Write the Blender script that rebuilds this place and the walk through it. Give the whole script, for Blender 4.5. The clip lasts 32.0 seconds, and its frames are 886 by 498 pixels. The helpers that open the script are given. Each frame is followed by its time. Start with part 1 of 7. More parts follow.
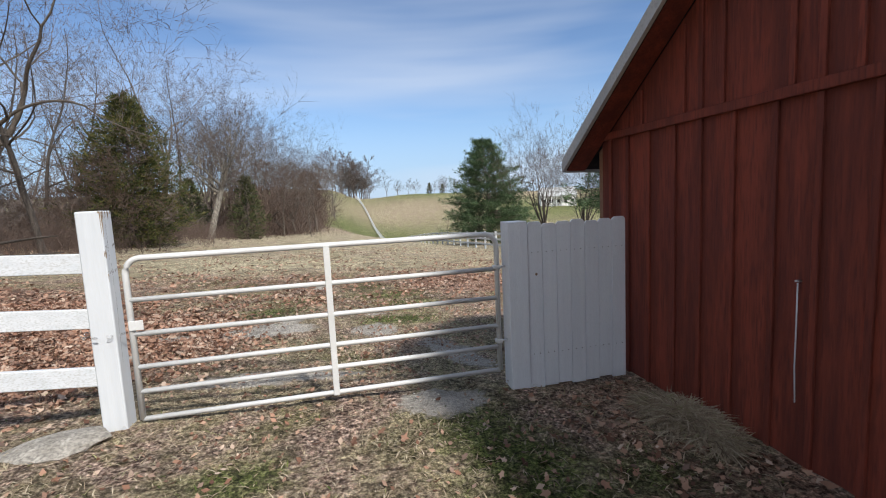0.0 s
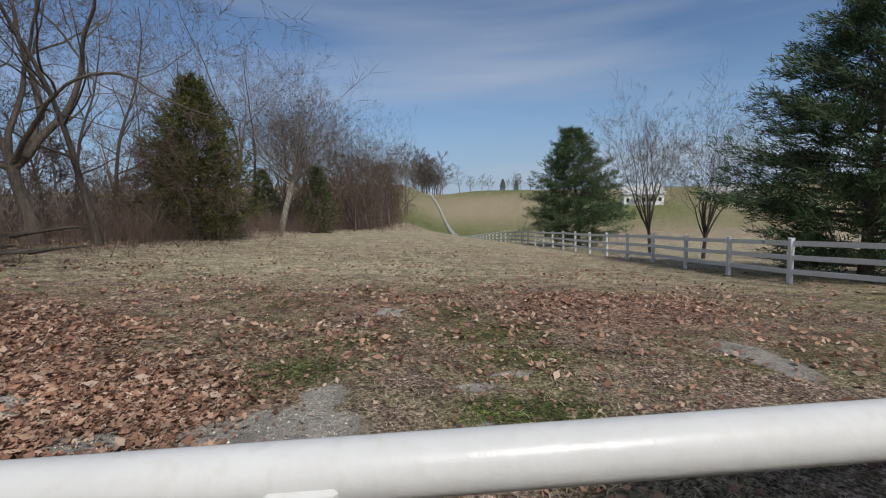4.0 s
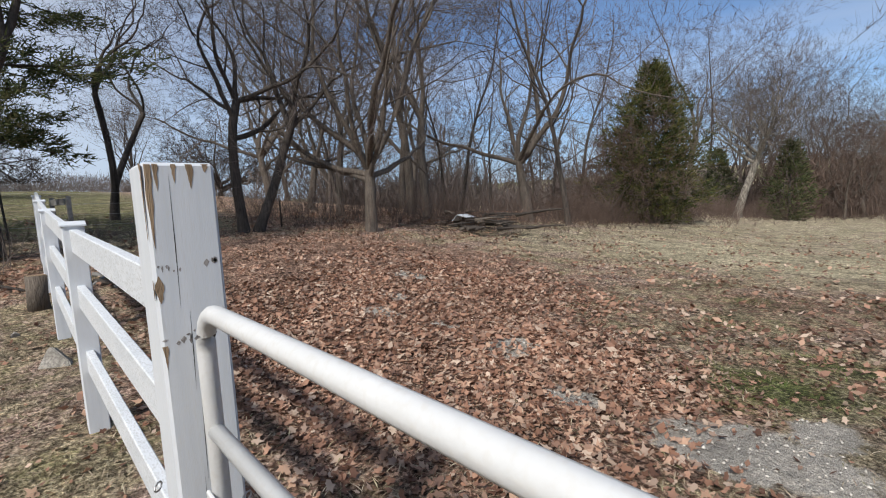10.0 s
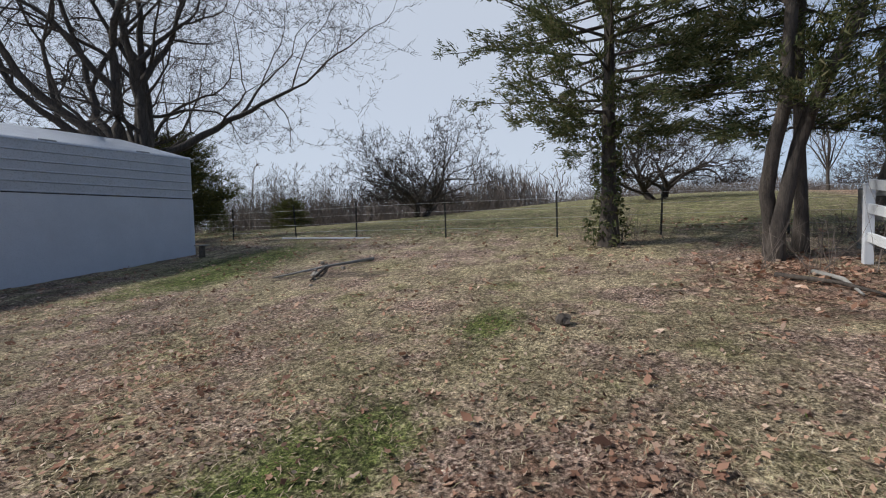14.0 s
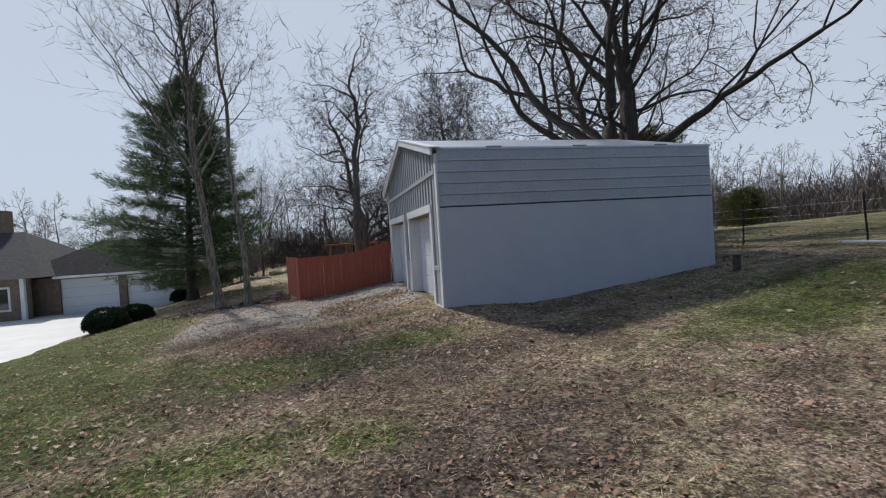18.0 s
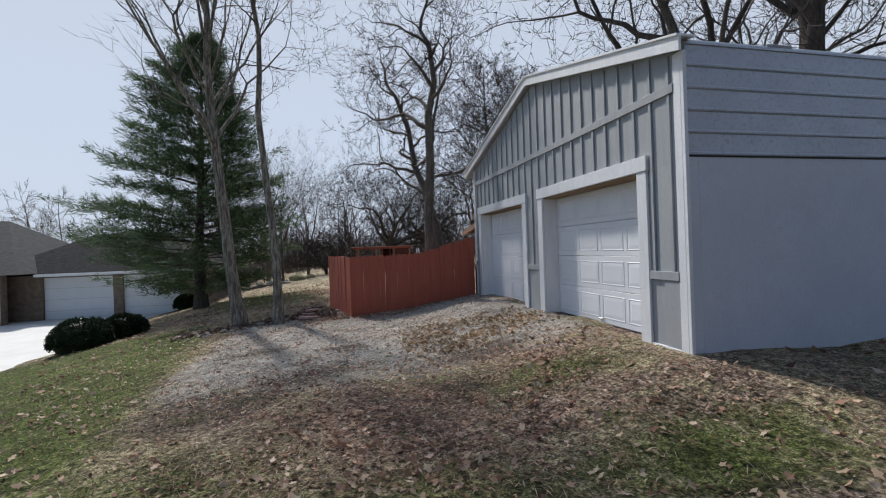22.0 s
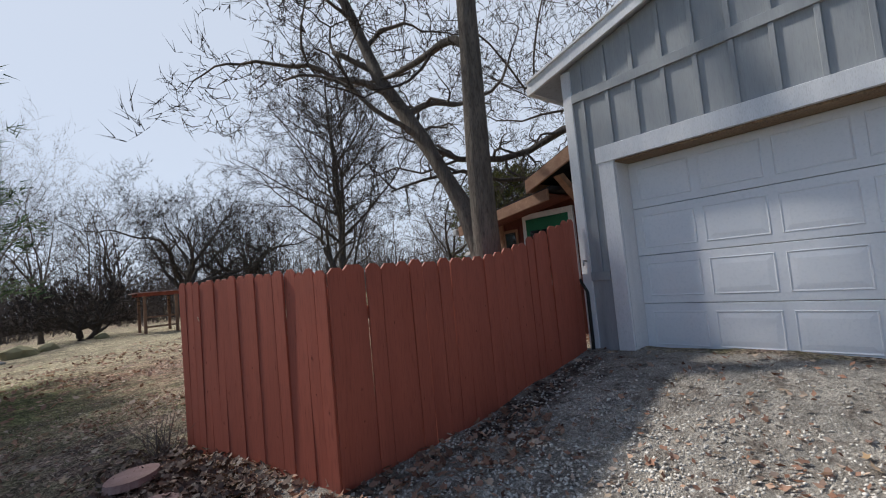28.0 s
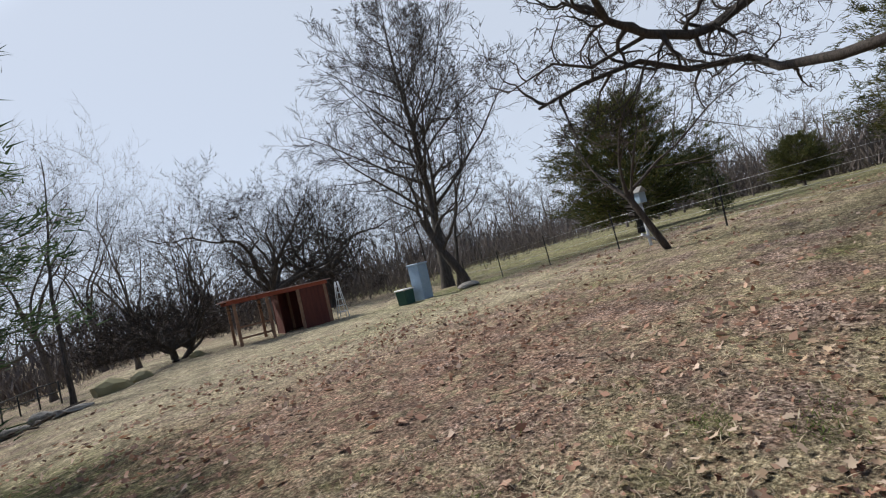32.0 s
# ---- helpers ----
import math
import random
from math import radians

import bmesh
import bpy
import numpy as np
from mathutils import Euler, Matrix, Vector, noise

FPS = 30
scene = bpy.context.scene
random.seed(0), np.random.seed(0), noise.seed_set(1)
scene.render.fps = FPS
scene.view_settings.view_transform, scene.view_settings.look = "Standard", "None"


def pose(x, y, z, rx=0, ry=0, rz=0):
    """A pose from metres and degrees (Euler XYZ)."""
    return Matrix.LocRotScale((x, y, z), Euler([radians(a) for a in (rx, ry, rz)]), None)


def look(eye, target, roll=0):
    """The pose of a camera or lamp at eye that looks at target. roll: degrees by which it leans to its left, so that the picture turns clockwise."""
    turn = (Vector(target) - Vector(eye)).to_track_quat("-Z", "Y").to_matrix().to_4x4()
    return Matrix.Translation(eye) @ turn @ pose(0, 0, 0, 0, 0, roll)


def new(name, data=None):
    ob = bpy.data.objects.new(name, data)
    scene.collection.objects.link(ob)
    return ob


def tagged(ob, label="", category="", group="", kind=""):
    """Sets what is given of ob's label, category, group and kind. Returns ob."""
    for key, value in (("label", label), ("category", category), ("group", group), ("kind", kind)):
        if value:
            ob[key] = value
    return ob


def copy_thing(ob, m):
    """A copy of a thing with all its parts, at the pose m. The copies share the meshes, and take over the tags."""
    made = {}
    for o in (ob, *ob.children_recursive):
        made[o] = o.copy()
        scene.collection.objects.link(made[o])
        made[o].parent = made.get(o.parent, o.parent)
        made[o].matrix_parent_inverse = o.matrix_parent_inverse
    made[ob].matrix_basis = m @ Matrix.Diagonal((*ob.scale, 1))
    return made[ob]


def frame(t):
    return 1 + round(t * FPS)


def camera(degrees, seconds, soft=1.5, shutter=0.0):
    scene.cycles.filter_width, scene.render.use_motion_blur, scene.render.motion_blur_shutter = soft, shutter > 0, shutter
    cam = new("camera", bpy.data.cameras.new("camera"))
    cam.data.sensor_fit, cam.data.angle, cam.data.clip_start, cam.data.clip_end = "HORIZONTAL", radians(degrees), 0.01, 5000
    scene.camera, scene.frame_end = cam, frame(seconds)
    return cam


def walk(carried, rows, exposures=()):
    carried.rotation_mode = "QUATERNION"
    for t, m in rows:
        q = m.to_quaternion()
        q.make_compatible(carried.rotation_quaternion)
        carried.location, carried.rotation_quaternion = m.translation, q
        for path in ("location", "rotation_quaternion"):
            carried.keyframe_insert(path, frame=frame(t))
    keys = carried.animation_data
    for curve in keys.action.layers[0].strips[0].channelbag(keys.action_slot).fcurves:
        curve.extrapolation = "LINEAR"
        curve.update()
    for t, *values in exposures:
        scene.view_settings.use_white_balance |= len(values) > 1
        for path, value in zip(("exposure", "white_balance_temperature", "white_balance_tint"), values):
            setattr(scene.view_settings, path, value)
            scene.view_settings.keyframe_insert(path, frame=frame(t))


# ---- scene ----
cam = camera(88.4, 32.0, soft=1.1)
PATH = [
    (0, (1.715, -3.841, 1.615), (2.163, -1.904, 1.397), -2.8),
    (0.5, (1.715, -3.341, 1.577), (1.921, -1.362, 1.377), -2.2),
    (1, (1.712, -2.828, 1.589), (1.699, -0.838, 1.393), -2.5),
    (1.5, (1.737, -2.303, 1.583), (1.587, -0.318, 1.388), -2.4),
    (2, (1.68, -1.841, 1.569), (1.468, 0.136, 1.356), -2.6),
    (2.5, (1.639, -1.386, 1.55), (1.375, 0.582, 1.317), -3.1),
    (3, (1.653, -0.951, 1.539), (1.413, 1.022, 1.316), -2.5),
    (3.5, (1.678, -0.628, 1.542), (1.568, 1.359, 1.337), -2.5),
    (4, (1.7, -0.315, 1.477), (1.845, 1.667, 1.258), -1.9),
    (4.5, (1.768, -0.101, 1.502), (2.279, 1.815, 1.242), -1.6),
    (6.5, (1.78, 0.165, 1.466), (2.419, 2.033, 1.149), -1.3),
    (7, (1.751, 0.193, 1.469), (2.021, 2.154, 1.184), -1.4),
    (7.5, (1.711, 0.194, 1.485), (1.624, 2.176, 1.232), -1.4),
    (8, (1.665, 0.172, 1.491), (1.257, 2.116, 1.258), -1.1),
    (8.5, (1.604, 0.124, 1.494), (0.902, 1.983, 1.274), -1.6),
    (9, (1.503, 0.031, 1.5), (0.543, 1.772, 1.282), -2.2),
    (9.5, (1.436, -0.15, 1.512), (0.23, 1.431, 1.296), -2.6),
    (10, (1.379, -0.301, 1.524), (-0.092, 1.037, 1.31), -2.8),
    (10.5, (1.094, -0.46, 1.513), (-0.625, 0.542, 1.309), -3.2),
    (11, (0.805, -0.717, 1.538), (-1.073, -0.056, 1.342), -3.1),
    (11.5, (0.603, -1.014, 1.535), (-1.362, -0.701, 1.332), -2.6),
    (12, (0.39, -1.306, 1.519), (-1.601, -1.332, 1.333), -2.0),
    (12.5, (0.136, -1.543, 1.527), (-1.829, -1.878, 1.362), -1.8),
    (13, (-0.109, -1.857, 1.491), (-2.016, -2.442, 1.343), -1.8),
    (13.5, (-0.34, -2.262, 1.473), (-2.183, -3.028, 1.344), -1.9),
    (14, (-0.568, -2.672, 1.492), (-2.344, -3.585, 1.385), -1.4),
    (14.5, (-0.727, -3.124, 1.529), (-2.391, -4.23, 1.432), -1.1),
    (15, (-0.761, -3.631, 1.562), (-2.203, -5.014, 1.475), -1.6),
    (15.5, (-0.743, -4.166, 1.568), (-1.891, -5.801, 1.48), -2.2),
    (17.5, (-0.441, -6.16, 1.79), (-0.938, -8.096, 1.713), -3.9),
    (18, (-0.319, -6.743, 1.801), (-0.815, -8.68, 1.757), -3.6),
    (18.5, (-0.212, -7.318, 1.782), (-0.724, -9.251, 1.77), -3.7),
    (19, (-0.118, -7.911, 1.746), (-0.648, -9.84, 1.752), -3.6),
    (19.5, (0.029, -8.575, 1.716), (-0.515, -10.499, 1.73), -3.8),
    (20, (0.18, -9.24, 1.691), (-0.341, -11.171, 1.715), -3.4),
    (20.5, (0.375, -9.949, 1.674), (-0.138, -11.882, 1.695), -2.6),
    (21, (0.575, -10.611, 1.647), (0.1, -12.553, 1.678), -1.7),
    (21.5, (0.81, -11.257, 1.605), (0.341, -13.201, 1.636), -1.2),
    (22, (1.03, -11.943, 1.559), (0.566, -13.888, 1.561), -2.0),
    (22.5, (1.244, -12.659, 1.522), (0.804, -14.61, 1.499), -2.4),
    (23, (1.496, -13.365, 1.456), (1.035, -15.311, 1.445), -2.7),
    (23.5, (1.76, -14.105, 1.402), (1.235, -16.035, 1.43), -3.2),
    (24, (1.959, -14.891, 1.355), (1.386, -16.807, 1.378), -3.7),
    (24.5, (2.092, -15.628, 1.316), (1.456, -17.524, 1.312), -3.6),
    (25, (2.198, -16.411, 1.302), (1.453, -18.267, 1.302), -3.6),
    (25.5, (2.237, -17.13, 1.329), (1.363, -18.928, 1.397), -3.8),
    (27.5, (1.985, -19.69, 1.285), (0.81, -21.31, 1.378), -5.7),
    (28, (1.978, -20.495, 1.308), (0.709, -22.034, 1.436), -5.3),
    (28.5, (1.99, -21.16, 1.318), (0.735, -22.716, 1.388), -5.2),
    (29, (1.951, -21.803, 1.28), (0.763, -23.412, 1.304), -4.4),
    (29.5, (1.764, -22.617, 1.28), (0.633, -24.265, 1.27), -3.5),
    (30, (1.653, -23.416, 1.352), (0.6, -25.115, 1.343), -3.0),
    (30.5, (1.655, -23.894, 1.392), (0.69, -25.648, 1.41), -2.8),
    (31, (1.642, -24.425, 1.385), (0.726, -26.204, 1.427), -3.2),
    (31.5, (1.565, -24.976, 1.385), (0.64, -26.747, 1.465), -6.9),
    (32, (1.465, -25.532, 1.39), (0.42, -27.238, 1.455), -13.2),
]
EXPOSURES = [(0, 0.35), (1, 0.22), (2, -0.22), (4, -0.3), (6.5, 0.32), (7, 0.32), (8, 0.16), (9, 0.28), (10, 0.15), (11, -0.08), (12, -0.22), (14, 0.06), (15, -0.04), (18, -0.03), (21, 0.1), (23, 0.1), (24, -0.06), (25, 0.12), (28, 0.22), (29, 0.36), (30, 0.62), (31, 0.38), (32, 0.2)]
walk(cam, [(t, look(eye, target, roll)) for t, eye, target, roll in PATH], EXPOSURES)

# ---- world and sun ----
SUN_EL, SUN_AZ = radians(45), radians(156)   # azimuth clockwise from +y
world = bpy.data.worlds.new("sky")
scene.world = world
world.use_nodes = True
wn, wl = world.node_tree.nodes, world.node_tree.links
wn.clear()
sky = wn.new("ShaderNodeTexSky")
sky.sky_type = "NISHITA"
sky.sun_disc = False
sky.sun_elevation, sky.sun_rotation = SUN_EL, SUN_AZ
sky.altitude, sky.air_density, sky.dust_density, sky.ozone_density = 200, 0.85, 0.25, 4.0
coord = wn.new("ShaderNodeTexCoord")
stretch = wn.new("ShaderNodeMapping")
stretch.inputs["Scale"].default_value = (0.6, 0.9, 6.0)
stretch.inputs["Rotation"].default_value = (0.12, -0.06, 0.5)
cloud = wn.new("ShaderNodeTexNoise")
cloud.inputs["Scale"].default_value, cloud.inputs["Detail"].default_value, cloud.inputs["Roughness"].default_value = 1.3, 4, 0.45
cramp = wn.new("ShaderNodeMapRange")
cramp.inputs[1].default_value, cramp.inputs[2].default_value, cramp.inputs[3].default_value, cramp.inputs[4].default_value = 0.44, 0.7, 0.0, 0.6
axes = wn.new("ShaderNodeSeparateXYZ")
slant = wn.new("ShaderNodeMath")
slant.operation = "MULTIPLY_ADD"
slant.inputs[1].default_value = 0.42
veil = wn.new("ShaderNodeMapRange")           # high thin overcast thickens towards the south-west
veil.interpolation_type = "SMOOTHSTEP"
veil.inputs[1].default_value, veil.inputs[2].default_value, veil.inputs[3].default_value, veil.inputs[4].default_value = 0.3, -0.6, 0.0, 0.85
haze = wn.new("ShaderNodeMapRange")           # pale haze along the horizon
haze.inputs[1].default_value, haze.inputs[2].default_value, haze.inputs[3].default_value, haze.inputs[4].default_value = 0.0, 0.16, 0.22, 0.0
both = wn.new("ShaderNodeMath")
both.operation = "MAXIMUM"
both2 = wn.new("ShaderNodeMath")
both2.operation = "MAXIMUM"
cmix = wn.new("ShaderNodeMix")
cmix.data_type = "RGBA"
cmix.inputs[7].default_value = (4.95, 5.42, 6.2, 1)
low = wn.new("ShaderNodeMapRange")            # blue stays deep down to the northern horizon
low.interpolation_type = "SMOOTHSTEP"
low.inputs[1].default_value, low.inputs[2].default_value, low.inputs[3].default_value, low.inputs[4].default_value = -0.02, 0.28, 0.85, 0.0
lmix = wn.new("ShaderNodeMix")
lmix.data_type = "RGBA"
lmix.inputs[7].default_value = (2.3, 3.6, 5.4, 1)
towards = wn.new("ShaderNodeVectorMath")       # thin cloud glows round the sun
towards.operation = "DOT_PRODUCT"
towards.inputs[1].default_value = (math.sin(SUN_AZ) * math.cos(SUN_EL), math.cos(SUN_AZ) * math.cos(SUN_EL), math.sin(SUN_EL))
glow = wn.new("ShaderNodeMapRange")
glow.interpolation_type = "SMOOTHERSTEP"
glow.inputs[1].default_value, glow.inputs[2].default_value, glow.inputs[3].default_value, glow.inputs[4].default_value = 0.94, 1.0, 1.0, 2.6
bright = wn.new("ShaderNodeVectorMath")
bright.operation = "SCALE"
bg = wn.new("ShaderNodeBackground")
bg.inputs["Strength"].default_value = 0.12
wout = wn.new("ShaderNodeOutputWorld")
wl.new(coord.outputs["Generated"], stretch.inputs["Vector"])
wl.new(coord.outputs["Generated"], axes.inputs["Vector"])
wl.new(axes.outputs["X"], slant.inputs[0])
wl.new(axes.outputs["Y"], slant.inputs[2])
wl.new(slant.outputs[0], veil.inputs[0])
wl.new(axes.outputs["Z"], haze.inputs[0])
wl.new(stretch.outputs["Vector"], cloud.inputs["Vector"])
wl.new(cloud.outputs["Fac"], cramp.inputs[0])
wl.new(cramp.outputs[0], both.inputs[0])
wl.new(veil.outputs[0], both.inputs[1])
wl.new(both.outputs[0], both2.inputs[0])
wl.new(haze.outputs[0], both2.inputs[1])
wl.new(both2.outputs[0], cmix.inputs[0])
wl.new(axes.outputs["Z"], low.inputs[0])
wl.new(low.outputs[0], lmix.inputs[0])
wl.new(sky.outputs["Color"], lmix.inputs[6])
wl.new(lmix.outputs[2], cmix.inputs[6])
wl.new(coord.outputs["Generated"], towards.inputs[0])
wl.new(towards.outputs["Value"], glow.inputs[0])
wl.new(cmix.outputs[2], bright.inputs[0])
wl.new(glow.outputs[0], bright.inputs["Scale"])
wl.new(bright.outputs["Vector"], bg.inputs["Color"])
wl.new(bg.outputs["Background"], wout.inputs["Surface"])
sun = new("sun", bpy.data.lights.new("sun", "SUN"))
sun.data.energy, sun.data.angle, sun.data.color = 4.0, radians(4.0), (1.0, 0.965, 0.92)
sun.matrix_world = look((0, 0, 30), (-math.sin(SUN_AZ) * math.cos(SUN_EL), -math.cos(SUN_AZ) * math.cos(SUN_EL), 30 - math.sin(SUN_EL)))

# ---- materials ----
def surf(name, a, b, scale=6.0, rough=0.8, bump=0.3, fine=60.0, metal=0.0, stretch=(1, 1, 1), c=None, wear=0.0, per="object", lo=0.35, hi=0.65, dist=0.01, spec=0.35):
    """Two-scale mottled surface: colours a and b by broad noise, a touch of c by fine noise, and relief."""
    m = bpy.data.materials.new(name)
    m.use_nodes = True
    n, l = m.node_tree.nodes, m.node_tree.links
    p = n["Principled BSDF"]
    p.inputs["Roughness"].default_value, p.inputs["Metallic"].default_value = rough, metal
    p.inputs["Specular IOR Level"].default_value = spec
    tc = n.new("ShaderNodeTexCoord")
    mp = n.new("ShaderNodeMapping")
    mp.inputs["Scale"].default_value = stretch
    l.new(tc.outputs["Object"], mp.inputs["Vector"])
    if per == "object":
        oi = n.new("ShaderNodeObjectInfo")
        mul = n.new("ShaderNodeMath")
        mul.operation = "MULTIPLY"
        mul.inputs[1].default_value = 37.0
        l.new(oi.outputs["Random"], mul.inputs[0])
        l.new(mul.outputs[0], mp.inputs["Location"])
    n1 = n.new("ShaderNodeTexNoise")
    n1.inputs["Scale"].default_value, n1.inputs["Detail"].default_value, n1.inputs["Roughness"].default_value = scale, 6, 0.65
    n2 = n.new("ShaderNodeTexNoise")
    n2.inputs["Scale"].default_value, n2.inputs["Detail"].default_value = fine, 4
    l.new(mp.outputs["Vector"], n1.inputs["Vector"])
    l.new(mp.outputs["Vector"], n2.inputs["Vector"])
    r1 = n.new("ShaderNodeValToRGB")
    r1.color_ramp.elements[0].position, r1.color_ramp.elements[1].position = lo, hi
    r1.color_ramp.elements[0].color, r1.color_ramp.elements[1].color = (*a, 1), (*b, 1)
    l.new(n1.outputs["Fac"], r1.inputs["Fac"])
    r2 = n.new("ShaderNodeValToRGB")
    r2.color_ramp.elements[0].position, r2.color_ramp.elements[1].position = 0.5 - 0.3 * wear, 0.72 - 0.2 * wear
    r2.color_ramp.elements[0].color, r2.color_ramp.elements[1].color = (0, 0, 0, 1), (0.75, 0.75, 0.75, 1)
    l.new(n2.outputs["Fac"], r2.inputs["Fac"])
    mx = n.new("ShaderNodeMix")
    mx.data_type = "RGBA"
    c = c or tuple(0.8 * v for v in a)
    mx.inputs[7].default_value = (*c, 1)
    l.new(r2.outputs["Color"], mx.inputs[0])
    l.new(r1.outputs["Color"], mx.inputs[6])
    out = mx.outputs[2]
    if per == "island":
        gi = n.new("ShaderNodeNewGeometry")
        hv = n.new("ShaderNodeHueSaturation")
        mr = n.new("ShaderNodeMapRange")
        mr.inputs[3].default_value, mr.inputs[4].default_value = 0.55, 1.45
        l.new(gi.outputs["Random Per Island"], mr.inputs[0])
        l.new(mr.outputs[0], hv.inputs["Value"])
        l.new(out, hv.inputs["Color"])
        out = hv.outputs["Color"]
    l.new(out, p.inputs["Base Color"])
    bm_ = n.new("ShaderNodeBump")
    bm_.inputs["Strength"].default_value, bm_.inputs["Distance"].default_value = bump, dist
    l.new(n2.outputs["Fac"], bm_.inputs["Height"])
    l.new(bm_.outputs["Normal"], p.inputs["Normal"])
    return m


def island(name, cols, rough=0.85, trans=0.0, spec=0.2):
    """A colour for each loose piece, drawn from a ramp of colours."""
    m = bpy.data.materials.new(name)
    m.use_nodes = True
    n, l = m.node_tree.nodes, m.node_tree.links
    p = n["Principled BSDF"]
    p.inputs["Roughness"].default_value = rough
    p.inputs["Specular IOR Level"].default_value = spec
    gi = n.new("ShaderNodeNewGeometry")
    r = n.new("ShaderNodeValToRGB")
    while len(r.color_ramp.elements) < len(cols):
        r.color_ramp.elements.new(0.5)
    for k, col in enumerate(cols):
        r.color_ramp.elements[k].position = k / (len(cols) - 1)
        r.color_ramp.elements[k].color = (*col, 1)
    l.new(gi.outputs["Random Per Island"], r.inputs["Fac"])
    tc = n.new("ShaderNodeTexCoord")
    nz = n.new("ShaderNodeTexNoise")
    nz.inputs["Scale"].default_value, nz.inputs["Detail"].default_value = 1.1, 3
    l.new(tc.outputs["Object"], nz.inputs["Vector"])
    hv = n.new("ShaderNodeHueSaturation")
    mr = n.new("ShaderNodeMapRange")
    mr.inputs[1].default_value, mr.inputs[2].default_value = 0.3, 0.7
    mr.inputs[3].default_value, mr.inputs[4].default_value = 0.72, 1.28
    l.new(nz.outputs["Fac"], mr.inputs[0])
    l.new(mr.outputs[0], hv.inputs["Value"])
    l.new(r.outputs["Color"], hv.inputs["Color"])
    l.new(hv.outputs["Color"], p.inputs["Base Color"])
    if trans:
        t = n.new("ShaderNodeBsdfTranslucent")
        s = n.new("ShaderNodeMixShader")
        s.inputs[0].default_value = trans
        l.new(hv.outputs["Color"], t.inputs["Color"])
        l.new(p.outputs[0], s.inputs[1])
        l.new(t.outputs[0], s.inputs[2])
        l.new(s.outputs[0], n["Material Output"].inputs["Surface"])
    return m


GRAIN = (6, 6, 0.35)
WHITE = surf("white_paint", (0.57, 0.595, 0.62), (0.65, 0.67, 0.69), 3, 0.55, 0.08, 90, stretch=GRAIN, c=(0.6, 0.6, 0.58), wear=0.0)
WHITE_RAIL = surf("white_rail_paint", (0.58, 0.605, 0.625), (0.67, 0.685, 0.7), 3, 0.55, 0.12, 26, stretch=(2.2, 5, 5), c=(0.42, 0.42, 0.4), wear=0.1)
# white paint brightened in the colour to offset the barn's shade on the panel
WHITE_LIFTED = surf("lifted_white_paint", (0.76, 0.79, 0.83), (0.82, 0.85, 0.88), 3, 0.5, 0.25, 90, stretch=GRAIN, c=(0.66, 0.68, 0.7))
TUBE = surf("gate_enamel", (0.58, 0.58, 0.565), (0.66, 0.66, 0.645), 4, 0.35, 0.08, 70, c=(0.58, 0.565, 0.53))
surf_scuff = surf("weathered_grey_wood", (0.2, 0.18, 0.165), (0.34, 0.32, 0.3), 12, 0.85, 0.5, 70)
BAREWOOD = surf("bare_wood", (0.2, 0.135, 0.08), (0.38, 0.27, 0.17), 9, 0.85, 0.6, 80, stretch=GRAIN)
BARNRED = surf("barn_red_boards", (0.14, 0.033, 0.022), (0.25, 0.053, 0.031), 1.4, 0.75, 0.5, 16, stretch=(4, 4, 0.35), c=(0.1, 0.026, 0.019), wear=0.12, lo=0.4, hi=0.6)
FENCERED = surf("fence_red_stain", (0.315, 0.08, 0.049), (0.4, 0.105, 0.064), 1.3, 0.6, 0.14, 26, stretch=(4, 4, 0.3), c=(0.245, 0.062, 0.038), wear=0.0, lo=0.3, hi=0.7)
FASCIA = surf("grey_fascia", (0.42, 0.43, 0.42), (0.52, 0.52, 0.5), 3, 0.6, 0.2, 50)
SHINGLE = surf("dark_shingles", (0.022, 0.022, 0.026), (0.045, 0.043, 0.043), 5, 0.95, 0.6, 40, spec=0.05)
TRIM = surf("white_trim", (0.68, 0.69, 0.7), (0.78, 0.78, 0.78), 2.5, 0.5, 0.2, 60, stretch=(3, 3, 0.6), c=(0.55, 0.55, 0.54))
GREYBOARD = surf("grey_board", (0.3, 0.315, 0.325), (0.36, 0.375, 0.38), 2.2, 0.7, 0.2, 35, stretch=(3, 3, 0.35), c=(0.28, 0.292, 0.3))
GREYWALL = surf("grey_painted_block", (0.52, 0.55, 0.6), (0.58, 0.61, 0.66), 1.2, 0.65, 0.25, 45, c=(0.48, 0.51, 0.56))
GREYMETAL = surf("grey_ribbed_metal", (0.46, 0.49, 0.54), (0.53, 0.56, 0.61), 1.5, 0.45, 0.08, 25, metal=0.25, c=(0.35, 0.37, 0.4))
DOORWHITE = surf("door_white_steel", (0.72, 0.74, 0.76), (0.78, 0.79, 0.8), 1.2, 0.32, 0.04, 40, c=(0.68, 0.7, 0.72))
DARK = surf("dark_rubber", (0.02, 0.02, 0.02), (0.035, 0.033, 0.03), 8, 0.8, 0.2, 40)
CABIN = surf("cabin_red_boards", (0.1, 0.03, 0.022), (0.15, 0.045, 0.03), 2.5, 0.8, 0.5, 30, stretch=(4, 4, 0.4))
CABINWOOD = surf("cabin_raw_timber", (0.24, 0.13, 0.08), (0.32, 0.19, 0.12), 4, 0.8, 0.4, 40, stretch=(2, 2, 2))
GREEN = surf("green_sash", (0.008, 0.11, 0.055), (0.012, 0.14, 0.07), 4, 0.5, 0.1, 40)
BRICK = surf("house_stone", (0.16, 0.12, 0.09), (0.26, 0.2, 0.15), 5, 0.85, 0.6, 25)
SIDING = surf("far_white_siding", (0.75, 0.75, 0.74), (0.8, 0.8, 0.78), 2, 0.6, 0.1, 20)
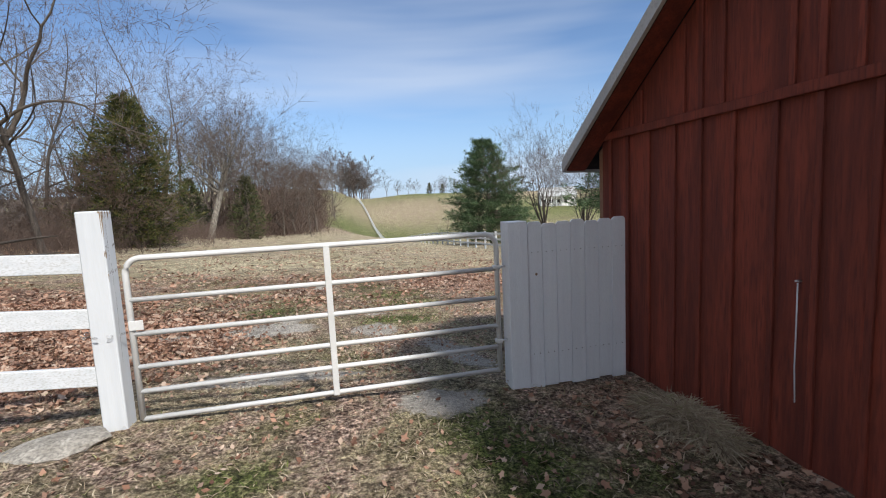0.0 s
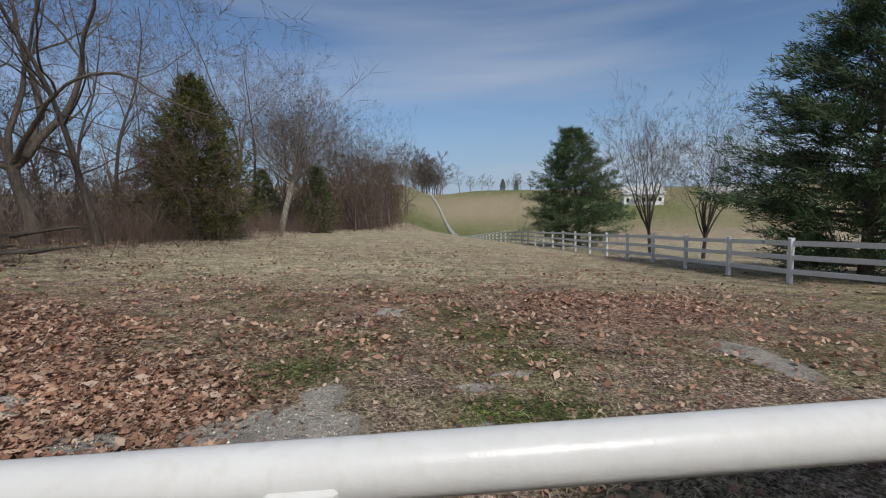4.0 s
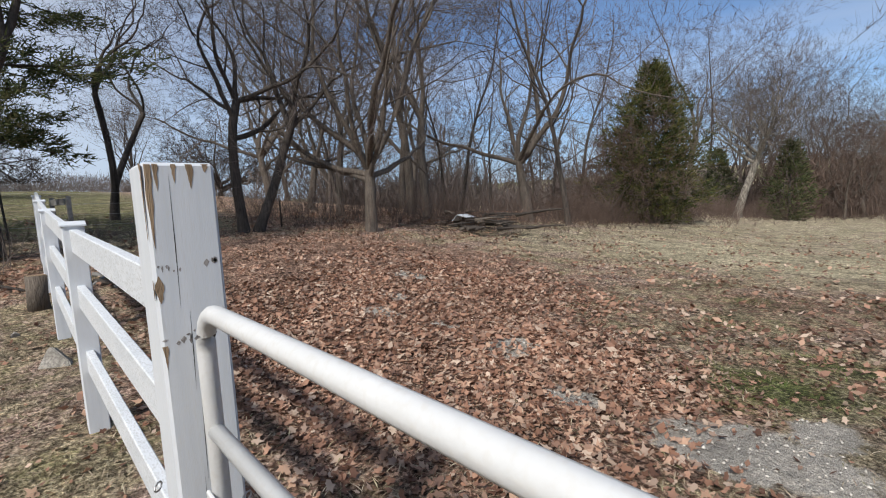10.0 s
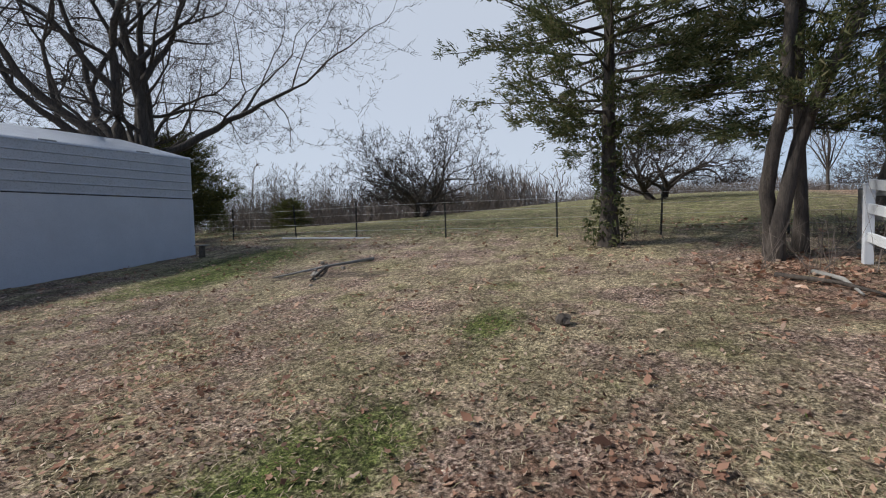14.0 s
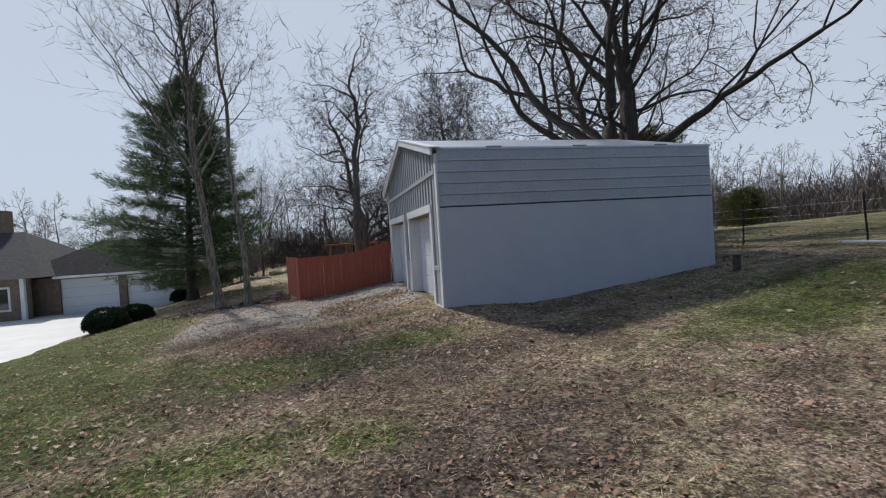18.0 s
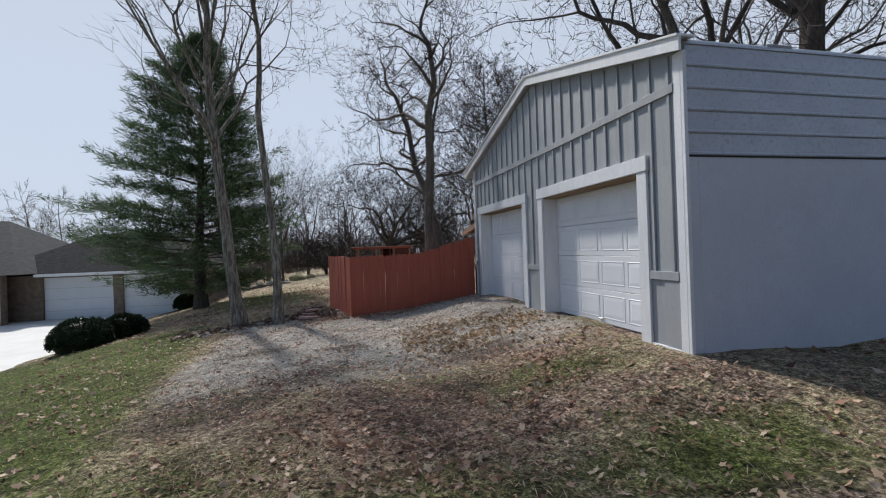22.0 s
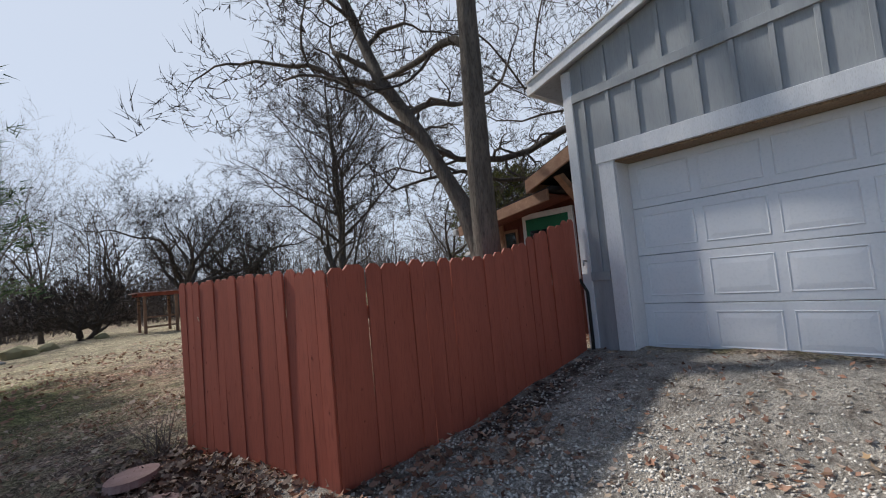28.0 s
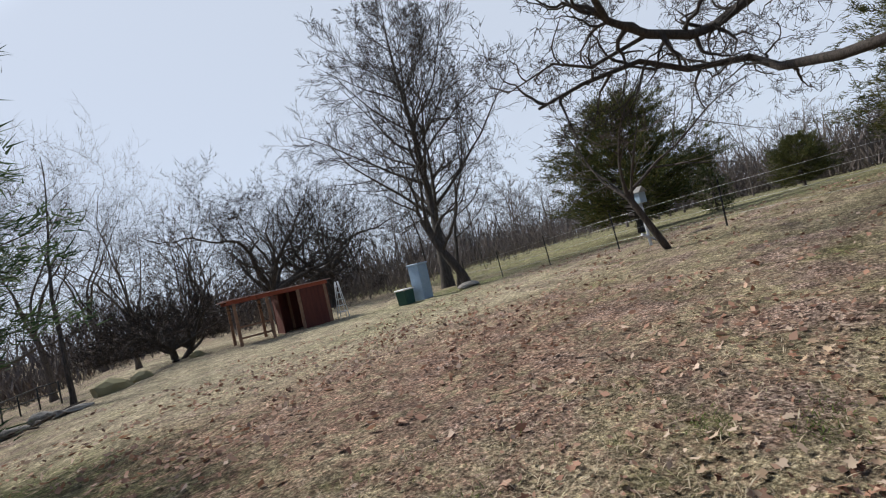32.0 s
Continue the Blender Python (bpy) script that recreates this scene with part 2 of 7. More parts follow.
CONCRETE = surf("drive_concrete", (0.62, 0.61, 0.58), (0.72, 0.71, 0.68), 0.8, 0.85, 0.2, 30, per="", c=(0.55, 0.54, 0.51))
STEEL = surf("galvanised_steel", (0.4, 0.4, 0.4), (0.55, 0.55, 0.55), 20, 0.4, 0.1, 80, metal=0.9)
POSTIRON = surf("dark_t_post", (0.03, 0.035, 0.03), (0.06, 0.055, 0.05), 9, 0.7, 0.2, 60)
STONE = surf("pale_stone", (0.22, 0.2, 0.17), (0.42, 0.39, 0.34), 9, 0.9, 0.8, 45, c=(0.12, 0.11, 0.095), wear=0.25)
PAVER = surf("pink_paver", (0.33, 0.2, 0.17), (0.42, 0.27, 0.23), 6, 0.9, 0.5, 50)
BLUEPAINT = surf("pale_blue_paint", (0.3, 0.4, 0.5), (0.36, 0.47, 0.57), 4, 0.6, 0.2, 40)
BINGREEN = surf("dark_green_plastic", (0.02, 0.07, 0.05), (0.03, 0.09, 0.06), 4, 0.5, 0.1, 40)
BARK = surf("grey_brown_bark", (0.1, 0.082, 0.066), (0.19, 0.158, 0.128), 3, 0.95, 1.0, 16, stretch=(5, 5, 0.8), c=(0.05, 0.04, 0.03), dist=0.03)
BARKPALE = surf("pale_bark", (0.13, 0.115, 0.094), (0.36, 0.325, 0.27), 4, 0.95, 1.0, 14, stretch=(5, 5, 0.8), c=(0.1, 0.088, 0.07), dist=0.03, lo=0.42, hi=0.58)
BARKDARK = surf("dark_bark", (0.05, 0.042, 0.036), (0.115, 0.096, 0.08), 3, 0.95, 1.0, 16, stretch=(5, 5, 0.8), dist=0.03)
TWIG = surf("grey_twigs", (0.125, 0.1, 0.084), (0.195, 0.16, 0.136), 2, 0.9, 0.2, 20)
TWIGWOOD = surf("wood_twigs", (0.115, 0.094, 0.082), (0.185, 0.152, 0.135), 2, 0.9, 0.2, 20)
TWIGDARK = surf("dark_twigs", (0.045, 0.036, 0.03), (0.085, 0.068, 0.056), 2, 0.9, 0.2, 20)
TWIGRED = surf("reddish_brush", (0.1, 0.068, 0.053), (0.165, 0.116, 0.09), 1, 0.9, 0.2, 9, per="")
NEEDLE = island("pine_needles", [(0.028, 0.058, 0.028), (0.06, 0.104, 0.046), (0.1, 0.15, 0.07), (0.17, 0.215, 0.12)], 0.6, 0.22)
CEDAR = island("cedar_scales", [(0.026, 0.04, 0.014), (0.06, 0.075, 0.022), (0.105, 0.105, 0.03), (0.16, 0.135, 0.045)], 0.7, 0.12)
DARKNEEDLE = island("dark_cedar_scales", [(0.04, 0.056, 0.026), (0.075, 0.094, 0.038), (0.12, 0.132, 0.055), (0.18, 0.16, 0.085)], 0.7, 0.35)
BOX = island("clipped_shrub_leaves", [(0.008, 0.02, 0.008), (0.018, 0.035, 0.013), (0.03, 0.05, 0.02)], 0.5, 0.1)
LEAF = island("fallen_oak_leaves", [(0.1, 0.05, 0.034), (0.26, 0.135, 0.085), (0.38, 0.215, 0.145), (0.5, 0.33, 0.23), (0.2, 0.1, 0.065), (0.6, 0.46, 0.35), (0.15, 0.085, 0.062), (0.44, 0.25, 0.165)], 0.75, 0.2, 0.3)
DARKLEAF = island("dark_wet_leaves", [(0.05, 0.032, 0.024), (0.1, 0.062, 0.045), (0.16, 0.1, 0.07), (0.24, 0.16, 0.115)], 0.6, 0.1, 0.4)
GOLDLEAF = island("golden_leaves", [(0.2, 0.12, 0.06), (0.3, 0.19, 0.1), (0.4, 0.29, 0.17), (0.2, 0.11, 0.06), (0.45, 0.36, 0.24)], 0.75, 0.2, 0.3)
STRAW = island("dead_grass_blades", [(0.3, 0.225, 0.15), (0.52, 0.425, 0.3), (0.42, 0.33, 0.23), (0.2, 0.145, 0.1), (0.62, 0.53, 0.39), (0.3, 0.28, 0.13)], 0.85, 0.2)
STRAWBED = surf("matted_straw", (0.16, 0.125, 0.08), (0.34, 0.27, 0.18), 30, 0.9, 1.0, 90)
PALELEAF = island("pale_oak_leaves", [(0.5, 0.38, 0.27), (0.6, 0.47, 0.35), (0.44, 0.31, 0.21), (0.55, 0.4, 0.26)], 0.7, 0.2, 0.3)
GRASS = island("green_grass_blades", [(0.06, 0.098, 0.02), (0.1, 0.145, 0.03), (0.145, 0.18, 0.045), (0.2, 0.205, 0.07)], 0.8, 0.25)
PEBBLE = island("pale_gravel", [(0.42, 0.385, 0.335), (0.55, 0.51, 0.45), (0.68, 0.64, 0.57), (0.3, 0.27, 0.23)], 0.9)


def glass_mat():
    m = bpy.data.materials.new("window_glass")
    m.use_nodes = True
    p = m.node_tree.nodes["Principled BSDF"]
    p.inputs["Base Color"].default_value = (0.02, 0.025, 0.03, 1)
    p.inputs["Roughness"].default_value = 0.05
    p.inputs["Specular IOR Level"].default_value = 0.8
    return m


GLASS = glass_mat()

# ---- mesh helpers ----
def part(name, bm, material, parent=None, label=""):
    me = bpy.data.meshes.new(name)
    bm.to_mesh(me)
    bm.free()
    me.materials.append(material)
    ob = new(name, me)
    if parent:
        ob.parent = parent
    if label:
        ob["label"] = label
    return ob


def share(name, src, parent, m):
    ob = new(name, src.data)
    ob.parent = parent
    ob.matrix_basis = m
    return ob


def thing(name, label, category, group="", at=(0, 0, 0), rz=0.0, kind=""):
    ob = new(name)
    ob.matrix_basis = pose(*at, 0, 0, rz)
    return tagged(ob, label, category, group, kind)


def bm_box(x0, x1, y0, y1, z0, z1, bev=0.004, bm=None):
    own = bm is None
    bm = bm or bmesh.new()
    r = bmesh.ops.create_cube(bm, size=1)
    for v in r["verts"]:
        v.co = Vector(((x0 + x1) / 2 + v.co.x * (x1 - x0), (y0 + y1) / 2 + v.co.y * (y1 - y0), (z0 + z1) / 2 + v.co.z * (z1 - z0)))
    if bev:
        es = list({e for v in r["verts"] for e in v.link_edges})
        bmesh.ops.bevel(bm, geom=es, offset=bev, segments=1, affect="EDGES")
    return bm


def bm_prism(pts, axis, a, b, bev=0.0):
    """A polygon, given in the two other axes, pushed from a to b along axis."""
    bm = bmesh.new()
    def put(p, w):
        return {"x": (w, p[0], p[1]), "y": (p[0], w, p[1]), "z": (p[0], p[1], w)}[axis]
    lo = [bm.verts.new(put(p, a)) for p in pts]
    hi = [bm.verts.new(put(p, b)) for p in pts]
    bm.faces.new(lo)
    bm.faces.new(hi)
    for i in range(len(pts)):
        j = (i + 1) % len(pts)
        bm.faces.new((lo[i], lo[j], hi[j], hi[i]))
    bmesh.ops.recalc_face_normals(bm, faces=bm.faces[:])
    if bev:
        bmesh.ops.bevel(bm, geom=bm.edges[:], offset=bev, segments=1, affect="EDGES")
    return bm


def tube_into(V, F, pts, rads, n):
    """Adds a tapered tube along pts to the lists V and F."""
    base = len(V)
    k = len(pts)
    for i in range(k):
        d = (pts[min(i + 1, k - 1)] - pts[max(i - 1, 0)])
        d.normalize()
        s = d.cross(Vector((0.31, 0.17, 0.93)) if abs(d.z) < 0.9 else Vector((1, 0.1, 0)))
        s.normalize()
        u = d.cross(s)
        for j in range(n):
            a = 2 * math.pi * j / n
            V.append(pts[i] + (s * math.cos(a) + u * math.sin(a)) * rads[i])
    for i in range(k - 1):
        for j in range(n):
            q, w = base + i * n + j, base + i * n + (j + 1) % n
            F.append((q, w, w + n, q + n))


def mesh_of(name, V, F, material, smooth=True):
    me = bpy.data.meshes.new(name)
    me.from_pydata([tuple(v) for v in V], [], F)
    if smooth:
        me.polygons.foreach_set("use_smooth", [True] * len(F))
    me.materials.append(material)
    return me


def mesh_np(name, V, T, material):
    """A triangle mesh from numpy arrays of places and corners."""
    me = bpy.data.meshes.new(name)
    V, T = np.asarray(V, np.float32), np.asarray(T, np.int32)
    me.vertices.add(len(V))
    me.vertices.foreach_set("co", V.ravel())
    me.loops.add(T.size)
    me.loops.foreach_set("vertex_index", T.ravel())
    me.polygons.add(len(T))
    me.polygons.foreach_set("loop_start", np.arange(0, T.size, 3, dtype=np.int32))
    me.update(calc_edges=True)
    me.materials.append(material)
    return me


def bm_tube(pts, r, n=8, close_ends=True):
    V, F = [], []
    tube_into(V, F, [Vector(p) for p in pts], [r] * len(pts) if not isinstance(r, (list, tuple)) else r, n)
    bm = bmesh.new()
    vs = [bm.verts.new(v) for v in V]
    for f in F:
        bm.faces.new([vs[i] for i in f]).smooth = True
    if close_ends:
        bm.faces.new(vs[:n][::-1])
        bm.faces.new(vs[-n:])
    return bm


# ---- terrain ----
def step(a, b, v):
    t = np.clip((v - a) / (b - a), 0, 1)
    return t * t * (3 - 2 * t)


def ground_z(x, y):
    x, y = np.asarray(x, float), np.asarray(y, float)
    w = np.clip(-x, 0, 12)
    rise = 0.03 * w + 0.005 * w * w
    far = np.clip(-x - 12, 0, 400)
    rise = rise * (1 - 0.85 * step(-26, -46, y)) + 4.6 * (1 - np.exp(-far / 40)) * (1 - 0.75 * step(-4, -34, y)) * (1 - 0.9 * step(6, 30, y))
    e = np.clip(x, 0, 60)
    east_n = -0.045 * np.clip(e, 0, 22)
    east_s = -np.minimum(0.013 * e * e, 1.15)
    z = rise + east_n + (east_s - east_n) * step(-8, -16, y)
    n = np.clip(y, 0, 95)
    fall = 0.03 + 0.03 * step(0, 14, x)
    z = z - fall * n * (1 - 0.35 * step(0, 6, 6 - n))
    z = z - 1.6 * step(40, 95, y) * step(-4, 14, x)
    hill = step(92, 232, y) * (14.0 - 2.4 * (1 - step(14, 42, x)) - 5.0 * step(15, 90, x)) + step(60, 150, y) * 3.0 * step(25, 80, x)
    z = z + hill
    pad = 0.24 * np.exp(-((x + 2.6) / 1.5) ** 2) * step(-14.2, -16.2, y) * (1 - step(-23.5, -25.5, y))
    z = z + pad + 0.08 * np.exp(-((x + 0.3) / 2.5) ** 2) * step(-4, -7, y) * (1 - step(-10, -14, y))
    z = z + 0.018 * np.sin(1.9 * x + 0.7 * y) * np.sin(1.3 * y - 0.6 * x) + 0.012 * np.sin(4.1 * x + 1.1) * np.sin(3.7 * y + 0.4)
    return z


def gz(x, y):
    return float(ground_z(x, y))

# ---- ground ----
def lines(stops):
    out = [stops[0][0]]
    for (a, _), (b, s) in zip(stops, stops[1:]):
        k = max(1, round((b - a) / s))
        out += [a + (b - a) * (i + 1) / k for i in range(k)]
    return np.array(out)


def blob(x, y, cx, cy, rx, ry, rz=0.0, soft=0.5):
    c, s = math.cos(radians(rz)), math.sin(radians(rz))
    u, v = ((x - cx) * c + (y - cy) * s) / rx, (-(x - cx) * s + (y - cy) * c) / ry
    return 1 - step(1 - soft, 1 + soft, np.hypot(u, v))


def gravel_at(x, y):
    g = step(-16.0, -19.5, y) * (1 - step(-23.6, -24.4, y)) * (1 - step(2.8, 3.8, x)) * step(-3.2, -2.2, x)
    for c in ((0.68, 2.78, 0.62, 0.36, 8), (0.95, 3.4, 0.2, 0.28, 10), (2.14, 2.48, 0.34, 0.3, -35), (2.27, 3.58, 0.22, 0.13, 20), (2.66, 3.87, 0.2, 0.09, 0), (2.95, 1.2, 0.22, 0.7, 20), (2.5, -0.2, 0.4, 0.25, 0), (1.0, 0.75, 0.9, 0.16, 0), (5.58, 4.4, 0.26, 0.75, 0), (1.35, 6.7, 0.2, 0.34, 0), (-1.54, 3.25, 0.26, 0.34, 20), (-4.09, 3.7, 0.3, 0.16, 0), (-3.55, 3.05, 0.3, 0.16, 0), (-5.3, 4.9, 0.5, 0.25, 0), (-0.5, 2.7, 0.25, 0.14, 0), (-2.6, 3.3, 0.2, 0.12, 0)):
        g = np.maximum(g, 1.0 * blob(x, y, *c, soft=0.45))
    return g


def leaf_at(x, y):
    q = 0.22 + 0.2 * step(3, 5, y) * (1 - step(10, 15, y)) * (1 - step(8, 11, x)) + 0 * x
    q = np.maximum(q, blob(x, y, -2.6, 2.6, 3.3, 2.3, 0, 0.6))
    q = np.maximum(q, 0.85 * blob(x, y, -6.5, 4.5, 5.5, 4.2, 0, 0.7))
    q = np.maximum(q, 0.85 * blob(x, y, 5.3, 7.4, 2.6, 2.0, 20, 0.7))
    q = np.maximum(q, 0.55 * blob(x, y, 0.5, 7.5, 4, 1.6, 0, 0.8))
    q = np.maximum(q, 0.55 * blob(x, y, 4.1, -1.5, 0.8, 3.2, 0, 0.8))
    q = np.maximum(q, 0.6 * blob(x, y, -8.6, -1.0, 2.4, 2.0, 0, 0.8))
    q = np.maximum(q, 0.5 * blob(x, y, -2.4, -2.9, 1.7, 1.2, 0, 0.9))
    q = np.maximum(q, 0.45 * blob(x, y, -2.2, -6.6, 2.4, 1.5, 30, 0.9))
    q = np.maximum(q, 0.5 * blob(x, y, 0.2, -16.0, 2.6, 1.7, 0, 0.9))
    q = np.maximum(q, 0.6 * blob(x, y, -1.6, -17.6, 1.3, 0.8, 0, 0.9))
    q = np.maximum(q, 0.6 * blob(x, y, 0.9, -24.0, 1.6, 1.0, 0, 0.8))
    q = np.maximum(q, 0.55 * blob(x, y, -1.3, -32, 5.5, 6.0, 0, 0.8))
    q = np.maximum(q, 0.6 * step(-8.5, -12, x) * step(2, 6, y) * (1 - step(45, 60, y)))
    return q


def soil_at(x, y):
    """Bare brown earth showing through the worn lawn and drive."""
    q = 0.36 * step(-5.5, -9, y) * (1 - step(-15.2, -16.4, y)) * (1 - step(1.5, 4.5, x)) * step(-7.5, -5, x) + 0 * x
    q = np.maximum(q, 0.33 * step(-16.0, -19.5, y) * (1 - step(-23.6, -24.4, y)) * (1 - step(2.8, 3.8, x)) * step(-3.2, -2.2, x))
    for c in ((1.2, 5.05, 0.4, 0.2, 0), (0.8, -13.0, 1.9, 0.9, 10), (1.3, -18.2, 1.0, 0.45, 20), (2.4, -20.1, 0.8, 0.4, 20), (0.9, -19.7, 0.6, 0.25, 0), (-0.9, -18.1, 0.9, 0.5, 10), (-3.0, -13.4, 2.2, 0.9, 0), (2.6, -17.3, 1.1, 0.8, 30), (-1.6, -10.2, 2.4, 1.0, 20), (3.4, -22.6, 0.9, 0.4, -20), (1.5, -24.4, 0.5, 1.1, 10), (0.2, -16.6, 1.6, 0.7, 0), (0.9, -23.2, 0.9, 0.25, 0), (-1.2, -23.3, 1.4, 0.25, 5), (-7.6, -8.9, 0.35, 1.5, 25), (3.4, -11.6, 2.2, 1.0, 20), (2.4, -9.3, 1.8, 0.8, 20), (4.6, -10.4, 1.6, 0.8, 0), (4.6, -14.6, 2.0, 0.8, -10)):
        q = np.maximum(q, 0.8 * blob(x, y, *c, soft=0.9))
    return q


def green_at(x, y):
    q = 0.12 + 0.42 * step(-9, -15, x) * (1 - step(2, 8, y)) + 0.24 * step(2.5, 4.5, y) * (1 - step(8.5, 11, y)) * step(-4, -1, x) + 0 * x
    for c in ((1.0, -0.95, 0.35, 0.2, 0), (-0.42, 7.5, 0.9, 0.5, 0), (0.83, 5.1, 0.6, 0.4, 0), (2.35, 6.85, 0.5, 0.9, 0), (2.3, 3.05, 0.45, 0.35, 20), (0.45, 4.1, 0.9, 0.4, 0), (2.9, 5.8, 0.9, 0.5, 0), (1.05, -10.9, 1.3, 0.6, 10), (-6.9, -11.9, 2.2, 1.0, 0), (3.0, -12.5, 1.6, 1.2, 0), (-2.2, -4.7, 0.9, 0.5, 0), (-5.5, -4.6, 0.7, 0.4, 0), (-2.9, -4.45, 0.7, 0.4, 20), (2.8, -1.2, 0.45, 1.0, 10), (2.7, 5.4, 1.0, 0.6, 0), (2.6, 3.0, 0.7, 0.35, 0), (0.4, 3.8, 0.5, 0.4, 0), (0.4, 3.45, 0.35, 0.3, 0), (2.9, 4.5, 0.8, 0.4, 0), (-7.2, -12.1, 2.0, 1.0, 0), (-9, -12.8, 2.5, 1.5, 0), (1.2, -11.0, 0.8, 0.6, 20), (-0.5, -10.8, 0.5, 0.35, 0), (0.8, -14.4, 1.6, 0.8, 0), (-1.6, -14.6, 1.2, 0.6, 0), (-4.6, -38, 4, 1.6, 10), (-8, -43, 5, 3, 0), (3.6, -1.5, 0.3, 0.3, 0), (2.7, -14.6, 1.5, 1.7, 0), (0.4, -13.6, 1.5, 0.6, 10), (-1.2, -16.6, 0.9, 0.5, 0), (3.2, -30.5, 2.4, 2.6, 0), (4.0, -33, 2.5, 2.0, 0)):
        q = np.maximum(q, 0.82 * blob(x, y, *c, soft=0.95))
    q = np.maximum(q, 1.05 * step(-0.5, 0.9, x - 3.1 + 0.12 * np.clip(y + 18, -8, 8)) * step(-5, -13, y + 1.5 * np.sin(0.9 * x)) * (1 - step(-24, -27, y)))
    q = np.maximum(q, (0.5 + 0.25 * np.sin(0.02 * x + 0.045 * y) * np.sin(0.06 * x - 0.02 * y)) * step(75, 105, y))
    return q


def sand_at(x, y):
    field = 0.52 * step(7.5, 11, y) * (1 - step(40, 80, y)) * step(-11, -7, x)
    south = 0.55 * step(-31, -35, y) * step(-14, -6, x) * (1 - step(3, 7, x)) * (1 - step(-52, -60, y))
    return np.maximum(np.maximum(south, field), np.maximum(0.95 * blob(x, y, -1.2, 13.3, 5.4, 2.3, -12, 0.5), 0.5 * blob(x, y, -4, 18, 6, 3, 0, 0.6)))


def make_ground():
    xs = lines([(-900, 0), (-120, 60), (-40, 8), (-16, 1.2), (-6, 0.3), (6, 0.16), (10, 0.4), (24, 1.2), (60, 6), (160, 20), (900, 80)])
    ys = lines([(-900, 0), (-120, 60), (-60, 6), (-36, 1.2), (-27, 0.4), (10, 0.16), (20, 0.6), (60, 2), (250, 6), (400, 30), (1500, 120)])
    X, Y = np.meshgrid(xs, ys)
    Z = ground_z(X, Y)
    Z = np.where(Y > 240, Z - 0.05 * (Y - 240), Z)
    rng = np.random.default_rng(4)
    near = (np.abs(X) < 16) & (Y > -30) & (Y < 16)
    Z = Z + np.where(near, rng.normal(0, 0.006, X.shape), 0)
    nx, ny = len(xs), len(ys)
    V = np.stack([X, Y, Z], -1).reshape(-1, 3)
    i = np.arange(nx * ny).reshape(ny, nx)
    a, b, c, d = i[:-1, :-1].ravel(), i[:-1, 1:].ravel(), i[1:, 1:].ravel(), i[1:, :-1].ravel()
    T = np.concatenate([np.stack([a, b, c], -1), np.stack([a, c, d], -1)])
    me = mesh_np("ground", V, T, ground_mat())
    me.polygons.foreach_set("use_smooth", [True] * len(T))
    for key, fn in (("gravel", gravel_at), ("leaf", leaf_at), ("green", green_at), ("sand", sand_at), ("soil", soil_at)):
        at = me.attributes.new(key, "FLOAT", "POINT")
        at.data.foreach_set("value", np.asarray(fn(X, Y), np.float32).ravel())
    return tagged(new("ground", me), "winter lawn of dead and green grass with fallen leaves and gravel", "ground", kind="structure")


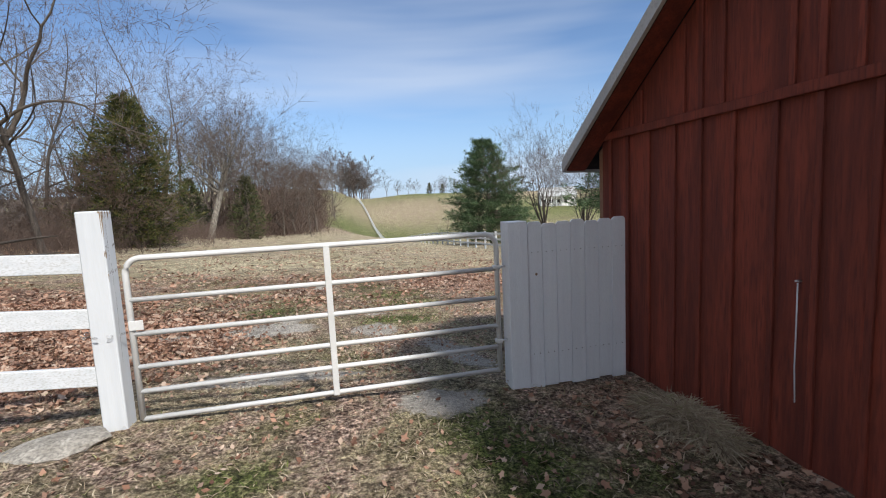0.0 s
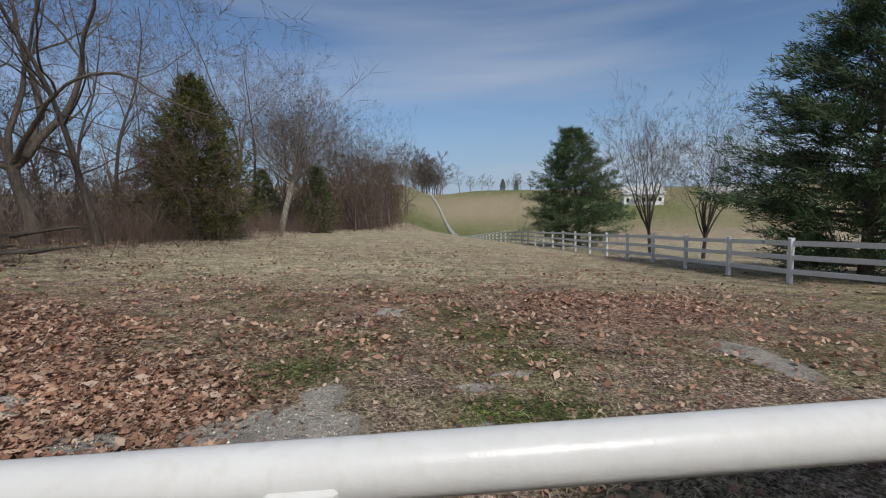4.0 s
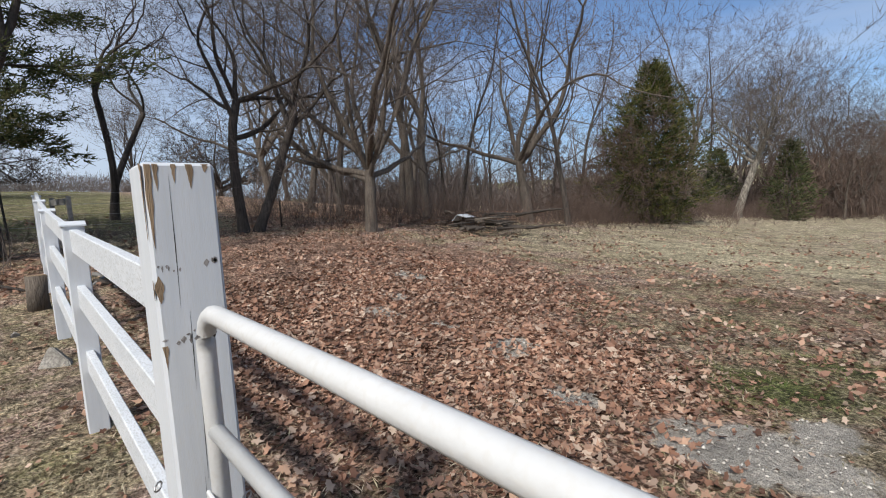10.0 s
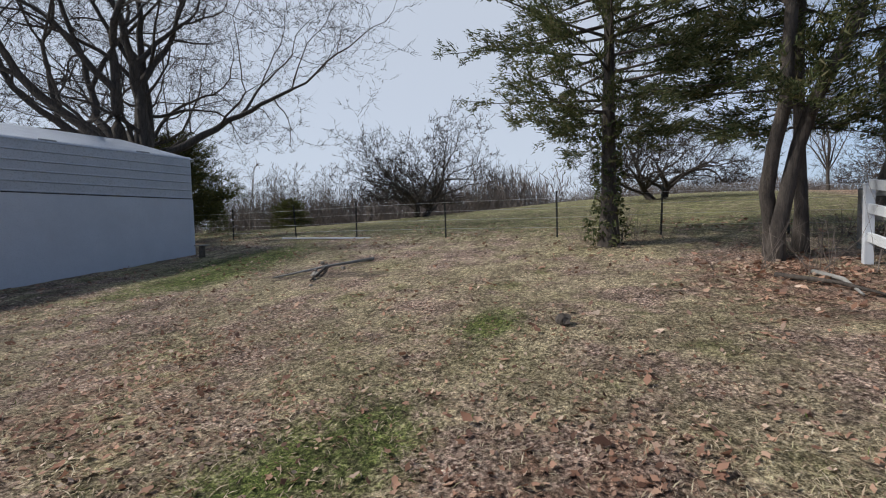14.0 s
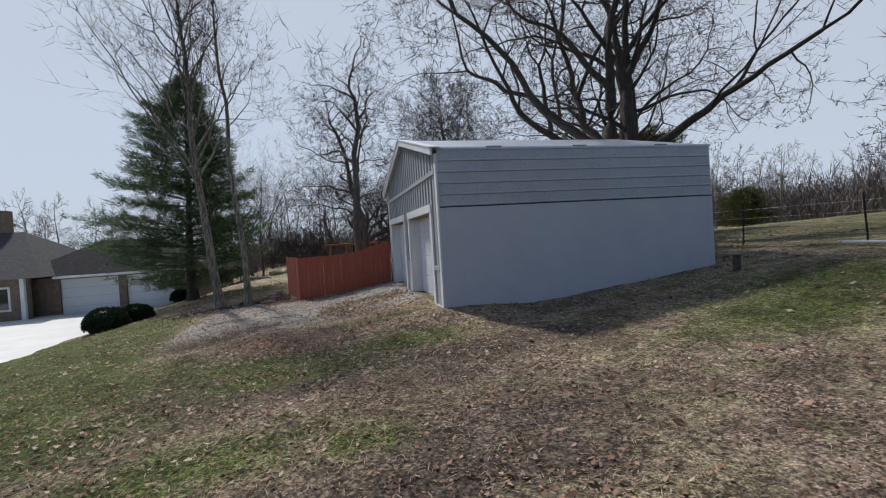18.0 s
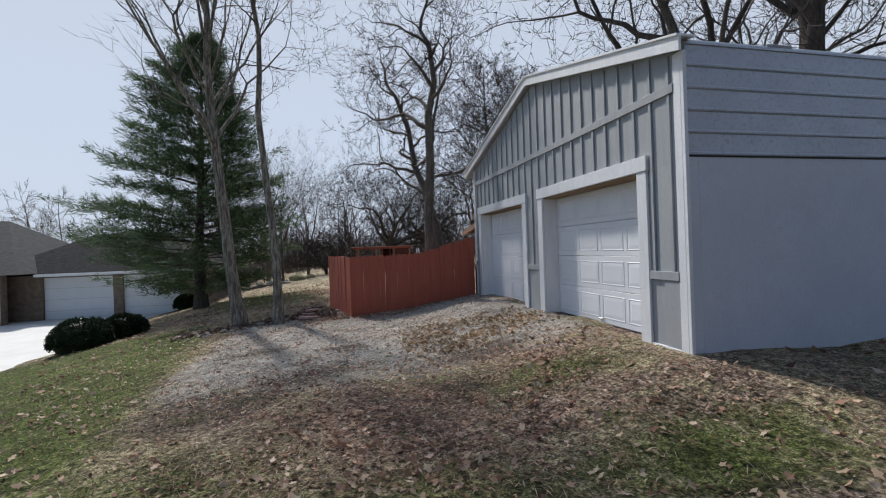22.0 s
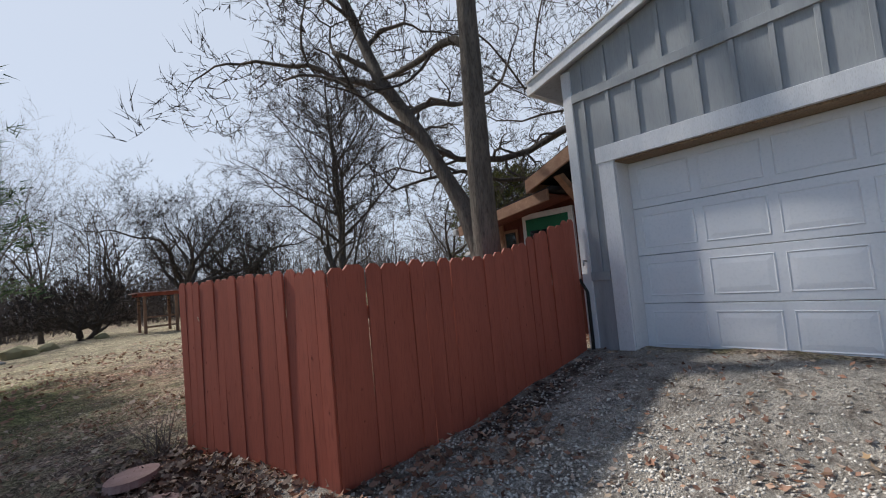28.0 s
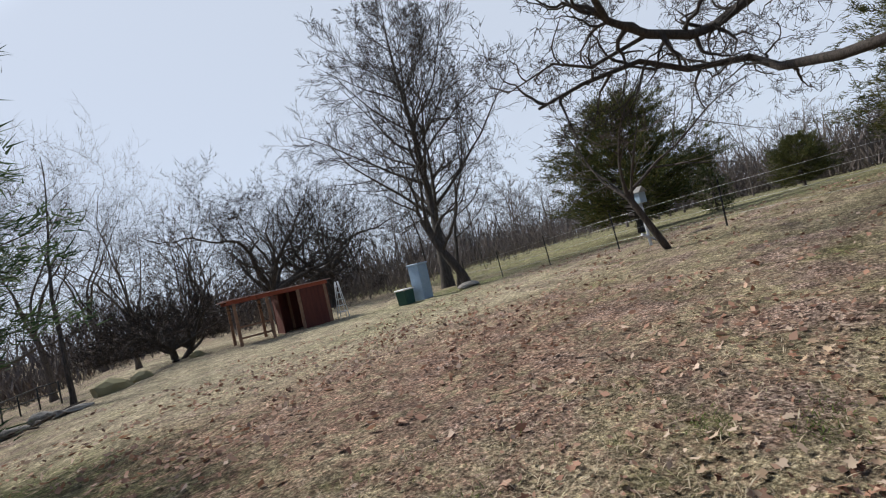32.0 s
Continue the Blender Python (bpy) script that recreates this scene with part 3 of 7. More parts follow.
def ground_mat():
    m = bpy.data.materials.new("winter_lawn")
    m.use_nodes = True
    n, l = m.node_tree.nodes, m.node_tree.links
    p = n["Principled BSDF"]
    p.inputs["Roughness"].default_value = 0.95
    p.inputs["Specular IOR Level"].default_value = 0.15
    tc = n.new("ShaderNodeTexCoord")

    def noise_(scale, detail=5, rough=0.6, stretch=None):
        t = n.new("ShaderNodeTexNoise")
        t.inputs["Scale"].default_value, t.inputs["Detail"].default_value, t.inputs["Roughness"].default_value = scale, detail, rough
        l.new(tc.outputs["Object"], t.inputs["Vector"])
        return t.outputs["Fac"]

    def ramp(f, stops):
        r = n.new("ShaderNodeValToRGB")
        while len(r.color_ramp.elements) < len(stops):
            r.color_ramp.elements.new(0.5)
        for k, (pos, col) in enumerate(stops):
            r.color_ramp.elements[k].position, r.color_ramp.elements[k].color = pos, (*col, 1)
        l.new(f, r.inputs["Fac"])
        return r.outputs["Color"]

    def math_(op, a, b, c=None):
        t = n.new("ShaderNodeMath")
        t.operation = op
        for k, v in enumerate((a, b) if c is None else (a, b, c)):
            if isinstance(v, (int, float)):
                t.inputs[k].default_value = v
            else:
                l.new(v, t.inputs[k])
        return t.outputs[0]

    def mask(key, grain, sharp):
        a = n.new("ShaderNodeAttribute")
        a.attribute_name = key
        s = math_("ADD", a.outputs["Fac"], math_("MULTIPLY", math_("SUBTRACT", grain, 0.5), 2.0))
        r = n.new("ShaderNodeMapRange")
        r.interpolation_type = "SMOOTHSTEP"
        r.inputs[1].default_value, r.inputs[2].default_value = 0.5 - sharp, 0.5 + sharp
        l.new(s, r.inputs[0])
        return r.outputs[0]

    def mixc(f, a, b):
        t = n.new("ShaderNodeMix")
        t.data_type = "RGBA"
        l.new(f, t.inputs[0])
        l.new(a, t.inputs[6])
        l.new(b, t.inputs[7])
        return t.outputs[2]

    fine, mid, wide, tiny = noise_(48, 6, 0.75), noise_(4.5, 8, 0.75), noise_(0.6, 5), noise_(150, 4, 0.7)
    dead = ramp(fine, [(0.4, (0.1, 0.075, 0.046)), (0.47, (0.29, 0.23, 0.145)), (0.54, (0.43, 0.355, 0.235)), (0.62, (0.62, 0.53, 0.37))])
    dead2 = ramp(fine, [(0.4, (0.1, 0.085, 0.045)), (0.5, (0.3, 0.25, 0.145)), (0.62, (0.54, 0.47, 0.3))])
    col = mixc(ramp(wide, [(0.38, (0, 0, 0)), (0.62, (1, 1, 1))]), dead, dead2)
    rusty = ramp(noise_(34, 5, 0.7), [(0.4, (0.1, 0.062, 0.047)), (0.47, (0.24, 0.165, 0.128)), (0.54, (0.37, 0.265, 0.21)), (0.62, (0.55, 0.44, 0.35))])
    col = mixc(ramp(noise_(0.85, 7, 0.68), [(0.46, (0, 0, 0)), (0.58, (1, 1, 1))]), col, rusty)
    olive = ramp(noise_(40, 4, 0.7), [(0.4, (0.06, 0.06, 0.022)), (0.5, (0.19, 0.19, 0.075)), (0.62, (0.38, 0.35, 0.17))])
    col = mixc(ramp(noise_(1.15, 7, 0.72), [(0.54, (0, 0, 0)), (0.68, (0.85, 0.85, 0.85))]), col, olive)
    green = ramp(fine, [(0.4, (0.03, 0.042, 0.012)), (0.5, (0.09, 0.118, 0.03)), (0.62, (0.22, 0.245, 0.075))])
    soil = ramp(noise_(26, 6, 0.75), [(0.4, (0.05, 0.036, 0.028)), (0.5, (0.13, 0.1, 0.08)), (0.62, (0.27, 0.21, 0.17))])
    col = mixc(mask("soil", mid, 0.3), col, soil)
    col = mixc(mask("green", mid, 0.35), col, green)
    leaf = ramp(noise_(30, 5, 0.7), [(0.4, (0.08, 0.045, 0.032)), (0.47, (0.22, 0.13, 0.09)), (0.54, (0.37, 0.23, 0.165)), (0.62, (0.54, 0.38, 0.28))])
    col = mixc(mask("leaf", mid, 0.22), col, leaf)
    sand = ramp(fine, [(0.3, (0.32, 0.27, 0.175)), (0.6, (0.48, 0.415, 0.275)), (0.8, (0.58, 0.51, 0.36))])
    col = mixc(mask("sand", mid, 0.3), col, sand)
    grav = ramp(tiny, [(0.36, (0.3, 0.26, 0.215)), (0.46, (0.55, 0.495, 0.42)), (0.62, (0.77, 0.715, 0.63))])
    clump = noise_(21, 5, 0.75)
    shade = n.new("ShaderNodeMapRange")
    shade.inputs[1].default_value, shade.inputs[2].default_value, shade.inputs[3].default_value, shade.inputs[4].default_value = 0.42, 0.58, 0.5, 1.45
    l.new(clump, shade.inputs[0])
    spots = n.new("ShaderNodeMapRange")     # leaf-sized flecks, light and dark
    spots.inputs[1].default_value, spots.inputs[2].default_value, spots.inputs[3].default_value, spots.inputs[4].default_value = 0.36, 0.64, 0.62, 1.42
    l.new(noise_(8.5, 3, 0.8), spots.inputs[0])
    broad = n.new("ShaderNodeMapRange")
    broad.inputs[1].default_value, broad.inputs[2].default_value, broad.inputs[3].default_value, broad.inputs[4].default_value = 0.41, 0.58, 0.75, 1.25
    l.new(noise_(1.6, 6, 0.7), broad.inputs[0])
    tone = n.new("ShaderNodeHueSaturation")
    l.new(math_("MULTIPLY", math_("MULTIPLY", shade.outputs[0], spots.outputs[0]), broad.outputs[0]), tone.inputs["Value"])
    l.new(col, tone.inputs["Color"])
    chips = n.new("ShaderNodeMapRange")
    chips.inputs[1].default_value, chips.inputs[2].default_value, chips.inputs[3].default_value, chips.inputs[4].default_value = 0.38, 0.62, 0.68, 1.24
    l.new(noise_(38, 5, 0.8), chips.inputs[0])
    worn = n.new("ShaderNodeMapRange")
    worn.inputs[1].default_value, worn.inputs[2].default_value, worn.inputs[3].default_value, worn.inputs[4].default_value = 0.36, 0.62, 0.6, 1.08
    l.new(noise_(2.4, 6, 0.75), worn.inputs[0])
    gtone = n.new("ShaderNodeHueSaturation")
    l.new(math_("MULTIPLY", chips.outputs[0], worn.outputs[0]), gtone.inputs["Value"])
    l.new(grav, gtone.inputs["Color"])
    grav = mixc(mask("soil", mid, 0.3), gtone.outputs["Color"], soil)
    ground_col = mixc(mask("gravel", mid, 0.2), tone.outputs["Color"], grav)
    l.new(ground_col, p.inputs["Base Color"])
    bp = n.new("ShaderNodeBump")
    bp.inputs["Strength"].default_value, bp.inputs["Distance"].default_value = 1.0, 0.035
    l.new(math_("ADD", fine, math_("MULTIPLY", clump, 2.0)), bp.inputs["Height"])
    l.new(bp.outputs["Normal"], p.inputs["Normal"])
    return m


make_ground()

# ---- steel tube gate between two white posts ----
def make_gate():
    g = thing("farm_gate", "closed white tubular steel farm gate chained to a white post", "gate", at=(0, 0, 0))
    x0, x1, r = 0.15, 3.09, 0.023
    bars = (1.285, 0.97, 0.705, 0.445, 0.25, 0.03)
    pts = [(x0, 0, bars[-1])]
    for a in range(0, 91, 15):
        pts.append((x0 + 0.11 - 0.11 * math.cos(radians(a)), 0, bars[0] - 0.11 + 0.11 * math.sin(radians(a))))
    for a in range(90, -1, -15):
        pts.append((x1 - 0.11 + 0.11 * math.cos(radians(a)), 0, bars[0] - 0.11 + 0.11 * math.sin(radians(a))))
    pts.append((x1, 0, bars[-1]))
    part("frame_tube", bm_tube(pts, r, 12), TUBE, g)
    for z in bars[1:]:
        part("bar", bm_tube([(x0, 0, z), (x1, 0, z)], 0.0205, 10), TUBE, g)
    part("upright_brace", bm_box(1.595, 1.645, -0.026, -0.012, bars[-1] - 0.02, bars[0], 0.003), TUBE, g)
    for z in (0.985, 0.305):
        h = part("hinge", bm_box(x1 - 0.035, x1 + 0.03, -0.03, 0.03, z - 0.018, z + 0.018, 0.006), TUBE, g)
        part("hinge_pin", bm_tube([(x1 + 0.02, 0, z), (x1 + 0.12, 0, z)], 0.009, 8), STEEL, h)
    part("latch_plate", bm_box(x0 - 0.01, x0 + 0.09, -0.034, -0.024, 0.74, 0.815, 0.003), TUBE, g)
    for k in range(11):
        a = 2 * math.pi * k / 11
        V = [(-0.02 + 0.16 * math.cos(a) + 0.018 * math.cos(b) * -math.sin(a), 0.13 * math.sin(a) - 0.0 + 0.018 * math.cos(b) * math.cos(a), 0.735 + 0.012 * math.sin(b) * (1 if k % 2 else 0.4)) for b in [2 * math.pi * q / 8 for q in range(9)]]
        part("chain_link", bm_tube(V, 0.0028, 5, False), STEEL, g)
    return g


make_gate()


def make_gate_post(x, w, top, z0, label):
    t = thing("gate_post", label, "post", at=(x, 0, 0))
    bm = bm_box(-w / 2, w / 2, -w / 2, w / 2, z0 - 0.15, top, 0.008)
    part("post", bm, WHITE, t)
    return t


gp = make_gate_post(-0.01, 0.165, 1.65, 0, "tall square white wooden gate post with chipped top")
rnd = random.Random(3)


def chip(face, u0, u1, z0, z1, bulge=0.5):
    """A ragged splinter of bare wood where paint has come off, on the south or east face."""
    n = 7
    mid, half = (u0 + u1) / 2, (u1 - u0) / 2
    outline = []
    for side in (-1, 1):
        row = []
        for i in range(n):
            t_ = i / (n - 1)
            taper = math.sin(math.pi * t_) ** bulge if bulge > 0.45 else t_ ** (1.6 * bulge + 0.3)
            w_ = half * max(0.06, taper) * rnd.uniform(0.5, 1.1)
            row.append((mid + side * w_, z0 + (z1 - z0) * t_))
        outline += row if side < 0 else row[::-1]
    if face == "south":
        part("chip", bm_prism(outline[::-1], "y", -0.0840, -0.0828), BAREWOOD, gp, "bare wood where paint has flaked")
    else:
        part("chip", bm_prism(outline[::-1], "x", 0.0823, 0.0835), BAREWOOD, gp, "bare wood where paint has flaked")


for spec in (("east", -0.082, -0.06, 1.44, 1.645, 0.25), ("east", -0.06, -0.045, 1.58, 1.646, 0.3), ("east", -0.02, -0.006, 1.6, 1.646, 0.3), ("east", 0.012, 0.034, 1.585, 1.646, 0.35), ("east", 0.05, 0.07, 1.625, 1.647, 0.3),
             ("east", -0.082, -0.062, 1.3, 1.37, 0.6), ("east", -0.082, -0.066, 1.13, 1.19, 0.4), ("south", 0.074, 0.082, 1.46, 1.644, 0.3), ("south", 0.06, 0.08, 1.632, 1.647, 0.3), ("south", 0.076, 0.082, 1.31, 1.36, 0.5)):
    chip(*spec)
for z0, z1, y_ in ((1.28, 1.62, -0.03), (1.06, 1.27, -0.015), (0.8, 1.04, -0.01), (0.5, 0.83, -0.022)):   # drying cracks
    part("crack", bm_prism([(y_, z0), (y_ + 0.002, (z0 + z1) / 2), (y_ + 0.005, z1), (y_ + 0.0042, (z0 + z1) / 2)][::-1], "x", 0.0822, 0.0829), POSTIRON, gp, "thin drying crack")


for k in range(26):     # scuffed bands where a chain has rubbed
    y_, z_ = rnd.uniform(-0.08, 0.07), rnd.choice((1.19, 1.2, 1.21, 1.385, 1.39)) + rnd.gauss(0, 0.006)
    w_, h_ = rnd.uniform(0.002, 0.008), rnd.uniform(0.003, 0.012)
    part("scuff", bm_prism([(y_ - w_, z_), (y_, z_ - h_), (y_ + w_, z_ + 0.3 * h_), (y_ + 0.2 * w_, z_ + h_)], "x", 0.0822, 0.0831), surf_scuff, gp, "grey scuff through the paint")


def dog_ear(w, z0, z1, t=0.02, ear=0.04):
    return bm_prism([(-w / 2, z0), (w / 2, z0), (w / 2, z1 - ear), (w / 2 - ear, z1), (-w / 2 + ear, z1), (-w / 2, z1 - ear)], "y", -t / 2, t / 2, 0.002)


def make_white_panel():
    t = thing("white_plank_panel", "white painted dog-eared plank fence panel beside the red barn", "fence panel", at=(0, 0, 0))
    part("post", bm_box(3.17, 3.355, -0.09, 0.09, -0.4, 1.385, 0.006), WHITE_LIFTED, t)
    for k in range(7):
        w = 0.142
        b = part("plank", dog_ear(w - 0.004, -0.17 + 0.01 * (k % 3), 1.375 - 0.01 * ((k * 5) % 3), 0.022, 0.022), WHITE_LIFTED, t)
        b.location = (3.36 + w * (k + 0.5), -0.06 + 0.002 * (k % 2), 0)
    for k in range(7):   # nail heads and a small knot hole
        for z in (0.16, 1.1):
            for s_ in (-0.03, 0.03):
                part("nail", bm_box(3.36 + 0.142 * (k + 0.5) + s_ - 0.003, 3.36 + 0.142 * (k + 0.5) + s_ + 0.003, -0.0735, -0.069, z - 0.003, z + 0.003, 0), POSTIRON, t)
    part("knot_hole", bm_prism([(3.44 + 0.012 * math.cos(i * 0.9), 0.9 + 0.014 * math.sin(i * 0.9)) for i in range(7)], "y", -0.0735, -0.069), BAREWOOD, t, "small bare knot")
    for z in (0.15, 1.1):
        part("back_rail", bm_box(3.36, 4.37, -0.046, -0.008, z - 0.045, z + 0.045), WHITE_LIFTED, t)


make_white_panel()

# ---- white board fence running west from the gate ----
def make_west_fence():
    f = thing("board_fence", "white three-board paddock fence with weathered square posts", "fence")
    posts = [(-0.01, 0.0, 0.0, 1.65), (-2.38, -0.08, 0.18, 1.5), (-4.87, -0.12, 0.34, 1.63), (-7.23, -0.12, 0.51, 1.8), (-9.62, -0.1, 0.74, 1.96)]
    for x, y0, z, top in posts[1:]:
        p = part("post", bm_box(x - 0.058, x + 0.058, y0 - 0.058, y0 + 0.058, z - 0.3, top - 0.02, 0.005), WHITE, f)
        part("cap", bm_prism([(-0.068, 0), (0.068, 0), (0.068, 0.012), (0.0, 0.035), (-0.068, 0.012)], "y", -0.068, 0.068, 0.002), WHITE, p).location = (x, y0, top - 0.03)
    for (xa, ya, za, ta), (xb, yb, zb, tb) in zip(posts, posts[1:]):
        for h, hb in ((0.41, 0.41), (0.855, 0.84), (1.27, 1.2)):
            a, b = za + (h if xa > -1 else hb), zb + hb
            o = 0.08 if xa > -1 else 0.05
            x_, y_ = xa - o, xb + 0.05
            rail = part("rail", bm_prism([(x_, a - 0.072), (x_, a + 0.072), (y_, b + 0.072), (y_, b - 0.072)], "y", -0.022, 0.022, 0.004), WHITE_RAIL, f)
            rail.matrix_basis = Matrix.Translation((xa, ya, 0)) @ Matrix.Rotation(math.atan2(ya - yb, xa - xb), 4, "Z") @ Matrix.Translation((-xa, 0, 0))
    for h in (0.41, 0.855, 1.27):   # nail heads near the gate post
        for dz in (-0.04, 0.0, 0.04):
            n_ = part("nail", bm_box(-0.115, -0.109, -0.027, -0.021, h + dz - 0.003, h + dz + 0.003, 0), POSTIRON, f)
    return f


make_west_fence()


def make_old_panel():
    """The weathered gate-like frame at the fence's far end."""
    f = thing("old_fence_gate", "weathered grey wooden gate leaning at the fence end", "gate", at=(-10.35, 0.25, gz(-10.35, 0.25)), rz=12)
    for x in (-0.5, 0.5):
        part("stile", bm_box(x - 0.05, x + 0.05, -0.03, 0.03, -0.1, 1.1, 0.005), surf_grey, f)
    for z in (0.2, 0.6, 1.0):
        part("board", bm_box(-0.45, 0.45, -0.05, -0.03, z - 0.06, z + 0.06, 0.004), surf_grey, f)


surf_grey = surf("weathered_grey_wood", (0.22, 0.21, 0.19), (0.32, 0.31, 0.29), 5, 0.9, 0.4, 40, stretch=(1, 4, 4))
make_old_panel()

# ---- white field fence running north over the hill ----
def make_field_fence():
    f = thing("field_fence", "long white three-board fence running up the hill", "fence")
    pts = [(19.6, 1.6), (18.0, 3.4), (16.2, 5.4), (14.4, 7.4), (13.0, 9.4), (12.35, 11.6)] + [(12.3 + 0.3 * math.sin(k * 0.13), 14.0 + 2.44 * k) for k in range(91)]
    src = part("post", bm_box(-0.058, 0.058, -0.058, 0.058, -0.3, 1.3, 0.005), WHITE, f)
    src.location = (*pts[0], gz(*pts[0]))
    cap = part("cap", bm_prism([(-0.068, 0), (0.068, 0), (0.068, 0.012), (0.0, 0.03), (-0.068, 0.012)], "y", -0.068, 0.068, 0.0), WHITE, src)
    cap.location = (0, 0, 1.29)
    rail = None
    for x, y in pts[1:]:
        o = share("post", src, f, Matrix.Translation((x, y, gz(x, y))))
        if y < 30:
            share("cap", cap, o, Matrix.Translation((0, 0, 1.29)))
    for (xa, ya), (xb, yb) in zip(pts, pts[1:]):
        A, B = Vector((xa, ya, gz(xa, ya))), Vector((xb, yb, gz(xb, yb)))
        for h in (0.36, 0.76, 1.16):
            d = B - A
            q = d.to_track_quat("X", "Z").to_matrix().to_4x4()
            m = Matrix.Translation(A + d / 2 + Vector((0, 0, h))) @ q @ Matrix.Diagonal((d.length, 1, 1, 1))
            if rail is None:
                rail = part("rail", bm_box(-0.5, 0.5, -0.02, 0.02, -0.068, 0.068, 0), WHITE, f)
                rail.matrix_basis = m
            else:
                share("rail", rail, f, m)


make_field_fence()

# ---- red barn ----
def make_barn():
    b = thing("red_barn", "dark red board-and-batten barn with grey rake trim", "barn", at=(0, 0, 0))
    xw, yn, ys, zr, slope = 4.5, 0.52, -7.6, 0.0, 0.73
    yr = (yn + ys) / 2
    def roof_z(y):
        return 2.1 + slope * ((yn - yr) - abs(y - yr))
    top = roof_z(yr)
    part("gable_wall", bm_prism([(ys, -0.5), (yn, -0.5), (yn, roof_z(yn)), (yr, top), (ys, roof_z(ys))], "x", xw, xw + 0.1), BARNRED, b)
    part("gable_wall", bm_prism([(ys, -0.8), (yn, -0.8), (yn, roof_z(yn)), (yr, top), (ys, roof_z(ys))], "x", 10.9, 11.0), BARNRED, b)
    part("side_wall", bm_box(xw + 0.1, 10.9, yn - 0.1, yn, -0.8, roof_z(yn) - 0.02, 0), BARNRED, b)
    part("side_wall", bm_box(xw + 0.1, 10.9, ys, ys + 0.1, -0.8, roof_z(ys) - 0.02, 0), BARNRED, b)
    part("corner_post", bm_box(xw + 0.02, xw + 0.16, yn + 0.002, yn + 0.1, -0.5, roof_z(yn) - 0.03, 0.006), CABINWOOD, b, "weathered corner post")
    part("belt_rail", bm_box(xw - 0.042, xw - 0.001, ys, yn, 2.13, 2.2, 0.004), BARNRED, b)
    y, k = yn - 0.16, 0
    while y > ys + 0.2:
        part("batten", bm_box(xw - 0.024, xw - 0.001, y - 0.02, y + 0.02, -0.35, 2.128, 0.003), BARNRED, b)
        yu = y + 0.1 * ((k % 3) - 1)
        zt = roof_z(yu) - 0.06
        if zt > 2.35:
            part("batten", bm_box(xw - 0.024, xw - 0.001, yu - 0.02, yu + 0.02, 2.203, zt, 0.003), BARNRED, b)
        y -= 0.3 + 0.02 * ((k * 7) % 3 - 1)
        k += 1
    for sgn in (1, -1):
        ye = yn + 0.32 if sgn > 0 else ys - 0.32
        ze = roof_z(ye)
        part("roof_slab", bm_prism([(yr, top), (ye, ze), (ye, ze + 0.11), (yr, top + 0.11)], "x", 4.24, 11.3), SHINGLE, b)
        part("soffit", bm_prism([(yr, top - 0.012), (ye - sgn * 0.02, ze - 0.012), (ye - sgn * 0.02, ze - 0.002), (yr, top - 0.002)], "x", 4.25, xw - 0.03), BARNRED, b, "dark red soffit boards")
        part("rake_board", bm_prism([(yr, top - 0.02), (ye, ze - 0.02), (ye, ze + 0.115), (yr, top + 0.115)], "x", 4.2, 4.236), FASCIA, b, "grey rake board")
        part("eave_board", bm_box(4.24, 11.3, min(ye, ye + sgn * 0.025) , max(ye, ye + sgn * 0.025), ze - 0.03, ze + 0.1, 0.003), FASCIA, b, "grey eave board")
    return b


make_barn()
cord = thing("hanging_cord", "thin white cord hanging from a nail on the barn wall", "cord", at=(0, 0, 0))
part("string", bm_tube([(4.472, -1.63, 0.99), (4.47, -1.632, 0.7), (4.472, -1.628, 0.45), (4.47, -1.64, 0.22)], 0.005, 6), WHITE, cord)
part("nail", bm_tube([(4.5, -1.63, 1.0), (4.455, -1.63, 1.005)], 0.008, 6), STEEL, cord)

# ---- grey garage ----
GX0, GX1, GY0, GY1, GE, GR = -9.7, -2.67, -23.6, -16.1, 3.62, 4.6


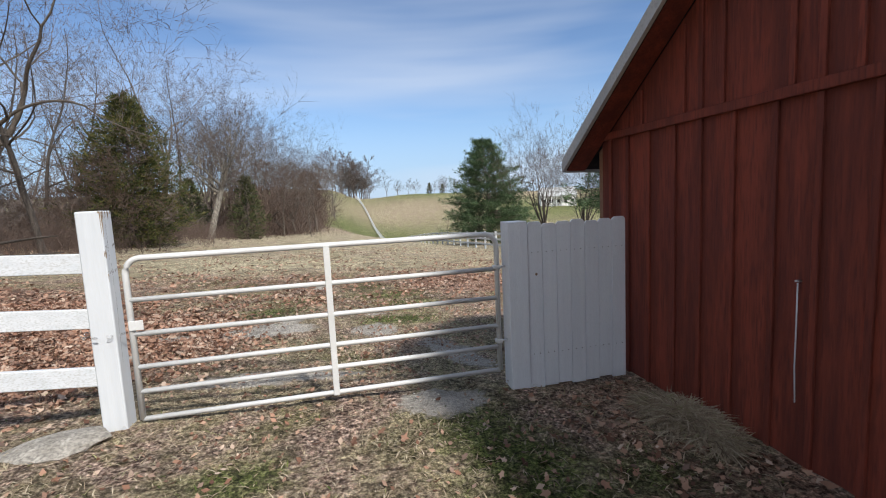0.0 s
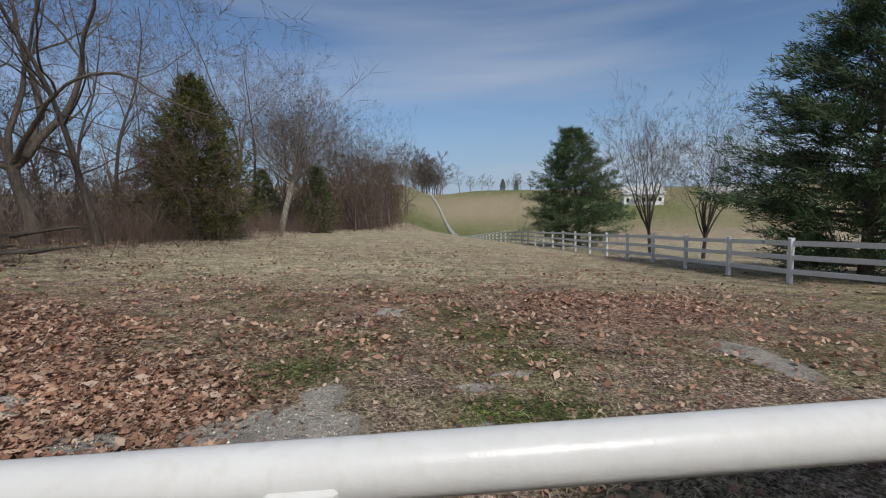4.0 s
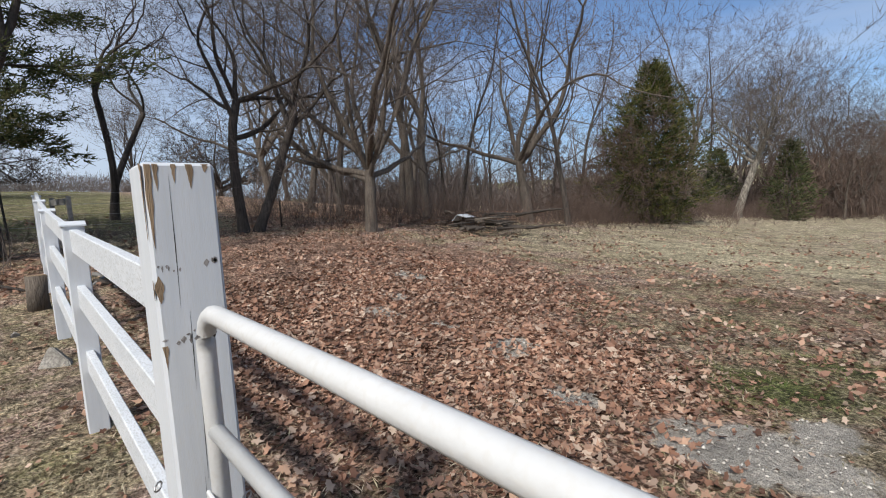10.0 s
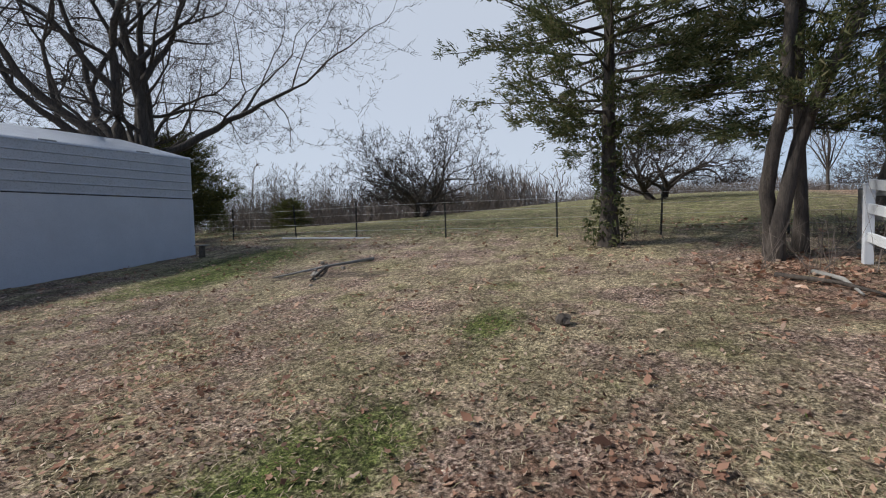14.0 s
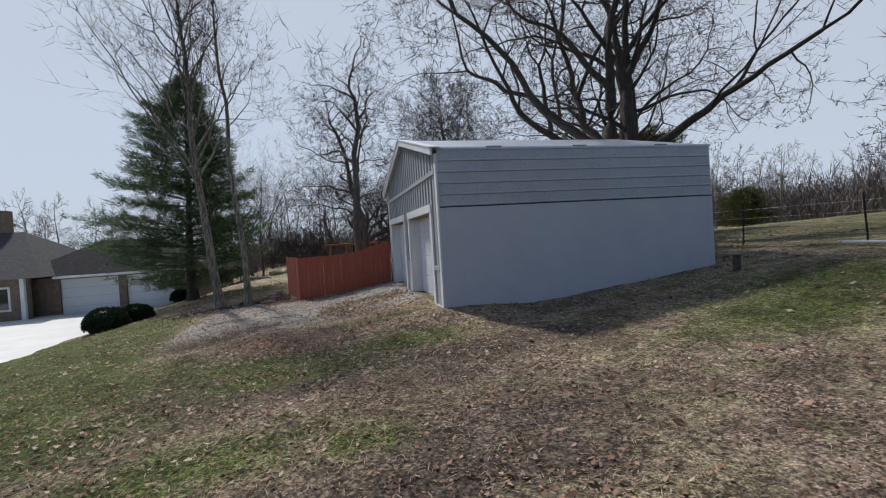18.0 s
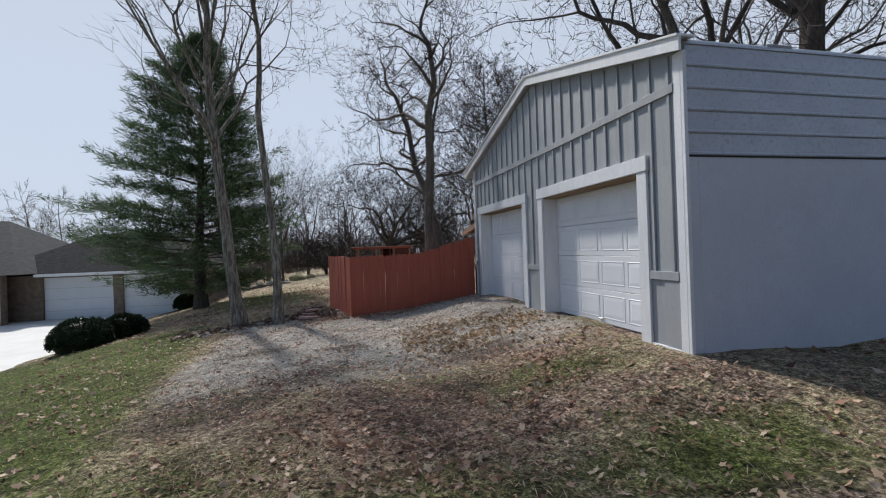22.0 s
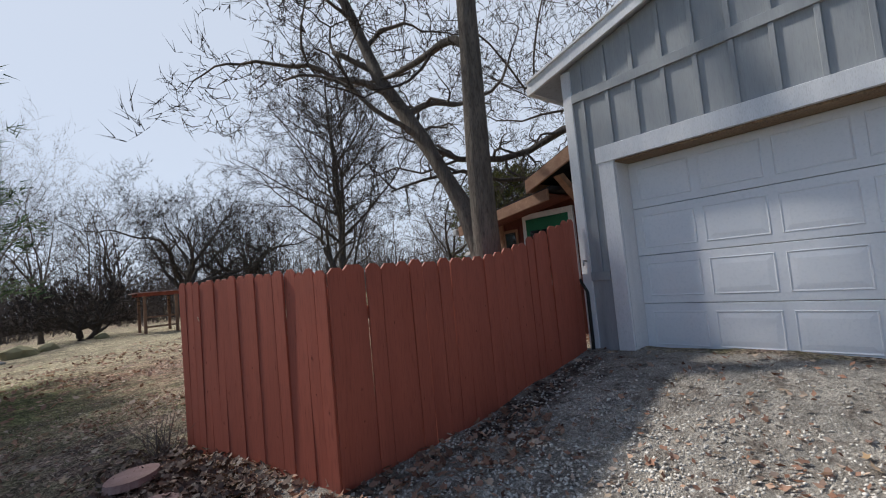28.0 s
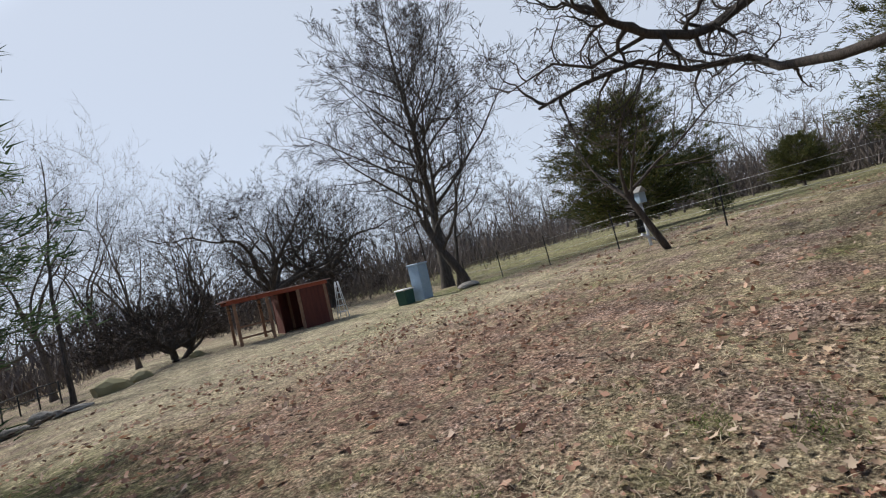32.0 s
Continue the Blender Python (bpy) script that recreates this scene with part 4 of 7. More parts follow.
def make_garage():
    g = thing("grey_garage", "grey board-and-batten two-door garage with ribbed metal upper siding", "garage", at=(0, 0, 0))
    ym = (GY0 + GY1) / 2
    def rz_(y):
        return GE + (GR - GE) * (1 - abs(y - ym) / (GY1 - ym))
    doors = [(-19.52, -16.87, 0.35), (-23.05, -20.42, 0.3)]
    edges = [GY0, doors[1][0], doors[1][1], doors[0][0], doors[0][1], GY1]
    for a, b in ((0, 1), (2, 3), (4, 5)):
        part("wall_pier", bm_box(GX1 - 0.14, GX1, edges[a], edges[b], 0.05, 2.42, 0), GREYBOARD, g)
    part("gable_wall", bm_prism([(GY0, 2.42), (GY1, 2.42), (GY1, GE), (ym, GR), (GY0, GE)], "x", GX1 - 0.14, GX1), GREYBOARD, g)
    part("rear_wall", bm_prism([(GY0, 0.2), (GY1, 0.2), (GY1, GE), (ym, GR), (GY0, GE)], "x", GX0, GX0 + 0.14), GREYWALL, g)
    part("north_wall", bm_box(GX0 + 0.14, GX1 - 0.14, GY1 - 0.14, GY1 + 0.03, 0.05, 2.47, 0.004), GREYWALL, g, "smooth blue-grey painted wall")
    part("north_wall_end", bm_box(GX1 - 0.14, GX1 - 0.02, GY1 + 0.001, GY1 + 0.03, 0.05, 2.47, 0.004), GREYWALL, g)
    part("north_wall_end", bm_box(GX0, GX0 + 0.14, GY1 + 0.001, GY1 + 0.03, 0.05, 2.47, 0.004), GREYWALL, g)
    part("south_wall", bm_box(GX0 + 0.14, GX1 - 0.14, GY0, GY0 + 0.14, 0.0, GE - 0.02, 0), GREYWALL, g)
    part("seam_strip", bm_box(GX0, GX1 - 0.02, GY1 + 0.031, GY1 + 0.037, 2.46, 2.478, 0), DARK, g, "dark shadow gap strip")
    # ribbed metal siding: five panels, each with a rolled lip, then a rounded eave
    h = (GE + 0.06 - 2.48) / 5
    for k in range(5):
        z = 2.48 + k * h
        prof = [(GY1 - 0.1, z), (GY1 + 0.012, z), (GY1 + 0.03, z + 0.012), (GY1 + 0.03, z + 0.03), (GY1 + 0.014, z + 0.045), (GY1 + 0.014, z + h - 0.004), (GY1 - 0.1, z + h - 0.004)]
        part("metal_panel", bm_prism(prof, "x", GX0 + 0.02, GX1 - 0.03), GREYMETAL, g)
    arc = [(GY1 - 0.16 + 0.19 * math.cos(radians(a)), GE + 0.06 + 0.1 * math.sin(radians(a))) for a in range(0, 91, 15)]
    part("eave_roll", bm_prism([(GY1 - 0.16, GE + 0.06)] + arc, "x", GX0 - 0.03, GX1 - 0.01), GREYMETAL, g, "rounded grey metal eave")
    for x in (-4.0, -6.1, -8.3):
        part("eave_dent", bm_box(x - 0.18, x + 0.18, GY1 - 0.02, GY1 + 0.012, GE + 0.1, GE + 0.145, 0.01), GREYBOARD, g, "bent dull patch")
    for sgn in (1, -1):
        ye = GY1 - 0.14 if sgn > 0 else GY0 - 0.4
        ze = rz_(ye) + 0.02 if sgn > 0 else GE - 0.1
        part("roof_slab", bm_prism([(ym, GR + 0.02), (ye, ze), (ye, ze + 0.09), (ym, GR + 0.11)], "x", GX0 - 0.05, GX1 + 0.1), GREYMETAL, g)
        y2 = GY1 + 0.12 if sgn > 0 else GY0 - 0.42
        z2 = rz_(GY1) - (GR - GE) / (GY1 - ym) * 0.12 if sgn > 0 else GE - 0.11
        part("rake_board", bm_prism([(ym, GR - 0.03), (y2, z2 - 0.03), (y2, z2 + 0.12), (ym, GR + 0.12)], "x", GX1 + 0.101, GX1 + 0.135), TRIM, g, "white rake board")
        part("rake_cap", bm_prism([(ym, GR + 0.121), (y2, z2 + 0.121), (y2, z2 + 0.145), (ym, GR + 0.145)], "x", GX1 - 0.1, GX1 + 0.16), TRIM, g, "white drip edge")
    part("south_gutter", bm_box(GX0, GX1 + 0.1, GY0 - 0.47, GY0 - 0.4, GE - 0.12, GE - 0.02, 0.01), TRIM, g, "white gutter")
    # trim
    for y0, y1 in ((GY1 - 0.11, GY1 + 0.0), (GY0, GY0 + 0.12)):
        part("corner_board", bm_box(GX1 + 0.001, GX1 + 0.026, y0, y1, 0.08, GE - 0.02, 0.003), TRIM, g, "white corner board")
    part("corner_board", bm_box(GX1 - 0.02, GX1 + 0.026, GY1 + 0.001, GY1 + 0.045, 0.08, GE - 0.02, 0.003), TRIM, g, "white corner board")
    part("base_board", bm_box(GX1 + 0.001, GX1 + 0.03, doors[0][1] + 0.19, GY1 - 0.11, 0.12, 0.36, 0.003), TRIM, g)
    part("belt_rail", bm_box(GX1 + 0.001, GX1 + 0.036, GY0 + 0.12, GY1 - 0.11, 3.2, 3.3, 0.003), GREYBOARD, g)
    n_up = 24
    for k in range(n_up):
        y = GY0 + 0.25 + k * (GY1 - GY0 - 0.45) / (n_up - 1)
        if rz_(y) - 0.06 > 3.4:
            part("batten", bm_box(GX1 + 0.001, GX1 + 0.024, y - 0.022, y + 0.022, 3.302, rz_(y) - 0.05, 0.003), GREYBOARD, g)
        inside = any(a - 0.2 < y < b + 0.2 for a, b, _ in doors)
        z0 = 2.61 if inside else 1.22
        part("batten", bm_box(GX1 + 0.001, GX1 + 0.024, y - 0.022, y + 0.022, z0, 3.198, 0.003), GREYBOARD, g)
    for y0, y1 in ((GY0 + 0.12, doors[1][0] - 0.19), (doors[1][1] + 0.19, doors[0][0] - 0.19), (doors[0][1] + 0.19, GY1 - 0.11)):
        part("skirt_rail", bm_box(GX1 + 0.001, GX1 + 0.034, y0, y1, 1.12, 1.22, 0.003), GREYBOARD, g)
        ymid = (y0 + y1) / 2
        part("skirt_board", bm_box(GX1 + 0.001, GX1 + 0.02, ymid - 0.004, y1, 0.1, 1.118, 0.002), GREYBOARD, g)
    for n_, (y0, y1, zb) in enumerate(doors):
        part("door_jamb", bm_box(GX1 + 0.001, GX1 + 0.036, y0 - 0.18, y0, 0.15, 2.42, 0.003), TRIM, g, "white door casing")
        part("door_jamb", bm_box(GX1 + 0.001, GX1 + 0.036, y1, y1 + 0.18, 0.15, 2.42, 0.003), TRIM, g, "white door casing")
        part("door_head", bm_box(GX1 + 0.001, GX1 + 0.05, y0 - 0.2, y1 + 0.2, 2.42, 2.6, 0.003), TRIM, g, "white door casing")
        for ya, yb in ((y0 - 0.02, y0 + 0.002), (y1 - 0.002, y1 + 0.02)):
            part("reveal", bm_box(GX1 - 0.3, GX1 - 0.001, ya, yb, 0.1, 2.44, 0.002), TRIM, g, "white reveal")
        part("reveal_head", bm_box(GX1 - 0.3, GX1 - 0.001, y0, y1, 2.4, 2.42, 0.002), BAREWOOD, g, "stained wooden reveal")
        d = thing("garage_door", "closed white sectional steel garage door with raised panels", "garage door", "doors of the grey garage")
        rows, cols = 4, 4
        sh = (2.4 - zb) / rows
        for r in range(rows):
            z0 = zb + r * sh
            part("section", bm_box(GX1 - 0.3, GX1 - 0.262, y0 + 0.004, y1 - 0.004, z0 + 0.003, z0 + sh - 0.003, 0.004), DOORWHITE, d)
            cw = (y1 - y0 - 0.1) / cols
            for c in range(cols):
                ya, yb, za, zc = y0 + 0.05 + c * cw + 0.06, y0 + 0.05 + (c + 1) * cw - 0.06, z0 + 0.1, z0 + sh - 0.1
                bm = bmesh.new()
                outer = [bm.verts.new((GX1 - 0.2615, y, z)) for y, z in ((ya, za), (yb, za), (yb, zc), (ya, zc))]
                field = [bm.verts.new((GX1 - 0.257, y, z)) for y, z in ((ya + 0.05, za + 0.05), (yb - 0.05, za + 0.05), (yb - 0.05, zc - 0.05), (ya + 0.05, zc - 0.05))]
                lip = [bm.verts.new((GX1 - 0.2555, y, z)) for y, z in ((ya - 0.012, za - 0.012), (yb + 0.012, za - 0.012), (yb + 0.012, zc + 0.012), (ya - 0.012, zc + 0.012))]
                base = [bm.verts.new((GX1 - 0.263, y, z)) for y, z in ((ya - 0.02, za - 0.02), (yb + 0.02, za - 0.02), (yb + 0.02, zc + 0.02), (ya - 0.02, zc + 0.02))]
                for lo_, hi_ in ((base, lip), (lip, outer), (outer, field)):
                    for i in range(4):
                        j = (i + 1) % 4
                        bm.faces.new((lo_[i], lo_[j], hi_[j], hi_[i]))
                bm.faces.new(field)
                part("raised_panel", bm, DOORWHITE, d)
        part("bottom_seal", bm_box(GX1 - 0.31, GX1 - 0.25, y0, y1, zb - 0.05, zb, 0.004), DARK, d, "black rubber bottom seal")
        part("handle", bm_box(GX1 - 0.262, GX1 - 0.23, (y0 + y1) / 2 - 0.06, (y0 + y1) / 2 + 0.06, zb + 0.06, zb + 0.08, 0.004), STEEL, d)
    part("conduit", bm_tube([(GX1 + 0.05, GY0 + 0.06, 0.15), (GX1 + 0.05, GY0 + 0.06, 1.0), (GX1 + 0.06, GY0 - 0.02, 1.15)], 0.02, 8), DARK, g)
    part("faucet", bm_tube([(GX1 + 0.03, GY0 + 0.08, 1.35), (GX1 + 0.09, GY0 + 0.08, 1.36), (GX1 + 0.1, GY0 + 0.08, 1.3)], 0.012, 6), STEEL, g)


make_garage()

# ---- red picket fence by the garage ----
KNOT = surf("dark_knot", (0.16, 0.042, 0.026), (0.25, 0.07, 0.04), 30, 0.8, 0.5, 90)


def make_red_fence():
    f = thing("red_picket_fence", "red stained dog-eared board privacy fence beside the garage", "fence")
    rng = random.Random(8)
    A, C, B = Vector((-2.6, -23.62)), Vector((0.655, -23.34)), Vector((1.185, -25.33))
    def run(P, Q, top_a, top_b, n, lean):
        d = (Q - P)
        ang = math.degrees(math.atan2(d.y, d.x))
        wide = [rng.uniform(0.82, 1.18) for k in range(n)]
        total, at_ = sum(wide), 0.0
        for k in range(n):
            wd = wide[k] / total * d.length
            c = P + d * ((at_ + wd / 2) / d.length)
            at_ += wd
            u = k / (n - 1)
            top = top_a(u) if callable(top_a) else top_a + (top_b - top_a) * u
            z0 = gz(c.x, c.y) - 0.06
            wd -= rng.choice((0.001, 0.002, 0.003, 0.006))
            b = part("picket", dog_ear(wd, z0, top + rng.uniform(-0.018, 0.018), 0.019, 0.036), FENCERED, f)
            for q_ in range(rng.choice((0, 1, 1, 2))):   # knots bleeding through the stain
                kx, kz, kr = rng.uniform(-0.3, 0.3) * wd, rng.uniform(0.2, 1.3), rng.choice((0.004, 0.006, 0.013))
                ring = [(kx + kr * math.cos(6.283 * i / 11) * rng.uniform(0.75, 1.1), kz + 1.6 * kr * math.sin(6.283 * i / 11) * rng.uniform(0.75, 1.1)) for i in range(11)]
                kn = part("knot", bm_prism(ring, "y", -0.0105, -0.009), KNOT if kr < 0.01 else FENCERED, b, "dark wood knot" if kr < 0.01 else "")
                if kr > 0.01:
                    core = [(kx + 0.4 * (x_ - kx), kz + 0.55 * (z_ - kz)) for x_, z_ in ring]
                    part("knot", bm_prism(core, "y", -0.0115, -0.01), KNOT, b, "dark wood knot")
            for q_ in range(rng.choice((0, 0, 1, 1, 2))):   # short drying splits
                kx, kz, kl = rng.uniform(-0.4, 0.4) * wd, rng.uniform(0.3, 1.35), rng.uniform(0.015, 0.05)
                part("split", bm_prism([(kx - 0.0013, kz), (kx, kz - kl), (kx + 0.0013, kz), (kx + 0.0004, kz + kl)], "y", -0.0103, -0.009), KNOT, b, "fine dark drying split")
            b.matrix_basis = Matrix.Translation(Vector((d.y, -d.x, 0)) / d.length * rng.uniform(0, 0.009)) @ pose(c.x, c.y, 0, rng.uniform(-0.5, 0.5), rng.uniform(-0.14, 0.14) + lean, ang)
        for h in (0.3, 1.1):
            za, zb = gz(P.x, P.y) + h, gz(Q.x, Q.y) + h
            q = Vector((d.x, d.y, zb - za))
            o = part("back_rail", bm_box(-q.length / 2 + 0.06, q.length / 2 - 0.06, 0.012, 0.05, -0.045, 0.045), FENCERED, f)
            o.matrix_basis = Matrix.Translation((P.x + d.x / 2, P.y + d.y / 2, (za + zb) / 2)) @ q.to_track_quat("X", "Z").to_matrix().to_4x4()
    run(C, A, lambda u: 1.42 + 0.03 + 0.06 * u + 0.36 * max(0, (u - 0.45) / 0.55) ** 1.3, 0, 23, 0)
    run(B, C, 1.49, 1.455, 17, 0)
    for P in (C + Vector((-0.07, -0.08)), B + Vector((-0.11, 0.06)), A + Vector((0.05, -0.08))):
        part("post", bm_box(P.x - 0.045, P.x + 0.045, P.y - 0.045, P.y + 0.045, gz(P.x, P.y) - 0.2, 1.33, 0.004), FENCERED, f)


make_red_fence()
caught = part("dry_leaf", bm_tube([(0.002, 0, 0.022), (0.004, 0.003, 0.01), (0.001, -0.002, -0.004), (0.004, 0.002, -0.022)], [0.0012, 0.005, 0.0055, 0.001], 7), PALELEAF)
caught.matrix_basis = pose(1.113, -24.995, 1.15, 8, 14, 20)
tagged(caught, "pale curled dry leaf caught in a fence joint", "leaf")

# ---- red cabin south of the garage ----
def make_cabin():
    c = thing("red_cabin", "small dark red cabin with timber eaves behind the garage", "cabin")
    x0, x1, y0, y1 = -9.5, -3.75, -25.87, -23.72
    def low(y):
        return 2.1 + 0.14 * (y + 26.1)
    part("front_wall", bm_prism([(y0, -0.2), (y1, -0.2), (y1, 2.72), (-24.45, 2.46), (y0, low(y0))], "x", x1 - 0.12, x1), CABIN, c)
    part("side_wall", bm_box(x0, x1 - 0.12, y0, y0 + 0.12, -0.2, low(y0), 0), CABIN, c)
    part("rear_wall", bm_box(x0, x1 - 0.12, y1 - 0.12, y1, -0.2, 2.7, 0), CABIN, c)
    part("corner_board", bm_box(x1 + 0.001, x1 + 0.03, y0, y0 + 0.1, -0.1, low(y0) - 0.02, 0.003), CABINWOOD, c)
    for k in range(14):
        y = y0 + 0.14 + k * 0.15
        part("batten", bm_box(x1 + 0.001, x1 + 0.016, y - 0.012, y + 0.012, -0.1, 2.05, 0.002), CABIN, c)
    part("porch_roof", bm_prism([(-26.12, low(-26.12)), (-24.2, low(-24.2)), (-24.2, low(-24.2) + 0.05), (-26.12, low(-26.12) + 0.05)], "x", x0, -3.05), SHINGLE, c, "dark shingle lower roof")
    part("porch_rake", bm_prism([(-26.1, low(-26.1) - 0.13), (-24.25, low(-24.25) - 0.13), (-24.25, low(-24.25) + 0.02), (-26.1, low(-26.1) + 0.02)], "x", -3.05, -3.01), CABINWOOD, c, "red-stained timber rake board")
    part("gutter_end", bm_box(-9.0, -2.98, -26.22, -26.13, low(-26.1) - 0.1, low(-26.1), 0.015), FASCIA, c, "grey metal gutter")
    part("soffit", bm_prism([(-26.05, low(-26.05) - 0.04), (-24.3, low(-24.3) - 0.04), (-24.3, low(-24.3) - 0.02), (-26.05, low(-26.05) - 0.02)], "x", x1 + 0.03, -3.06), CABIN, c)
    up = lambda y: 2.5 + 0.38 * (y + 24.5)
    part("upper_roof", bm_prism([(-24.52, up(-24.52)), (-23.68, up(-23.68)), (-23.68, up(-23.68) + 0.06), (-24.52, up(-24.52) + 0.06)], "x", x0, -2.92), SHINGLE, c, "dark shingle upper roof")
    part("upper_rake", bm_prism([(-24.5, up(-24.5) - 0.14), (-23.68, up(-23.68) - 0.14), (-23.68, up(-23.68) + 0.03), (-24.5, up(-24.5) + 0.03)], "x", -2.92, -2.88), CABINWOOD, c, "raw timber rake board")
    part("upper_eave", bm_box(x0, -2.92, -24.52, -24.48, up(-24.5) - 0.13, up(-24.5) - 0.003, 0.003), CABINWOOD, c)
    part("knee_brace", bm_prism([(x1, 2.02), (x1 + 0.1, 1.98), (-2.98, 2.5), (-3.08, 2.54)], "y", -24.1, -24.0, 0.004), CABINWOOD, c, "raw timber knee brace")
    w = thing("cabin_window", "green sash window with white casing in the cabin wall", "window")
    part("casing", bm_box(x1 + 0.002, x1 + 0.045, -25.32, -24.36, 1.05, 2.2, 0.004), TRIM, w, "white casing")
    part("sash", bm_box(x1 + 0.046, x1 + 0.06, -25.24, -24.44, 1.13, 2.11, 0.004), GREEN, w, "dark green sash")
    for k in range(3):
        y = -25.16 + k * 0.225
        part("pane", bm_box(x1 + 0.061, x1 + 0.066, y, y + 0.19, 1.25, 1.92, 0), GLASS, w)
    w2 = thing("cabin_window", "narrow window with dark panes beside the cabin corner", "window")
    part("casing", bm_box(x1 + 0.017, x1 + 0.04, -25.75, -25.45, 1.05, 2.0, 0.004), CABINWOOD, w2)
    part("pane", bm_box(x1 + 0.041, x1 + 0.046, -25.71, -25.49, 1.1, 1.95, 0), GLASS, w2)
    return c


make_cabin()

# ---- neighbouring house and drive ----
def make_house():
    h = thing("stone_house", "low stone house with dark hip roof and attached two-door garage", "house")
    y, z0 = -37.0, -1.25
    part("front_wall", bm_box(7.6, 8.55, y - 0.3, y, z0, 1.0, 0.004), BRICK, h)
    part("front_wall", bm_box(11.05, 11.45, y - 0.3, y, z0, 1.0, 0.004), BRICK, h)
    part("front_wall", bm_box(14.35, 19.0, y - 0.3, y, z0, 1.0, 0.004), BRICK, h)
    part("header", bm_box(8.55, 14.35, y - 0.3, y - 0.01, 0.86, 1.0, 0), BRICK, h)
    part("side_wall", bm_box(7.6, 7.9, y - 8, y - 0.3, z0, 1.0, 0), BRICK, h)
    part("rear_wall", bm_box(7.9, 24, y - 8.3, y - 8, z0, 1.0, 0), BRICK, h)
    for a, b in ((8.55, 11.05), (11.45, 14.35)):
        d = part("garage_door", bm_box(a, b, y - 0.22, y - 0.15, z0 + 0.03, 0.86, 0.004), DOORWHITE, h, "white garage door")
        for k in range(1, 4):
            part("seam", bm_box(a + 0.02, b - 0.02, y - 0.151, y - 0.146, z0 + k * 0.53, z0 + k * 0.53 + 0.015, 0), FASCIA, d)
    # hip roof over the garage wing
    def hip(xa, xb, ya, yb, ze, zt, mat, inset):
        bm = bmesh.new()
        q = [bm.verts.new(v) for v in ((xa, ya, ze), (xb, ya, ze), (xb, yb, ze), (xa, yb, ze))]
        r = [bm.verts.new(v) for v in ((xa + inset, (ya + yb) / 2, zt), (xb - inset, (ya + yb) / 2, zt))]
        for f in ((q[0], q[1], r[1], r[0]), (q[1], q[2], r[1]), (q[2], q[3], r[0], r[1]), (q[3], q[0], r[0]), (q[3], q[2], q[1], q[0])):
            bm.faces.new(f)
        bmesh.ops.recalc_face_normals(bm, faces=bm.faces[:])
        return part("roof", bm, mat, h)
    hip(7.2, 17.0, y - 8.7, y + 0.45, 1.0, 3.1, SHINGLE, 3.2)
    hip(14.4, 27.0, y - 10.0, y + 1.6, 1.1, 3.9, surf("grey_shingles", (0.055, 0.056, 0.057), (0.09, 0.09, 0.09), 5, 0.95, 0.5, 40, spec=0.1), 3.6)
    part("front_wall", bm_box(15.2, 26.5, y + 0.9, y + 1.2, z0, 1.1, 0.004), BRICK, h)
    part("gutter", bm_box(7.2, 14.4, y + 0.45, y + 0.55, 0.93, 1.06, 0.01), TRIM, h, "white gutter")
    part("porch_post", bm_box(15.25, 15.45, y + 1.25, y + 1.45, z0, 1.1, 0.01), TRIM, h, "white porch post")
    wi = part("window", bm_box(16.0, 17.2, y + 1.2, y + 1.24, -0.6, 0.7, 0.004), TRIM, h, "white framed window")
    part("pane", bm_box(16.1, 17.1, y + 1.241, y + 1.25, -0.5, 0.6, 0), GLASS, wi)
    part("downspout", bm_box(7.5, 7.6, y + 0.02, y + 0.1, z0, 1.0, 0.01), TRIM, h, "white downspout")
    part("chimney", bm_box(19.0, 19.8, y - 5.0, y - 4.2, 3, 5.3, 0.01), BRICK, h)


make_house()
drive = part("driveway", bm_prism([(8.9, -22.0), (8.6, -26.2), (8.9, -30.0), (8.0, -34.0), (8.0, -37.0), (26, -37.0), (26, -22)], "z", -1.3, -1.1), CONCRETE)
tagged(drive, "pale sunlit concrete driveway in front of the stone house", "driveway", kind="structure")

# ---- trees ----
def wander(rng, p, d, length, r0, r1, segs, crook, lift):
    """A crooked limb: its points, radii and last direction."""
    pts, rads = [p.copy()], [r0]
    d = d.normalized()
    for i in range(segs):
        d = d + Vector((rng.gauss(0, crook), rng.gauss(0, crook), rng.gauss(0, crook) * 0.8 + lift / segs))
        d.normalize()
        p = p + d * (length / segs)
        pts.append(p.copy())
        rads.append(r0 + (r1 - r0) * ((i + 1) / segs) ** 0.8)
    return pts, rads, d


def spread_dir(rng, d, deg, roll):
    s = d.cross(Vector((0.2, 0.3, 0.93)) if abs(d.z) < 0.95 else Vector((1, 0, 0))).normalized()
    u = d.cross(s)
    a = radians(deg)
    return (d * math.cos(a) + (s * math.cos(roll) + u * math.sin(roll)) * math.sin(a)).normalized()


def sliver(rng, V, F, a, b, w):
    """A finest twig: two crossed tapering slips."""
    d = (b - a).normalized()
    s = spread_dir(rng, d, 90, rng.uniform(0, 3.14)) * w
    u = d.cross(s)
    o = len(V)
    V.extend((a + s, a - s, b, a + u, a - u, b + s * 0.01))
    F.extend(((o, o + 1, o + 2), (o + 3, o + 4, o + 5)))


